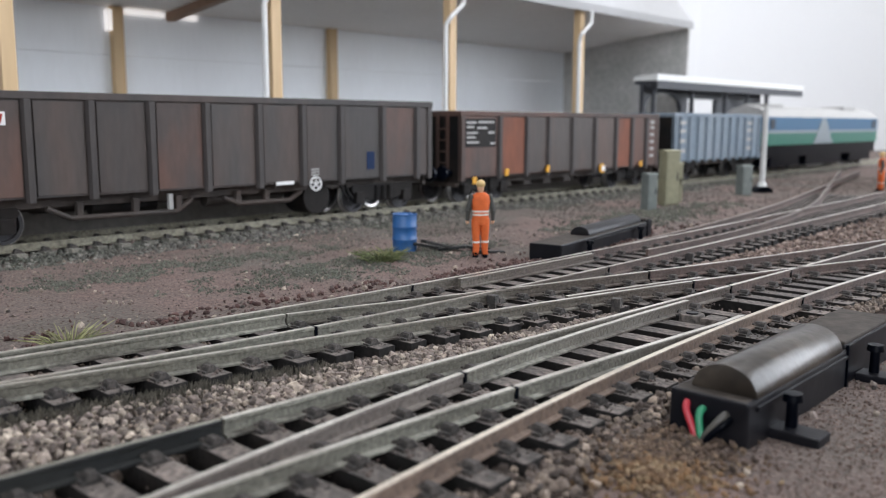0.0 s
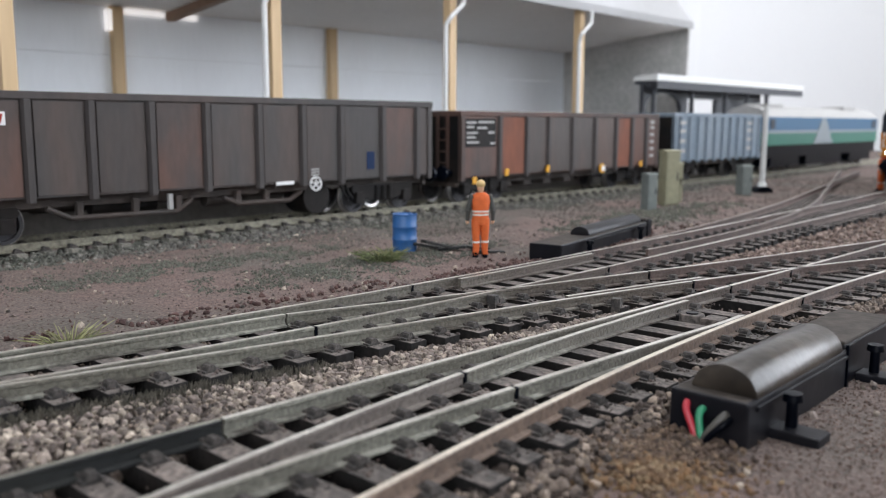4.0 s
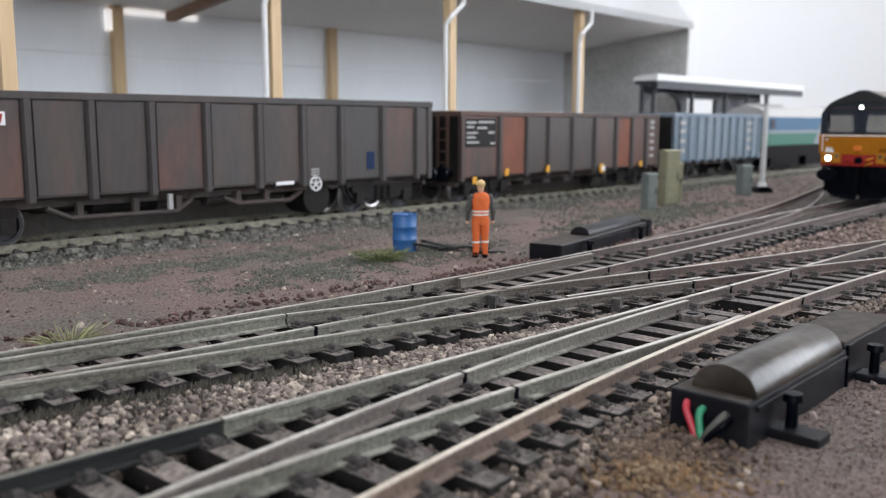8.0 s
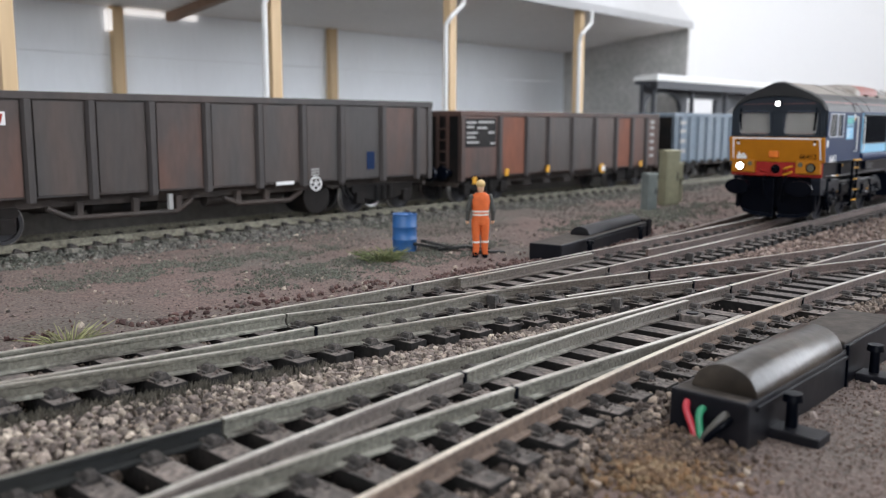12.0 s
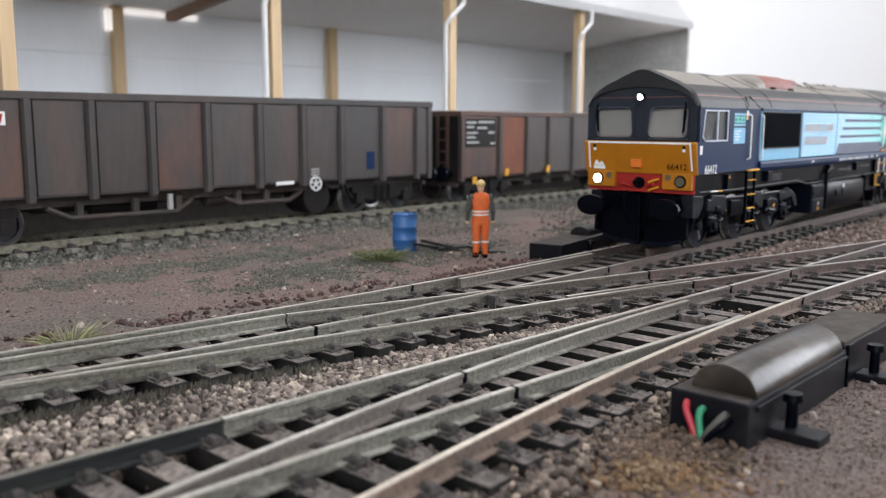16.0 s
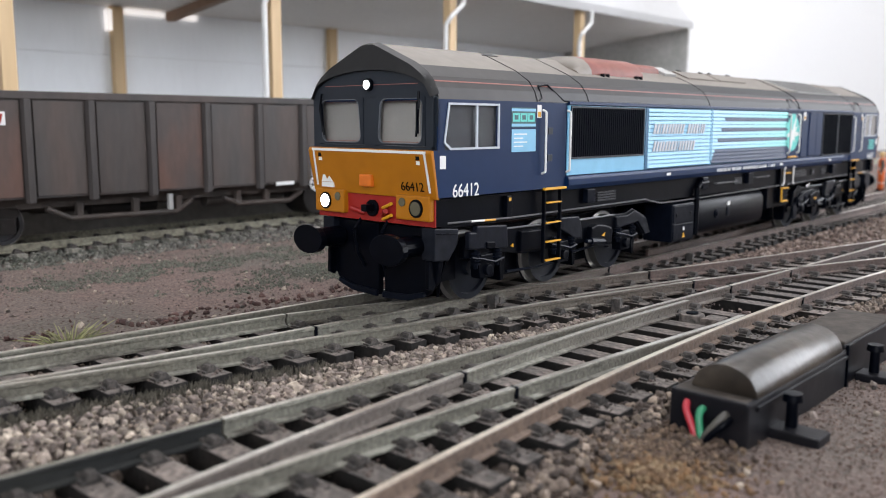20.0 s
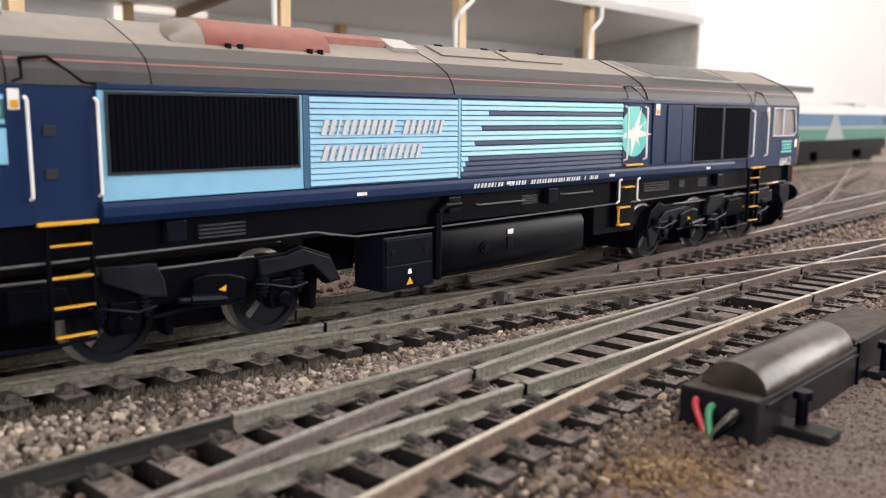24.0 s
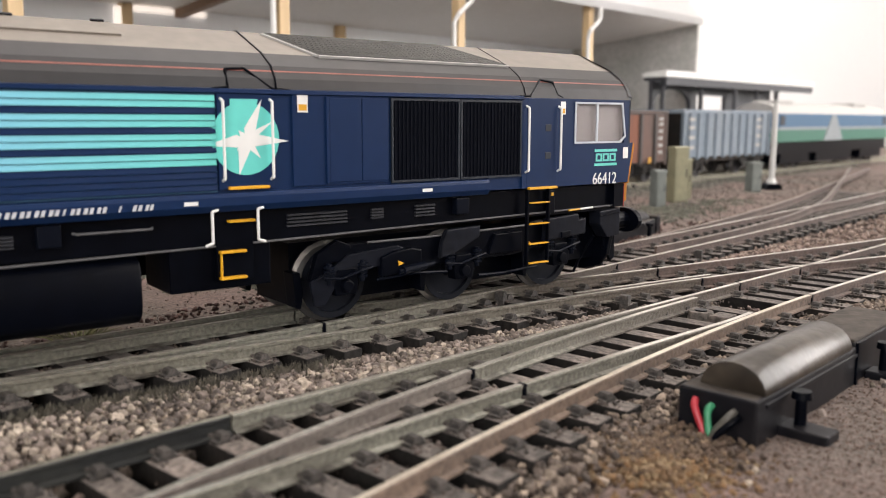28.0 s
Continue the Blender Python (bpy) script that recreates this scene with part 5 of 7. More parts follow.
        part("rain_gutter", s, BLACK, L)
        for x, w in ((20.6, 0.22), (-45.3, 0.45), (80.5, 0.18), (-99.3, 0.2), (99.6, 0.2)):
            s = Shape().pipe([(x + 0.6, g * 17.45, 40.3), (x + 0.4, g * 16.55, 42.3), (x + 0.3, g * 14.95, 44.45), (x + 0.2, g * 11.4, 46.65), (x, g * 1.6, 50.85), (x, 0, 50.85)], w * 0.4, n=6)
            part("roof_seam", s, BLACK, L)
    side_box(L, "doorstep", -36.0, -42.9, 25.0, 25.5, 0.0, 0.5, YELLOW_TRIM, "yellow step edge")
    for z, x in ((20.0, -36.0), (15.2, -34.4), (11.0, -34.4)):
        side_box(L, "ladder_step", x, x - 4.4, z - 0.2, z + 0.2, -1.0, 0.1, YELLOW_TRIM, "yellow step edge")
    side_box(L, "ladder_back", -34.2, -40.4, 10.4, 21.8, -1.9, -1.0, BLACK)
    side_box(L, "ladder_strut", -34.6, -34.9, 11.0, 15.2, -0.9, -0.4, YELLOW_TRIM)
    # plain navy doors aft of the emblem
    side_box(L, "navy_panel", -47.4, -66.2, 25.0, 39.8, -0.35, -0.02, NAVY)
    for x0, x1 in ((-54.2, -60.4), (-60.6, -66.0)):
        side_box(L, "access_door", x0, x1, 25.4, 39.4, -0.02, 0.14, NAVY, bevel=0.1)
    side_box(L, "door_rim", -53.5, -54.1, 25.2, 39.6, -0.02, 0.3, NAVY, bevel=0.1)
    side_box(L, "warning_plate", -48.3, -50.2, 37.0, 40.0, 0.02, 0.08, WHITE, bevel=0)
    side_box(L, "warning_mark", -48.5, -50.0, 37.3, 38.3, 0.08, 0.12, YELLOW_TRIM, bevel=0)
    side_box(L, "navy_panel", -97.6, -98.2, 24.8, 39.8, -0.35, 0.0, NAVY)
    for x, mat in ((45.5, WHITE), (7.0, WHITE), (-73.0, WHITE), (-28.6, WHITE)):
        side_box(L, "sill_label", x, x - 2.2, 22.9, 23.5, 0.66, 0.74, mat, "small white label", bevel=0)
    # underframe
    part("underframe", Shape().box(-127, 127, -15.4, 15.4, 16.2, 21.8), BLACK, L)
    part("drag_box", Shape().box(118, 126.3, -11, 11, 5, 16.2), BLACK, L)
    part("drag_box", Shape().box(-126.3, -118, -11, 11, 5, 16.2), BLACK, L)
    for g in (1, -1):
        part("underframe_pipe", Shape().pipe([(128, g * 16.4, 17.4), (107, g * 16.4, 16.9), (53, g * 16.4, 17.2), (49, g * 16.2, 16.4), (44, g * 16.0, 15.6), (24, g * 16.0, 15.6), (-46, g * 16.0, 16.2), (-127, g * 16.0, 17.2)], 0.2, n=7), PIPE_GREY, L)
        for x0, x1, z0, z1 in ((-46.9, -58.4, 18.2, 20.6), (-63.4, -66.0, 18.4, 20.4), (-73.0, -77.5, 18.2, 20.6), (66, 74, 18, 20.4), (-0.3, -5.4, 18.2, 20.2)):
            for k in range(4):
                zz = z0 + k * (z1 - z0) / 4
                side_box(L, "louvre", x0, x1, zz, zz + 0.3, -2.0, -1.5, LOUVRE, sides=(g,), bevel=0)
        for x in (20.5, -9.8, -83.5, 78):
            side_box(L, "junction_box", x + 1.6, x - 1.6, 18.0, 21.2, -2.0, -0.6, CHARCOAL, sides=(g,), bevel=0.25)
        part("grab_rail", Shape().pipe([(-13, g * 16.2, 19.8), (-13.4, g * 16.9, 19.7), (-23.9, g * 16.9, 19.7), (-24.3, g * 16.2, 19.8)], 0.2, n=7), PIPE_GREY, L)
        part("grab_rail", Shape().pipe([(14, g * 16.2, 19.3), (13.6, g * 16.9, 19.2), (0, g * 16.9, 19.2), (-0.4, g * 16.2, 19.3)], 0.2, n=7), PIPE_GREY, L)
        part("filler_pipe", Shape().pipe([(18.5, g * 16.2, 19.6), (23.0, g * 16.4, 19.6), (24.6, g * 16.4, 18.4), (24.8, g * 16.4, 5.6)], 0.75, n=9), BLACK, L, smooth=60)
        # battery box
        bxp = part("equipment_box", Shape().box(25.8, 38.4, *sorted((g * 8, g * 16.4)), 4.7, 14.8), CHARCOAL, L, "charcoal equipment box", bevel=0.35)
        part("box_lid", Shape().box(26.4, 37.8, *sorted((g * 16.3, g * 16.6)), 9.8, 14.2), CHARCOAL, bxp, bevel=0.12)
        part("box_lid", Shape().box(26.4, 37.8, *sorted((g * 16.3, g * 16.6)), 5.2, 9.4), CHARCOAL, bxp, bevel=0.12)
        for x in (28.2, 36.2):
            part("latch", Shape().box(x - 0.35, x + 0.35, *sorted((g * 16.55, g * 16.8)), 11.4, 12.3), PLATE, bxp)
        part("warning_triangle", Shape().prism(((31.3, 5.6), (32.9, 5.6), (32.1, 7.0)), "y", *sorted((g * 16.6, g * 16.7))), YELLOW_TRIM, bxp)
        part("warning_triangle", Shape().prism(((31.6, 7.6), (32.6, 7.6), (32.4, 8.5), (31.8, 8.5)), "y", *sorted((g * 16.6, g * 16.7))), WHITE, bxp)
    outline = [(15.8, 8.0), (15.4, 6.4), (13.6, 5.0), (-13.6, 5.0), (-15.4, 6.4), (-15.8, 8.0), (-15.8, 13.2), (-15.0, 14.8), (-13.2, 15.6), (13.2, 15.6), (15.0, 14.8), (15.8, 13.2)]
    tank = part("fuel_tank", Shape().prism(outline, "x", -22.6, 23.6), BLACK, L, "black rounded fuel tank", bevel=0.5, smooth=50)
    for g in (1, -1):
        part("filler_cap", Shape().rod((11, g * 15.6, 10.4), (11, g * 16.2, 10.4), 1.3, n=16).rod((11, g * 16.0, 10.4), (11, g * 16.5, 10.4), 0.7, n=12), CHARCOAL, tank, smooth=40)
        part("gauge", Shape().box(2.4, 4.2, *sorted((g * 15.6, g * 16.1)), 9.2, 12.0), CHARCOAL, tank, bevel=0.2)
        part("gauge_label", Shape().box(2.5, 4.1, *sorted((g * 15.9, g * 16.15)), 12.4, 13.4), WHITE, tank)
        part("tank_bracket", Shape().box(-44, -27, *sorted((g * 4, g * 15.2)), 9.0, 16.4), BLACK, L, bevel=0.3)
    # roof fittings lie on the slope between shoulder and ridge
    def on_roof(name, x0, x1, f0, f1, lift, mat, label="", x2=None, x3=None, bevel=0.1):
        """A plate on the roof slope; f runs from 0 at the shoulder to 1 at the ridge."""
        for g in (1, -1):
            pts = []
            for f, xa, xb in ((f0, x0, x1), (f1, x0 if x2 is None else x2, x1 if x3 is None else x3)):
                y, z = 11.4 - 9.8 * f, 46.6 + 4.2 * f
                for x in (xa, xb):
                    pts.append((x, g * y, z))
            up = Vector((0, g * 0.41, 0.91)) * lift
            low = Vector((0, -g * 0.41, -0.91)) * 0.3
            P = [Vector(p) for p in (pts[0], pts[1], pts[3], pts[2])]
            s = Shape().add([tuple(p + low) for p in P] + [tuple(p + up) for p in P], [(3, 2, 1, 0), (4, 5, 6, 7), (0, 1, 5, 4), (1, 2, 6, 5), (2, 3, 7, 6), (3, 0, 4, 7)])
            part(name, s, mat, L, label, bevel=bevel)

    on_roof("roof_hatch", 14.8, -4.6, 0.42, 0.95, 0.35, ROOF)
    on_roof("roof_hatch", -6.0, -24.0, 0.42, 0.95, 0.35, ROOF)
    for x in (12, -2, -8, -21):
        on_roof("hatch_hinge", x, x - 2, 0.92, 0.99, 0.6, BLACK)
    on_roof("exhaust_cover", 27.3, 20.8, 0.5, 1.0, 0.75, PALE_GREY, "pale exhaust cover")
    on_roof("grille_panel", -55.8, -98.6, -0.04, 0.92, 0.25, BLACK, "black roof mesh", x2=-50.0, x3=-88.4)
    on_roof("mesh_rim", -55.4, -98.8, -0.07, -0.03, 0.36, PALE_GREY)
    on_roof("mesh_rim", -55.0, -55.6, -0.04, 0.92, 0.36, PALE_GREY, x2=-49.2, x3=-49.8)
    for g in (1, -1):
        s = Shape()
        for k in range(9):
            f = 0.05 + k * 0.105
            y, z = 11.4 - 9.8 * f, 46.6 + 4.2 * f + 0.34
            x0, x1 = -55.8 + 6 * f, -98.6 + 11 * f
            s.box(x1, x0, g * y - 0.07, g * y + 0.07, z - 0.06, z + 0.1)
        for k in range(40):
            q = k / 39
            a = (-55.8 - 42.6 * q, g * 11.5, 46.85)
            b = (-50.2 - 38.2 * q, g * 2.4, 50.75)
            s.rod(a, b, 0.12, n=4)
        part("roof_mesh", s, MESH_WIRE, L)
    # the long red silencer hump
    for g in (1, -1):
        arc = [(10.0, 46.8), (9.7, 48.3), (8.8, 49.7), (7.2, 50.9), (4.8, 51.7), (0.0, 52.0), (0, 46.8)]
        s = Shape().prism([(g * p, q) for p, q in arc], "x", 44.4, 68.5)
        part("silencer", s, ROOF_RED, L, "faded red roof hump", bevel=0.3, smooth=50)
        s = Shape().prism([(g * p, q) for p, q in ((5.2, 48.8), (4.8, 50.6), (3.0, 51.5), (0, 51.7), (0, 48.8))], "x", 27.6, 44.2)
        part("silencer_tail", s, ROOF_RED, L, bevel=0.2)
        s = Shape().sweep([[(x, g * p, 46.8 + (q - 46.8) * k) for p, q in arc] for x, k in ((68.5, 1.0), (71.5, 0.82), (74.0, 0.45))])
        part("silencer_nose", s, ROOF, L, smooth=60)
        for x in (63.8, 48.2):
            for dx in (-1.1, 1.1):
                part("lifting_bolt", Shape().rod((x + dx, g * 10.5, 46.6), (x + dx, g * 10.5, 47.6), 0.55, n=10), BLACK, L)
    on_roof("horn_recess", 101.0, 95.6, 0.84, 0.99, 0.12, BLACK, x2=99.6, x3=96.6, bevel=0)
    for e in (1, -1):
        make_cab(L, e)
        make_bogie(L, e)
    return L


MESH_WIRE = surface("grey_wire_mesh", (0.085, 0.083, 0.078), 0.45, vary=0.2)
RIM = surface("dull_screen_rim", (0.11, 0.12, 0.135), 0.45, vary=0.1)
LETTER = surface("light_grey_lettering", (0.50, 0.515, 0.545), 0.5, vary=0.08)
LOUVRE = surface("dusty_louvre_edge", (0.026, 0.028, 0.034), 0.4, shine=0.3, vary=0.3)
SKY_SHADE = surface("shaded_blue_groove", (0.035, 0.12, 0.19), 0.6, vary=0.1)
# the leading cab's inner shade, put into a dark colour
GREY_DARK = surface("cab_shade_dark", (0.008, 0.008, 0.014), 0.6, vary=0.25, blotch=120)


def fading_paint(name, first, last, x0, x1):
    """Paint that runs from one colour to another along the locomotive."""
    m = surface(name, first, 0.4, vary=0.0, bump=0.03)
    t = m.node_tree
    co, sep, ramp, mix = (t.nodes.new("ShaderNode" + k) for k in ("TexCoord", "SeparateXYZ", "MapRange", "Mix"))
    mix.data_type = "RGBA"
    mix.inputs["A"].default_value, mix.inputs["B"].default_value = (*first, 1), (*last, 1)
    ramp.inputs["From Min"].default_value, ramp.inputs["From Max"].default_value = x0 * MM, x1 * MM
    t.links.new(co.outputs["Object"], sep.inputs[0])
    t.links.new(sep.outputs["X"], ramp.inputs["Value"])
    t.links.new(ramp.outputs[0], mix.inputs["Factor"])
    t.links.new(mix.outputs["Result"], t.nodes["Principled BSDF"].inputs["Base Color"])
    return m


TEAL_FADE = fading_paint("light_blue_to_turquoise", (0.175, 0.43, 0.62), (0.08, 0.50, 0.47), 8, -32)
LOCO = make_loco()


# ---- lineside things ----
GROUND = -4.4


def point_motor(m, length, drum0, drum1, label, wires=False, feet=(9, 42), radius=4.5, middle=4.5, cover=None):
    """A surface-mounted point motor: a long dark case with a half-round coil cover."""
    p = thing("point_motor", label, "point motor", m, "point motors")
    W = 10.6
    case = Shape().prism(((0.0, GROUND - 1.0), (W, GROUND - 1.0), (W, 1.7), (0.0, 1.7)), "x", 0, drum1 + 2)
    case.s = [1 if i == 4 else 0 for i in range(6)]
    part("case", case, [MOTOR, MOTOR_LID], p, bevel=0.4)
    part("case_tail", Shape().prism(((0.4, GROUND - 1.0), (W - 0.4, GROUND - 1.0), (W - 0.4, 2.2), (0.4, 2.2)), "x", drum1 + 2.2, length), MOTOR, p, bevel=0.4)
    n = 14
    arc = [(middle + radius * math.cos(math.pi * i / n), 1.6 + radius * 0.84 * math.sin(math.pi * i / n)) for i in range(n + 1)]
    part("coil_cover", Shape().prism(arc, "x", drum0, drum1), cover or MOTOR_DRUM, p, "glossy brown half-round coil cover", bevel=0.3, smooth=40)
    part("lid", Shape().box(drum1 + 2.4, length - 0.8, 0.6, W - 0.9, 2.0, 2.7), MOTOR_LID, p, bevel=0.3)
    part("seam", Shape().box(drum0, drum1 + 1.8, -0.25, 0.1, 0.2, 0.75), MOTOR, p, bevel=0.1)
    part("groove_strip", Shape().box(drum1 + 1.7, drum1 + 2.4, -0.3, 0.2, GROUND, 2.4), BLACK, p)
    for x in feet:
        f = part("mounting_foot", Shape().box(x - 2.2, x + 2.0, -6.4, 0.2, GROUND - 0.4, GROUND + 1.3), MOTOR, p, bevel=0.3)
        part("pin", Shape().rod((x + 0.4, -1.9, GROUND - 1.4), (x + 0.4, -1.9, 0.5), 0.85, 0.75, n=12).rod((x + 0.4, -1.9, 0.4), (x + 0.4, -1.9, 1.4), 1.35, 1.2, n=14), BLACK, f, smooth=45)
    if wires:
        for name, mat, pts in (("red_wire", WIRE_RED, [(0.3, 8.2, 0.3), (-0.7, 7.9, -0.5), (-1.0, 6.8, -2.6), (-1.3, 5.6, -5.0)]),
                               ("green_wire", WIRE_GREEN, [(0.3, 5.9, -0.1), (-0.8, 6.0, -0.7), (-1.3, 5.6, -2.8), (-1.6, 5.0, -4.4), (-2.4, 4.3, -6.4)]),
                               ("black_wire", BLACK, [(0.3, 2.2, -0.8), (-1.0, 2.8, -1.5), (-1.7, 4.2, -3.2), (-2.0, 4.9, -5.4)]),
                               ("grey_wire", WIRE_GREY, [(0.3, 2.8, -0.2), (-0.9, 3.2, -0.8), (-1.5, 4.5, -2.8), (-1.6, 5.2, -4.6), (-1.7, 5.5, -5.8)])):
            pts = [Vector(q) for q in pts]
            fine = []
            for i in range(len(pts) - 1):
                a, b, c, d = pts[max(i - 1, 0)], pts[i], pts[i + 1], pts[min(i + 2, len(pts) - 1)]
                for k in range(5):
                    t = k / 5
                    fine.append(0.5 * (2 * b + (c - a) * t + (2 * a - 5 * b + 4 * c - d) * t * t + (3 * b - a - 3 * c + d) * t ** 3))
            fine.append(pts[-1])
            rings = []
            for i, c in enumerate(fine):
                way = (fine[min(i + 1, len(fine) - 1)] - fine[max(i - 1, 0)]).normalized()
                one = way.cross(Vector((0.3, 1, 0.1))).normalized()
                two = way.cross(one)
                r = 0.5 if i else 0.3
                rings.append([tuple(c + one * r * math.cos(6.2832 * k / 12) + two * r * math.sin(6.2832 * k / 12)) for k in range(12)])
            s = Shape().sweep(rings)
            part("wire", s, mat, p, name.replace("_", " "), smooth=70)
    return p


point_motor(at_mm(37.8, 101.7, 0, 47.0), 62, 2.6, 34, "dark brown plastic point motor with coloured wires beside the track", True, (9.0, 43.0))
point_motor(at_mm(34.5, 246.5, -1.0, 57.0), 78, 24, 70, "dark plastic point motor beyond the far rail", False, (16, 60), 3.4, 5.0, MOTOR)


def oil_drum(m):
    d = thing("oil_drum", "blue steel oil drum standing on the soil", "drum", m)
    prof = [(3.5, 0), (3.8, 0.15), (3.8, 3.6), (4.0, 3.85), (4.0, 4.15), (3.8, 4.4), (3.8, 7.6), (4.0, 7.85), (4.0, 8.15), (3.8, 8.4), (3.8, 11.6), (3.95, 11.75), (3.95, 12.0), (3.6, 12.05), (3.5, 11.6), (0.01, 11.55)]
    n = 28
    part("barrel", Shape().sweep([[(r * math.cos(6.2832 * i / n), r * math.sin(6.2832 * i / n), z) for i in range(n)] for r, z in prof], caps=False), DRUM_BLUE, d, smooth=40)
    part("bung", Shape().rod((1.8, 1.0, 11.5), (1.8, 1.0, 12.0), 0.6, n=12), DRUM_BLUE, d)


oil_drum(at_mm(-12.1, 267.4, GROUND))


def worker(m, label):
    """A painted model figure: one mesh."""
    s = Shape()
    for slot, items in ((0, "legs"), (1, "boots"), (2, "arms"), (3, "head"), (4, "hat"), (5, "band")):
        s.slot = slot
        if items == "legs":
            for g, dx in ((1, 0.3), (-1, -0.5)):
                s.sweep([[(g * 1.55 + r * math.cos(a) * 0.95 + (0.25 * g if z < 3 else 0), dx * (1 - z / 11) + r * math.sin(a), z) for a in [6.2832 * i / 12 for i in range(12)]] for r, z in ((1.1, 1.2), (1.25, 3.0), (1.3, 5.5), (1.6, 8.0), (1.75, 11.0), (1.7, 12.0))])
            s.sweep([[(q * math.cos(a), r * math.sin(a), z) for a in [6.2832 * i / 16 for i in range(16)]] for q, r, z in ((2.6, 1.9, 10.2), (3.0, 2.1, 11.5), (2.7, 1.9, 13.4), (3.1, 1.9, 15.5), (3.5, 2.0, 17.6), (3.0, 1.7, 19.0), (1.4, 1.2, 19.8))])
        if items == "boots":
            for g, dx in ((1, 0.3), (-1, -0.5)):
                s.ball((g * 1.8, dx + 0.5, 0.6), (1.15, 1.9, 0.85), 10, 6)
                s.rod((g * 1.8, dx, 0.3), (g * 1.75, dx, 1.9), 1.0, 1.1, n=10)
        if items == "arms":
            for g in (1, -1):
                s.rod((g * 3.2, 0, 18.4), (g * 4.3, -0.1, 14.6), 0.95, 0.85, n=10)
                s.rod((g * 4.3, -0.1, 14.6), (g * 4.5, 0.6, 11.4), 0.85, 0.65, n=10)
                s.ball((g * 3.3, 0, 18.3), 1.05, 10, 6)
        if items == "head":
            s.ball((0, 0.1, 21.2), (1.25, 1.45, 1.6), 12, 8)
            s.rod((0, 0, 19.4), (0, 0, 20.4), 0.8, n=10)
            for g in (1, -1):
                s.ball((g * 4.5, 0.7, 10.9), 0.65, 8, 6)
        if items == "hat":
            s.ball((0, 0.05, 22.3), (1.6, 1.75, 1.3), 14, 8)
        if items == "band":
            for z, q, r in ((14.2, 3.0, 2.02), (13.2, 2.82, 2.0)):
                s.sweep([[(q * math.cos(a), r * math.sin(a), z + dz) for a in [6.2832 * i / 16 for i in range(16)]] for dz in (-0.22, 0.22)])
            for g, dx in ((1, 0.3), (-1, -0.5)):
                s.sweep([[(g * 1.6 + 1.42 * math.cos(a), dx * 0.5 + 1.42 * math.sin(a), 5.0 + dz) for a in [6.2832 * i / 12 for i in range(12)]] for dz in (-0.25, 0.25)])
    ob = part("figurine", s, [ORANGE, BLACK, surface("dark_sleeve", (0.05, 0.05, 0.045), 0.8), SKIN, HAT, surface("reflective_band", (0.62, 0.6, 0.55), 0.4)], smooth=50)
    ob.matrix_world = m
    return tagged(ob, label, "figurine", "model figures")


worker(at_mm(11.2, 254.5, GROUND, 8) @ Matrix.Diagonal((0.86, 0.92, 1, 1)), "painted model figure in orange overalls and tan helmet")
worker(at_mm(263.5, 516, GROUND, 70), "small painted model figure in orange far down the line")


def cabinet(m, w, d, h, mat, label):
    c = thing("relay_cabinet", label, "cabinet", m, "lineside cabinets")
    part("body", Shape().box(-w / 2, w / 2, -d / 2, d / 2, 0, h - 0.8), mat, c, bevel=0.25)
    part("lid", Shape().prism(((-d / 2 - 0.4, h - 0.8), (d / 2 + 0.4, h - 0.8), (d / 2 + 0.2, h - 0.2), (0, h + 0.2), (-d / 2 - 0.2, h - 0.2)), "x", -w / 2 - 0.4, w / 2 + 0.4), mat, c, bevel=0.15)
    part("door", Shape().box(-w / 2 + 0.6, w / 2 - 0.6, -d / 2 - 0.25, -d / 2, 1.0, h - 1.6), mat, c, bevel=0.12)
    part("handle", Shape().box(w / 2 - 1.6, w / 2 - 1.1, -d / 2 - 0.5, -d / 2 - 0.2, h * 0.45, h * 0.6), DARK_STEEL, c)


cabinet(at_mm(111.6, 424, GROUND, 20), 7.8, 6.5, 27.2, CABINET_GREEN, "tall pale olive lineside cabinet")
cabinet(at_mm(96.0, 398.5, GROUND, 24), 5.4, 5.2, 17.2, CABINET_GREY, "low grey-green lineside cabinet")
cabinet(at_mm(171, 487, GROUND, 20), 6.6, 6.0, 16.8, CABINET_GREY, "grey-green lineside cabinet by the white post")
cabinet(at_mm(120.8, 440, GROUND, 20), 2.6, 4.0, 20.5, CABINET_GREEN, "slim pale olive cabinet")


SHAFT_GREY = surface("off_white_post", (0.52, 0.52, 0.51), 0.5, vary=0.08)


def white_post(m):
    p = thing("lamp_post", "white post on a dark square base", "post", m)
    part("base", Shape().prism(((-5.5, 0), (5.5, 0), (4.0, 2.6), (2.6, 3.6), (-2.6, 3.6), (-4.0, 2.6)), "y", -5, 5), BLACK, p, bevel=0.4)
    part("shaft", Shape().rod((0, 0, 3.4), (0, 0, 50), 1.7, 1.5, n=16), SHAFT_GREY, p, smooth=40)
    part("collar", Shape().rod((0, 0, 3.4), (0, 0, 6.0), 2.8, 2.4, n=16), WHITE, p, smooth=40)


white_post(at_mm(188, 505, GROUND))


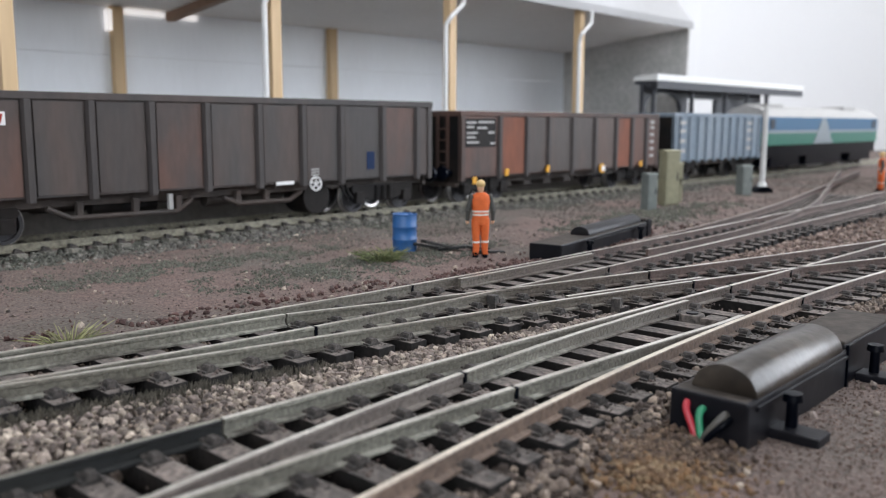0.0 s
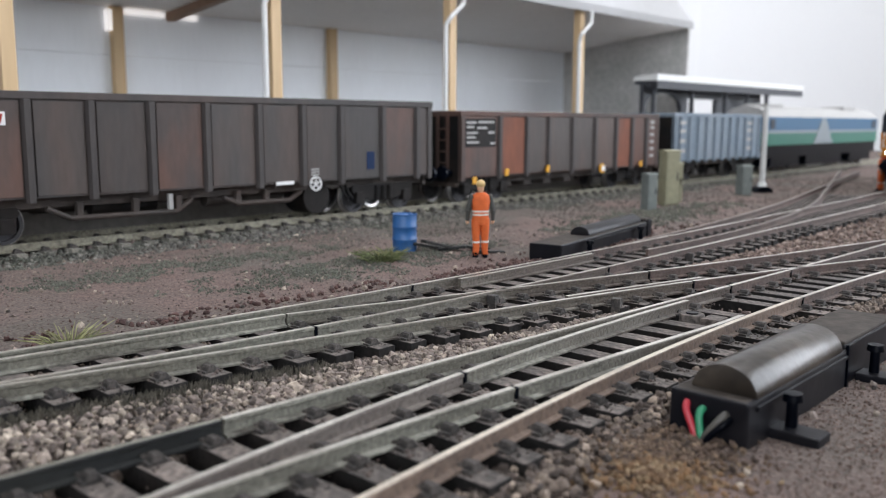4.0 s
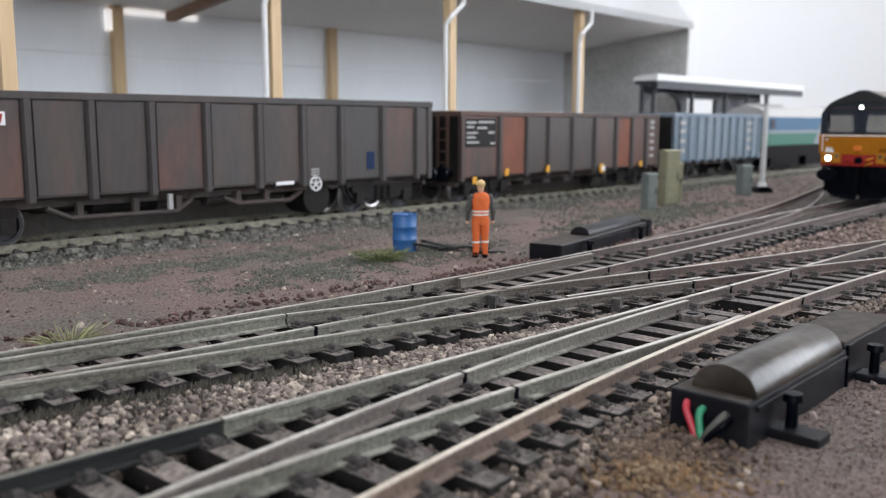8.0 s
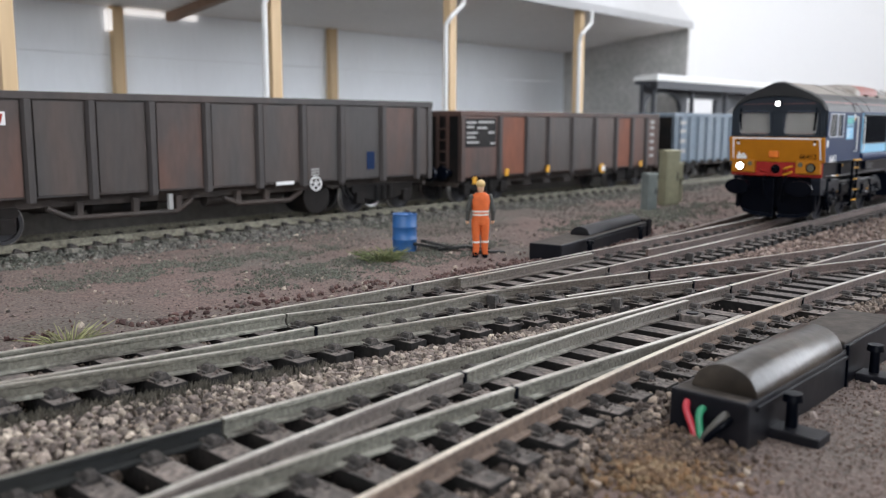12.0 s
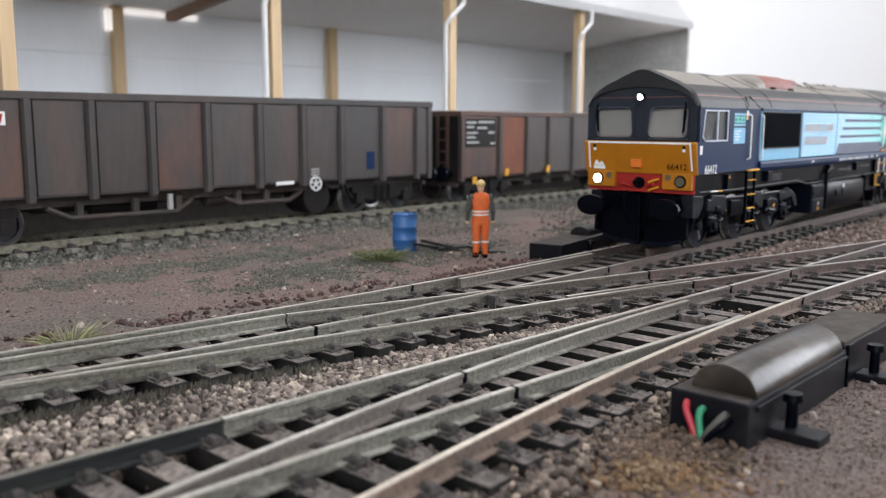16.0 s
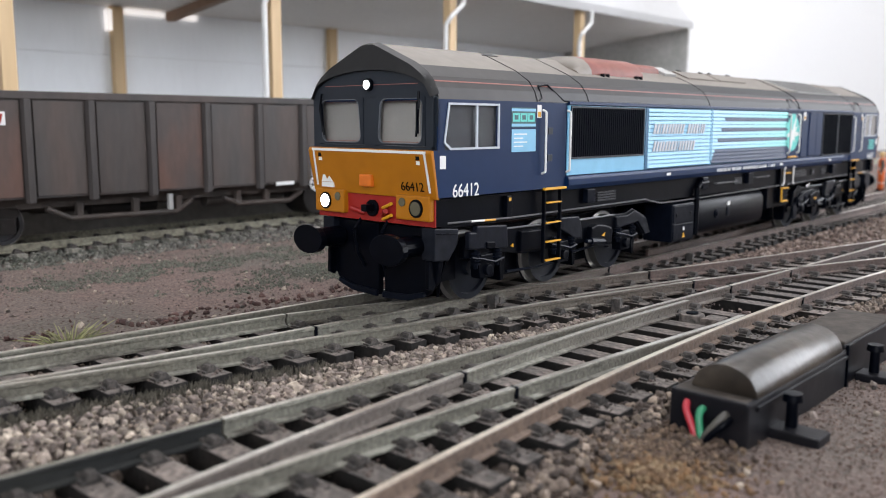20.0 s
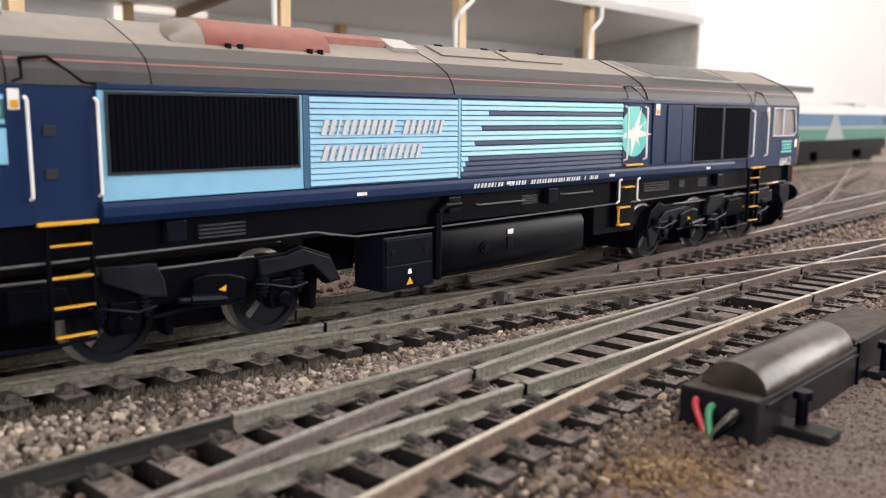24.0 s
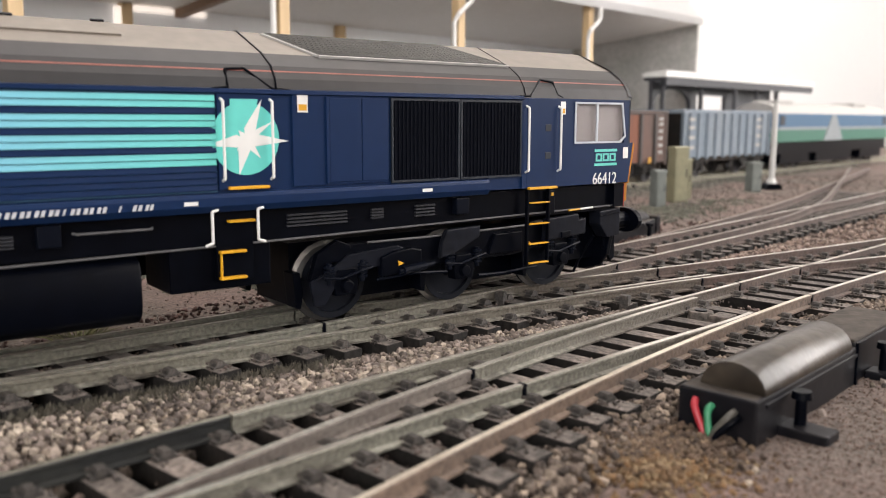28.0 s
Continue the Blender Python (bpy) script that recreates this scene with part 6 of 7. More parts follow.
def make_canopy():
    c = thing("platform_canopy", "dark platform canopy with a white roof and an arched wall", "canopy", YARD)
    part("roof", Shape().prism(((54, 65.5), (73, 65.5), (73, 68.5), (54, 70.0)), "x", 306, 574), WHITE, c, bevel=0.3)
    part("valance", Shape().box(307, 573, 54.6, 56, 60.0, 65.4), STATION_DARK, c)
    part("ceiling_board", Shape().box(307, 573, 56.2, 72.5, 63.0, 65.4), STATION_DARK, c)
    arch = [(338 - 26 * math.cos(t), 47 + 11 * math.sin(t)) for t in [math.pi * i / 12 for i in range(13)]]
    part("arched_wall", Shape().prism([(308, 63), (308, 9), (312, 9)] + arch + [(365, 9), (374, 9), (374, 54.5), (422, 54.5), (422, 9), (508, 9), (508, 63)], "y", 66, 69), STATION_DARK, c)
    for x in (312, 369, 426, 466, 506):
        part("column", Shape().rod((x, 60, 9), (x, 60, 63), 2.0, 1.7, n=12), STATION_DARK, c, smooth=40)
        for d in (1, -1):
            pts = [(x, 60, 52)] + [(x + d * 9 * (1 - math.cos(t)), 60, 52 + 10 * math.sin(t)) for t in (0.4, 0.8, 1.2, 1.5708)]
            part("arched_bracket", Shape().pipe(pts, 1.1, n=8), STATION_DARK, c)
    part("platform", Shape().box(289, 640, 50, 73.5, -4.4, 9), PALE_GREY, c, bevel=0.4)


make_canopy()


EMBLEM_GREY = surface("blue_grey_emblem", (0.20, 0.23, 0.245), 0.6, vary=0.1)


def far_loco():
    L = thing("parked_locomotive", "parked diesel locomotive in blue, white and green with grey roof", "locomotive", YARD)
    x0, x1, D = 370, 614, 34.8
    part("underframe", Shape().box(x0 + 1, x1 - 1, 1.0, D - 1, 11, 19.8), BLACK, L)
    part("green_band", Shape().box(x0, x1, 0, D, 19.8, 29), LOCO_GREEN, L, "green lower side", bevel=0.3)
    part("blue_band", Shape().box(x0, x1, 0, D, 29.1, 40.5), LOCO_BLUE, L, "blue upper side", bevel=0.3)
    part("pale_band", Shape().box(x0, x1, -0.25, 0, 28.6, 30.8), EMBLEM_GREY, L, "thin pale stripe")
    part("white_emblem", Shape().prism(((458, 20.0), (500, 20.0), (482, 40.0), (474, 40.0)), "y", -0.5, 0), EMBLEM_GREY, L, "pale triangular emblem")
    prof = [(0, 40.5), (2.0, 43.0), (8, 47.0), (17.4, 49.0), (26.8, 47.0), (32.8, 43), (D, 40.5)]
    part("roof", Shape().prism(prof, "x", x0 + 1, x1 - 1), PALE_GREY, L, "grey roof", smooth=50)
    for x in (400, 560):
        part("roof_hatch", Shape().box(x - 14, x + 14, 8, 27, 46.5, 50.2), PALE_GREY, L, bevel=0.5)
    for x in (376, 602):
        part("cab_window", Shape().box(x - 3, x + 5, -0.4, 0, 32, 39), NAVY_DARK, L)
    for x in (408, 576):
        b = part("bogie", Shape().prism(((-28, 4), (28, 4), (26, 12), (-26, 12)), "y", 1.6, 33), BLACK, L, at=at_mm(x, 0, 0))
        for dx in (-18, 0, 18):
            wheelset(b, dx, 17.4, 6.4)
    part("fuel_tank", Shape().box(450, 530, 2.0, 32, 3.5, 12), BLACK, L, bevel=0.8)
    for x, d in ((x0, -1), (x1, 1)):
        part("buffer", Shape().rod((x, 6, 13), (x + d * 6, 6, 13), 2.6, n=12), BLACK, L)
        part("buffer", Shape().rod((x, 28.8, 13), (x + d * 6, 28.8, 13), 2.6, n=12), BLACK, L)


far_loco()


# ---- small fittings on the wagons ----
RUST_ORANGE = surface("orange_rust_panel", (0.165, 0.050, 0.022), 0.7, vary=0.2, blotch=60, second=(0.085, 0.044, 0.034), mixed=0.7, stretch=(1, 1, 0.3))
FADED_PANEL = surface("faded_brown_panel", (0.050, 0.037, 0.033), 0.6, vary=0.15, grain=600, blotch=45, second=(0.115, 0.050, 0.032), mixed=0.8, piece=0.16, bump=0.15, stretch=(1, 1, 0.3))
BROWN_PANEL = surface("greyed_brown_panel", (0.054, 0.043, 0.038), 0.6, vary=0.15, grain=600, blotch=55, second=(0.088, 0.050, 0.037), mixed=0.6, piece=0.16, bump=0.15, stretch=(1, 1, 0.22))
GREY_PANEL = surface("grey_brown_panel", (0.043, 0.038, 0.036), 0.6, vary=0.15, grain=600, blotch=55, second=(0.072, 0.046, 0.036), mixed=0.6, piece=0.14, bump=0.15, stretch=(1, 1, 0.22))


def side_panels(w, edges, z0, z1, mats, default):
    for i, (a, b) in enumerate(zip(edges, edges[1:])):
        part("side_panel", Shape().box(a + 1.9, b - 1.9, -0.35, 0.02, z0, z1), mats.get(i, default), w, bevel=0.15)


side_panels(W1, [-176, -161, -143.2, -124.7, -105.3, -85.5, -64.8, -45.7, -27.5, -5.9, 13.3, 22], 14.4, 41.6, {1: FADED_PANEL, 4: FADED_PANEL, 9: FADED_PANEL}, GREY_PANEL)
side_panels(W2, [40.8, 67.5, 88, 105.5, 126, 146.5, 167, 183.5, 199, 212.7], 12.0, 38.4, {1: RUST_ORANGE, 6: RUST_ORANGE, 2: BROWN_PANEL, 3: BROWN_PANEL, 4: BROWN_PANEL, 5: BROWN_PANEL}, FADED_PANEL)


def wagon_fittings():
    # handwheel, levers and tags of the maroon wagon
    n = 24
    s = Shape()
    for i in range(n):
        a, b = 6.2832 * i / n, 6.2832 * (i + 1) / n
        s.rod((-40.6 + 2.5 * math.cos(a), -1.0, 13.2 + 2.5 * math.sin(a)), (-40.6 + 2.5 * math.cos(b), -1.0, 13.2 + 2.5 * math.sin(b)), 0.32, n=6, caps=False)
    for k in range(5):
        a = 6.2832 * k / 5 + 0.3
        s.rod((-40.6, -1.0, 13.2), (-40.6 + 2.4 * math.cos(a), -1.0, 13.2 + 2.4 * math.sin(a)), 0.26, n=6)
    part("handwheel", s, WHITE, W1, "white brake handwheel")
    for z in (16.2, 17.2, 18.2):
        part("stencil_bar", Shape().box(-42.2, -38.6, -0.6, -0.36, z, z + 0.5), PALE_GREY, W1)
    part("lever_plate", Shape().box(-58.2, -50.5, -0.9, -0.4, 13.4, 14.6), WHITE, W1, "white painted lever plate")
    part("blue_stencil", Shape().box(-14.6, -10.6, -0.5, -0.36, 17.5, 24.5), NAVY, W1, "faded blue stencilled panel")
    part("label_holder", Shape().box(-153.6, -149.0, -0.6, -0.36, 34.8, 38.6), WHITE, W1, "white label with red mark")
    part("label_mark", Shape().prism(((-153, 35.2), (-150.4, 35.2), (-149.6, 38.0), (-151, 38)), "y", -0.75, -0.6), RED, W1)
    # trussing and brake gear below the floor
    for off in (3.0, 31.5):
        part("truss", Shape().pipe([(-138, off, 10.4), (-131, off, 7.0), (-96, off, 6.6), (-90, off, 10.2)], 0.9, n=8), WAGON_FRAME, W1)
        part("truss", Shape().pipe([(-78, off, 10.0), (-72, off, 7.6), (-50, off, 7.4), (-44.5, off, 10.4)], 0.9, n=8), WAGON_FRAME, W1)
    for x in (-128, -110, -95, -72, -60):
        part("truss_post", Shape().box(x - 1, x + 1, 2.4, 4.2, 6.8, 12.0), WAGON_FRAME, W1, bevel=0.2)
    part("silver_bracket", Shape().box(-99.2, -97.6, 1.6, 3.0, 7.4, 12.6), PALE_GREY, W1, "silver dusted bracket", bevel=0.3)
    part("air_tank", Shape().rod((-122, 10, 9.4), (-100, 10, 9.4), 2.6, n=14), WAGON_BLACK, W1, smooth=40)
    part("brake_cylinder", Shape().rod((-82, 9, 9.2), (-70, 9, 9.2), 2.4, n=14), WAGON_FRAME, W1, smooth=40)
    part("centre_sill", Shape().box(-170, 18, 14, 20, 8.6, 12.4), WAGON_FRAME, W1)
    part("brake_reservoir", Shape().rod((-36, 4.5, 7.4), (-36, 17, 7.4), 6.4, n=24), WAGON_BLACK, W1, "black brake reservoir", bevel=0.4)
    for x in (-24.5, -22):
        part("brake_hose", Shape().pipe([(x, 4, 11.5), (x + 1, 3.4, 8.5), (x + 3, 3.2, 6.2)], 0.45, n=7), WAGON_BLACK, W1)
    # data panel and tags of the brown wagon
    part("data_panel", Shape().box(43.4, 64.4, -0.7, -0.36, 25.0, 37.6), WAGON_BLACK, W2, "black data panel with white stencilling")
    rng = random.Random(4)
    for x0, x1, z in ((44.2, 50.5, 36.0), (52, 63, 36.2), (44.2, 49, 34.0), (51, 58, 33.6), (44.2, 51.5, 31.4), (44.2, 50, 29.4), (44.2, 52.5, 27.2), (60.6, 63.6, 26.6), (59, 63.4, 31.5)):
        part("stencil_bar", Shape().box(x0, x1, -0.85, -0.7, z - 0.55, z + 0.35), PALE_GREY, W2)
    for x, z in ((48.6, 10.2), (71.5, 13.0), (103.5, 13.4), (192, 13.0)):
        part("yellow_tag", Shape().prism(((x - 1.3, z - 1.6), (x + 1.1, z - 1.6), (x + 1.5, z + 1.6), (x - 0.9, z + 1.6)), "y", -1.9, -1.5), YELLOW_TRIM, W2, "yellow tag")
    part("yellow_tag", Shape().rod((152, -1.6, 11.8), (152, -2.1, 11.8), 2.5, n=16), YELLOW_TRIM, W2, "round yellow and white tag")
    part("white_mark", Shape().box(151.2, 154.4, -2.4, -2.1, 10.6, 13.2), WHITE, W2)
    for z in (16.5, 20.5, 24.5, 28.5, 32.5, 35.5):
        part("stencil_bar", Shape().box(203.5, 207.5, -0.7, -0.36, z, z + 1.6), PALE_GREY, W2)
    for x in (80, 96, 112, 130):
        part("hanging_gear", Shape().box(x - 3, x + 3, 5, 20, 5.5, 9.5), WAGON_FRAME, W2, bevel=0.3)
    part("end_ladder", Shape().box(38.8, 40.2, 6, 7, 14, 39).box(38.8, 40.2, 12, 13, 14, 39), WAGON_RUST, W2)
    for z in (18, 23, 28, 33):
        part("rung", Shape().rod((39.5, 6.5, z), (39.5, 12.5, z), 0.4, n=8), WAGON_RUST, W2)
    for x0, x1 in ((237, 244), (331, 338)):
        for z in (18, 24, 30, 35):
            part("pale_stencil", Shape().box(x0, x1, -1.75, -1.55, z, z + 2.2), PALE_GREY, W3)


wagon_fittings()


# ---- scatter: grit, stones, grass and scrap ----
def yard_place(s0, s1, o0, o1, z0, z1):
    def place(rng):
        s, o = rng.uniform(s0, s1), rng.uniform(o0, o1)
        p = YARD @ Vector((s * MM, o * MM, 0)) / MM
        k = (o - o0) / (o1 - o0)
        return (p.x, p.y, z0 + (z1 - z0) * k + rng.uniform(-0.4, 0.4))
    return place


BANK_STONE = surface("mossy_bank_stone", (0.092, 0.088, 0.078), 0.9, vary=0.25, grain=1200, blotch=22, second=(0.062, 0.068, 0.050), mixed=0.85, island=0.45, bump=0.5, third=(0.155, 0.145, 0.128))
stones("bank_stones", "grey-green stones along the bank below the siding", BANK_STONE, 12000, yard_place(-230, 330, -14, 7, -4.7, -3.3), 0.6)
stones("siding_ballast", "grey-brown ballast between the siding rails", DARK_STONE, 1800, yard_place(-230, 330, 5, 32, -3.6, -3.2), 0.9)


def flat_place(x0, x1, y0, y1, lift=0.1):
    def place(rng):
        x, y = rng.uniform(x0, x1), rng.uniform(y0, y1)
        w = x * 0.7513 - y * 0.66
        u = x * 0.66 + y * 0.7513
        if u < 330 and MAIN_FAR(u) - 3 < w < FRONT_NEAR(u) + 2:
            return None
        return (x, y, lump(x, y) + lift)
    return place


GRIT = surface("fine_reddish_grit", (0.118, 0.083, 0.072), 0.95, vary=0.25, grain=1500, blotch=30, second=(0.090, 0.073, 0.062), mixed=0.8, island=0.28, bump=0.4)
stones("grit", "fine reddish grit over the soil", GRIT, 15000, flat_place(-130, 60, 60, 330, 0.0), 0.25)
FAR_GRIT = surface("dark_brown_grit", (0.082, 0.067, 0.056), 0.95, vary=0.3, grain=1500, blotch=25, second=(0.066, 0.064, 0.052), mixed=0.8, island=0.3, bump=0.4, third=(0.115, 0.095, 0.08))
stones("grit_far", "dark brown grit over the far soil", FAR_GRIT, 16000, flat_place(40, 420, 290, 640, 0.0), 0.6)
stones("pale_chips", "pale stone chips lying on the soil", STONE, 1100, flat_place(-120, 120, 80, 330, 0.2), 0.55)
stones("near_ballast", "brown-stained ballast round the sleeper ends", DIRTY_STONE, 5200, between(lambda u: FRONT_NEAR(u) + 1.6, lambda u: FRONT_NEAR(u) + 15 - 0.03 * u, 30, 300, -4.3, 0.9), 0.62)
stones("crib_fill", "grey-brown debris filling the far track", DIRTY_STONE, 5200, between(lambda u: MAIN_FAR(u) + 1.4, lambda u: MAIN_NEAR(u) - 1.2, -60, 94, -3.9, 0.5), 0.42)
stones("crib_stones", "scattered ballast between the sleepers", DARK_STONE, 3000, between(lambda u: MAIN_FAR(u) + 2, lambda u: CROSS_NEAR(u) - 2, -40, 190, -4.7, 0.5), 0.55)
stones("crib_stones", "scattered ballast between the front sleepers", DARK_STONE, 3000, between(lambda u: FRONT_FAR(u) + 1.5, lambda u: FRONT_NEAR(u) - 1.5, 20, 330, -4.6, 0.5), 0.5)


def along_rails(rng):
    """A spot on top of a sleeper, mostly close to a rail."""
    k = rng.integers(10)
    w = (MAIN_FAR, MAIN_NEAR, CROSS_NEAR, CROSS_NEAR, FRONT_FAR, FRONT_NEAR, FRONT_NEAR, BLADE_FAR, BLADE_NEAR, CROSS_FAR)[k]
    i = rng.integers(1, 13) if w in (BLADE_FAR, BLADE_NEAR) else rng.integers(-5, 42)
    if w is CROSS_FAR:
        i = rng.integers(15, 42)
    u = (3.9 + i * 7.4 if 4 <= k <= 8 and i < 23 else 1.8 + i * 7.1 + (2 if k > 1 and i > 24 else 0)) + rng.uniform(-1.9, 1.9)
    off = 1.2 + abs(rng.normal()) * 1.6
    p = spot(u, w(u) + rng.choice((-1, 1)) * min(off, 4.6))
    return (p.x, p.y, -2.42 + rng.uniform(-0.2, 0.1))


GRIME = surface("grey_brown_grime", (0.055, 0.046, 0.042), 0.95, vary=0.3, grain=1500, blotch=80, second=(0.085, 0.064, 0.055), mixed=0.8, island=0.5, bump=0.4)
stones("grime_lumps", "clotted grey-brown grime along the rails", GRIME, 9500, along_rails, 0.33)
OCHRE = surface("ochre_stained_ballast", (0.145, 0.080, 0.036), 0.9, vary=0.25, grain=1500, blotch=90, second=(0.085, 0.056, 0.036), mixed=0.8, island=0.35, bump=0.5, third=(0.18, 0.125, 0.072))


def stain_place(rng):
    a, r = rng.random() * 6.283, abs(rng.normal()) * 0.55
    x, y = 24.8 + 9.0 * r * math.cos(a), 94.5 + 7.5 * r * math.sin(a)
    return (x, y, -4.2 + 0.9 * math.exp(-r * r * 1.5) * rng.random())


stones("stained_ballast", "rusty ochre ballast in front of the point motor", OCHRE, 1500, stain_place, 0.42)


# dark rusty earth, spread wider to stand for shade at the motor's foot
def earth_place(rng):
    a, r = rng.random() * 6.283, abs(rng.normal()) * 0.6
    return (25.5 + 9.0 * r * math.cos(a), 101.5 + 8.0 * r * math.sin(a), -4.2 + 0.7 * rng.random())


CRUMB = surface("brown_earth_crumb", (0.092, 0.057, 0.044), 0.95, vary=0.3, grain=1500, blotch=40, second=(0.062, 0.041, 0.034), mixed=0.8, island=0.35, bump=0.5, third=(0.14, 0.10, 0.085))
stones("earth_crumbs", "reddish brown earth crumbs beside the point motor", CRUMB, 15000, flat_place(22, 110, 78, 150, 0.0), 0.2)
EARTH = surface("rusty_earth_with_shade", (0.075, 0.048, 0.033), 0.95, vary=0.3, grain=1500, blotch=90, second=(0.045, 0.032, 0.026), mixed=0.8, island=0.4, bump=0.5, third=(0.13, 0.09, 0.06))
stones("rusty_earth", "dark rusty earth by the sleeper ends, also standing for the motor's shade", EARTH, 2600, earth_place, 0.45)


def clod_place(rng):
    u = rng.uniform(-40, 330)
    d = abs(rng.normal()) * 7.5 + 8.0
    if noise.noise(Vector((u * 0.06, d * 0.15, 1.0))) < rng.uniform(-0.25, 0.35):
        return None
    p = spot(u, MAIN_FAR(u) - d)
    return (p.x, p.y, lump(p.x, p.y) + 0.25 if d > 19 else -3.9 + rng.uniform(-0.3, 0.3))


stones("red_clods", "dark red clods of earth beside the far rail", CLOD, 7000, clod_place, 0.66)
stones("rail_side_stones", "pale stones among the clods beside the far rail", STONE, 900, clod_place, 0.8)


def tuft(m, count, reach, tall, mat, label):
    rng = random.Random(int(count * 7 + tall * 10))
    s = Shape()
    for _ in range(count):
        a, r = rng.uniform(0, 6.2832), rng.uniform(0, reach * 0.4)
        b = Vector((r * math.cos(a), r * math.sin(a), -0.3))
        lean = rng.uniform(0.2, 1.0) * reach
        tip = b + Vector((math.cos(a) * lean, math.sin(a) * lean, tall * rng.uniform(0.45, 1.0)))
        mid = b.lerp(tip, 0.5) + Vector((0, 0, tall * 0.18))
        s.rod(b, mid, 0.16, 0.12, n=4, caps=False)
        s.rod(mid, tip, 0.12, 0.03, n=4, caps=False)
    ob = part("grass_tuft", s, mat)
    ob.matrix_world = m
    return tagged(ob, label, "grass", "grass tufts")


tuft(at_mm(-67, 149.5, GROUND), 46, 8.5, 4.2, STRAW, "sparse yellow-green grass tuft on the soil")
tuft(at_mm(-18.5, 247, GROUND), 160, 8.0, 4.0, MOSS, "low dark green and straw grass tuft")
tuft(at_mm(-16, 250, GROUND), 60, 6.0, 4.5, STRAW, "low dark green and straw grass tuft")


def turf(name, label, count, place, mat, tall=1.0):
    rng = np.random.default_rng(count)
    s = Shape()
    for _ in range(count):
        c = place(rng)
        if c is None:
            continue
        for k in range(4):
            a = rng.random() * 6.283
            q = rng.uniform(0.2, 0.7)
            s.add([(c[0] - 0.12, c[1], c[2] - 0.2), (c[0] + 0.12, c[1], c[2] - 0.2), (c[0] + q * math.cos(a), c[1] + q * math.sin(a), c[2] + tall * rng.uniform(0.4, 1.0))], [(0, 1, 2)])
    ob = part(name, s, mat)
    return tagged(ob, label, "grass", kind="stuff")


def patch(cx, cy, rx, ry, turn=48):
    c, sn = math.cos(radians(turn)), math.sin(radians(turn))

    def place(rng):
        a, r = rng.random() * 6.283, math.sqrt(rng.random())
        p, q = r * rx * math.cos(a), r * ry * math.sin(a)
        x, y = cx + p * c - q * sn, cy + p * sn + q * c
        if noise.noise(Vector((x * 0.12, y * 0.12, 3.0))) * 1.6 + rng.uniform(-0.6, 0.6) < r * r * 0.9 - 0.25:
            return None
        return (x, y, lump(x, y) + 0.1)
    return place


TURF = surface("grey_green_turf", (0.15, 0.152, 0.12), 0.95, vary=0.25, island=0.4)
MOSSY = surface("grey_green_moss", (0.092, 0.096, 0.076), 0.95, vary=0.35, grain=1500, blotch=25, second=(0.068, 0.070, 0.056), mixed=0.8, island=0.4, bump=0.5)
stones("moss", "grey-green moss clumps on the soil", MOSSY, 11000, patch(-22, 243, 66, 17), 0.34)
stones("moss", "grey-green moss clumps below the bank", MOSSY, 9000, patch(-72, 236, 62, 13), 0.34)
stones("moss", "grey-green moss by the cabinets", MOSSY, 9000, patch(92, 372, 90, 20), 0.45)
stones("moss", "sparse moss crumbs over the soil", MOSSY, 9000, yard_place(-200, 120, -46, -8, -4.3, -4.2), 0.24)
turf("turf", "thin grey-green turf on the soil", 700, patch(-28, 238, 55, 12), TURF)
turf("turf", "thin grey-green turf by the cabinets", 900, patch(96, 380, 90, 20), TURF, 1.6)
turf("turf", "thin grey-green turf beside the near motor", 900, patch(104, 160, 30, 9, 45), TURF, 1.2)


turf("fuzz", "grey-brown fibres clinging to the ballast", 2200, between(lambda u: CROSS_NEAR(u) + 3, lambda u: CROSS_NEAR(u) + 11, -40, 90, -4.3, 0.7), surface("grey_brown_fibre", (0.10, 0.09, 0.072), 0.95, vary=0.25, island=0.5), 1.3)
tuft(at_mm(-66, 150.5, GROUND), 150, 5.5, 1.9, MOSS, "low green moss under the straw blades")


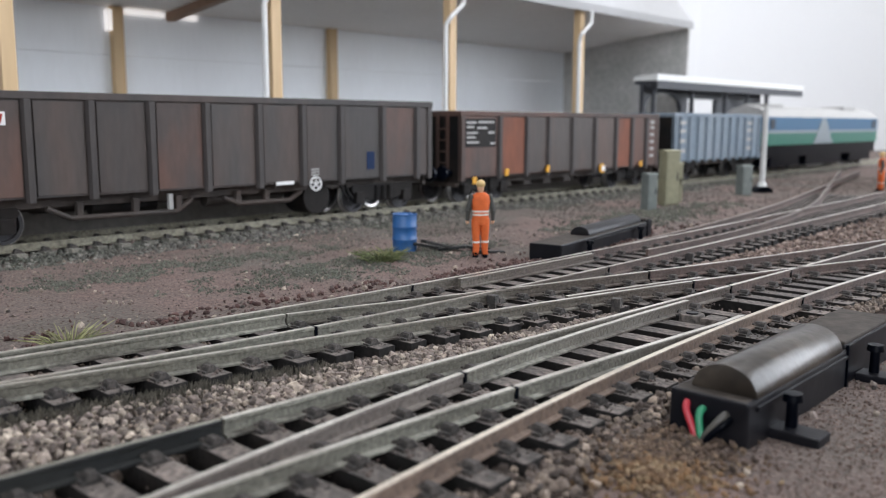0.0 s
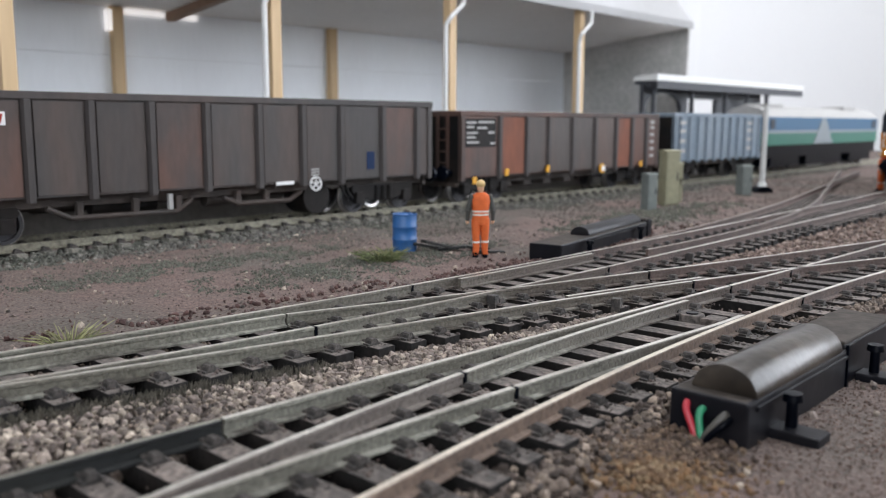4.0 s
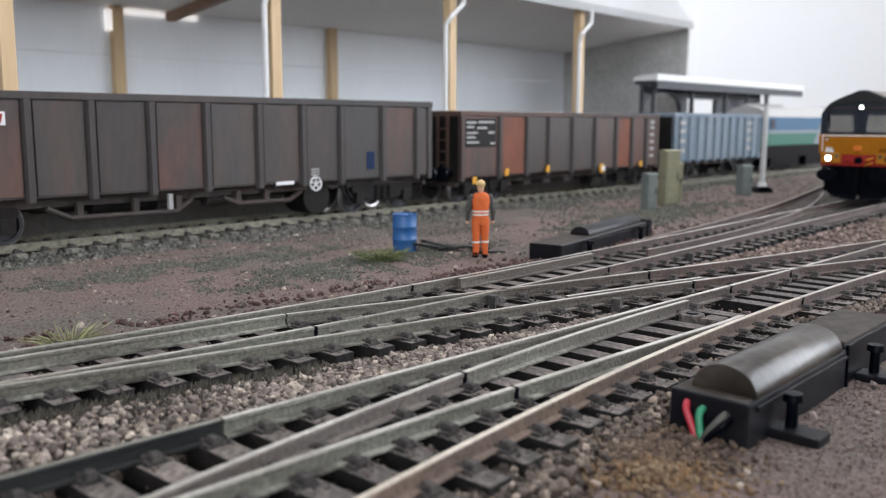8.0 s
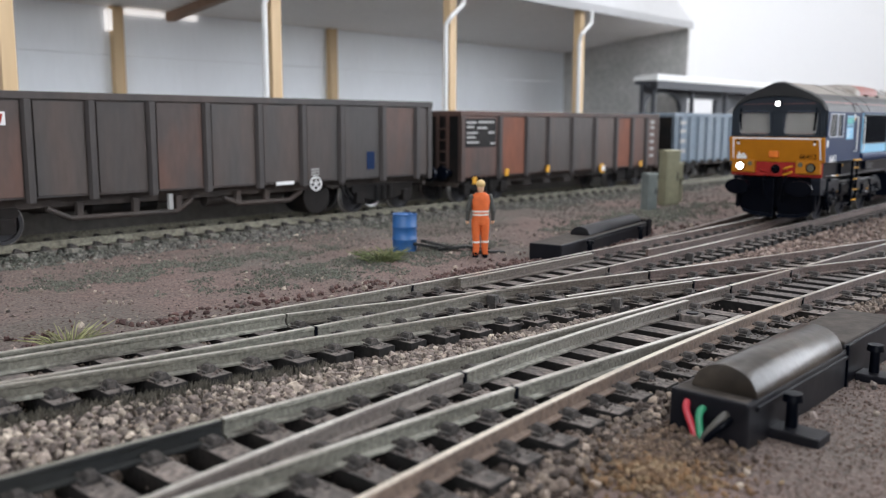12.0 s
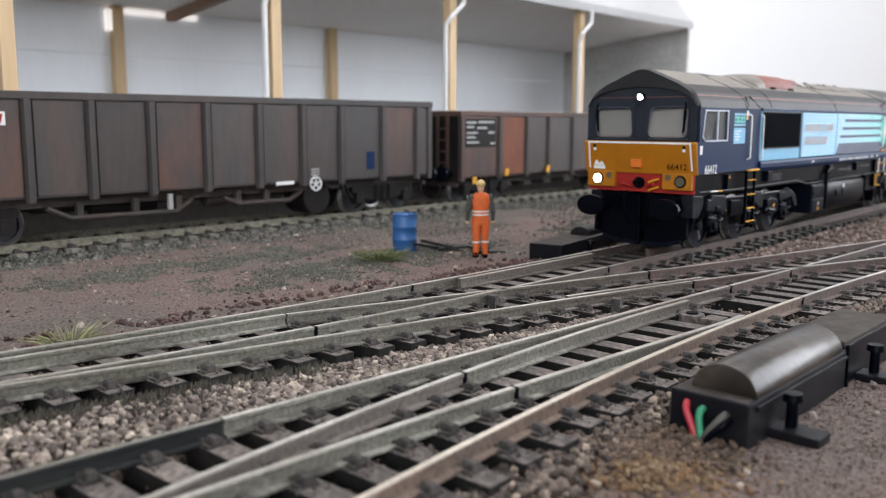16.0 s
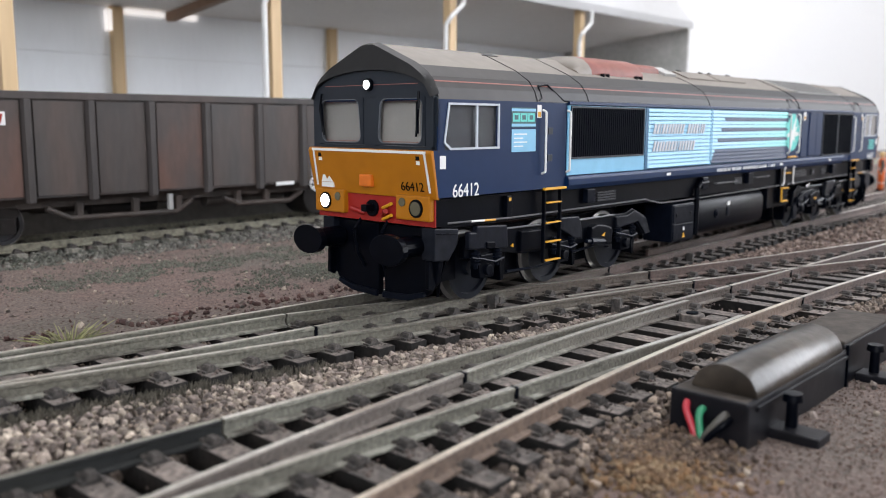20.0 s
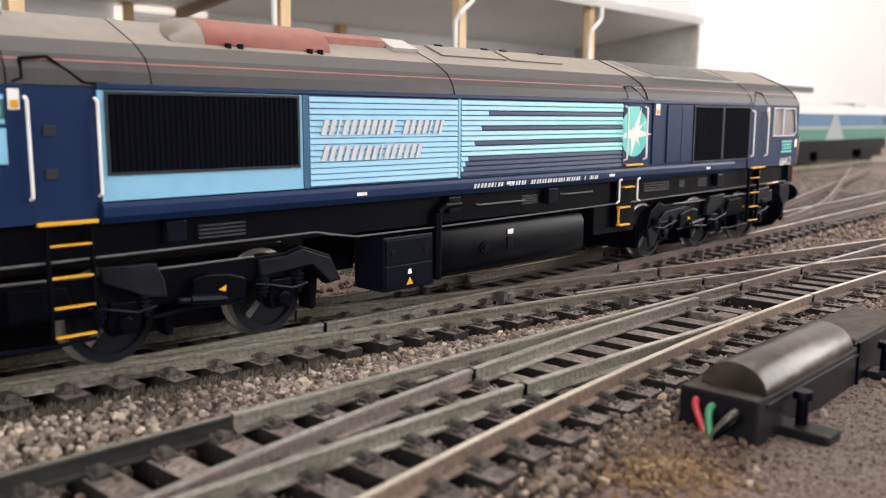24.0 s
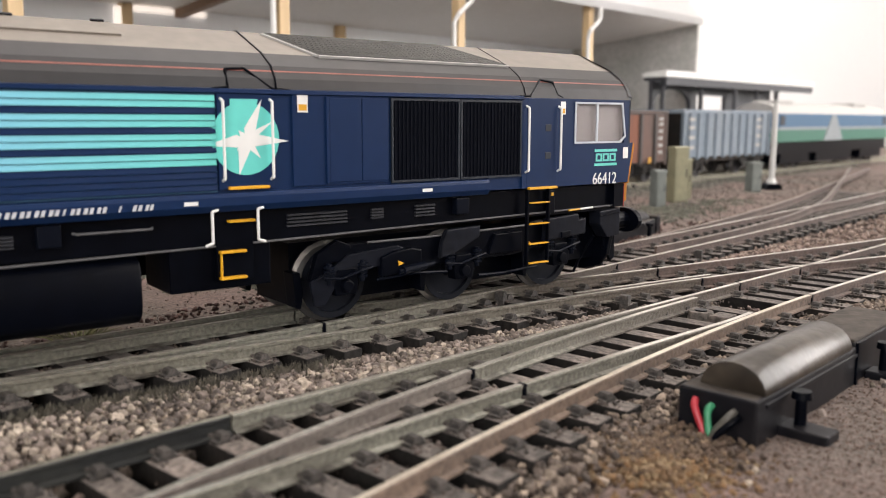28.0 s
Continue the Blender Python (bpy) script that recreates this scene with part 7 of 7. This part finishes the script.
def scrap():
    t = thing("scrap_pile", "dark scrap sleepers and plates lying on the soil", "scrap", at_mm(3.0, 262, GROUND))
    for x, y, l, a, tilt in ((-8, 5, 10, 20, 12), (-4, 1, 14, 40, 15), (0, 4, 9, -12, -8), (11, -1, 10, 8, 3), (8, 4, 8, 18, 9)):
        part("plate", Shape().box(-l / 2, l / 2, -1.2, 1.2, 0, 0.9), DUSTY_BLACK, t, bevel=0.15, at=at_mm(x, y, 0.2 + l * 0.12 * abs(tilt) / 12, a, 0, tilt))


scrap()


def rail_odds():
    # turnout tie bar, joint lugs and a square stub between the rails
    d = thing("tie_bar", "dark plastic turnout tie bar with a round boss", "tie bar", at_mm(*spot(158, -72.0, -2.0), TURN + 90))
    part("bar", Shape().box(-8, 9, -1.2, 1.2, -1.2, 0.0), SLEEPER_SIDE, d, bevel=0.2)
    part("boss", Shape().rod((0.4, 0.6, -1.2), (0.4, 0.6, 0.7), 2.6, 2.4, n=18), SLEEPER, d, bevel=0.2)
    part("pivot", Shape().rod((0.4, 0.6, 0.5), (0.4, 0.6, 0.95), 1.2, n=12), BLACK, d)
    part("spring_cover", Shape().box(-5.5, -1.8, -3.0, 1.6, -1.4, 0.3), SLEEPER, d, bevel=0.3)
    for u, w in ((156.8, -89.0), (226.4, -105.6), (141.8, -110.3)):
        st = thing("wooden_stub", "dark square stub between the rails", "stub", at_mm(*spot(u, w, -2.6), TURN + 12))
        part("stub", Shape().prism(((-1.1, -1), (1.1, -1), (0.9, 2.2), (-0.9, 2.2)), "y", -1, 1), CHAIR, st, bevel=0.2)


rail_odds()


# ---- what moves ----
def motions():
    back = 25.0
    rows = [(t, at_mm(167.1 + (14.5 - t) * back * 0.664, 366.3 + (14.5 - t) * back * 0.7477, 0, 228.38)) for t in (0.0, 5.0, 9.0, 12.0)]
    rows += [(row[0], loco_pose(row)) for row in LOCO_ROWS]
    walk(LOCO, rows)
    # the wheels roll without slipping: 25.2 mm of way a second on 6.7 mm of radius
    spin = math.degrees(25.2 / 6.7)
    for axle, along in LOCO_WHEELS:
        walk(axle, [(i * 0.28, at_mm(along, 0, 6.7, 0, 0, (i * 0.28 * spin) % 360)) for i in range(101)])


motions()
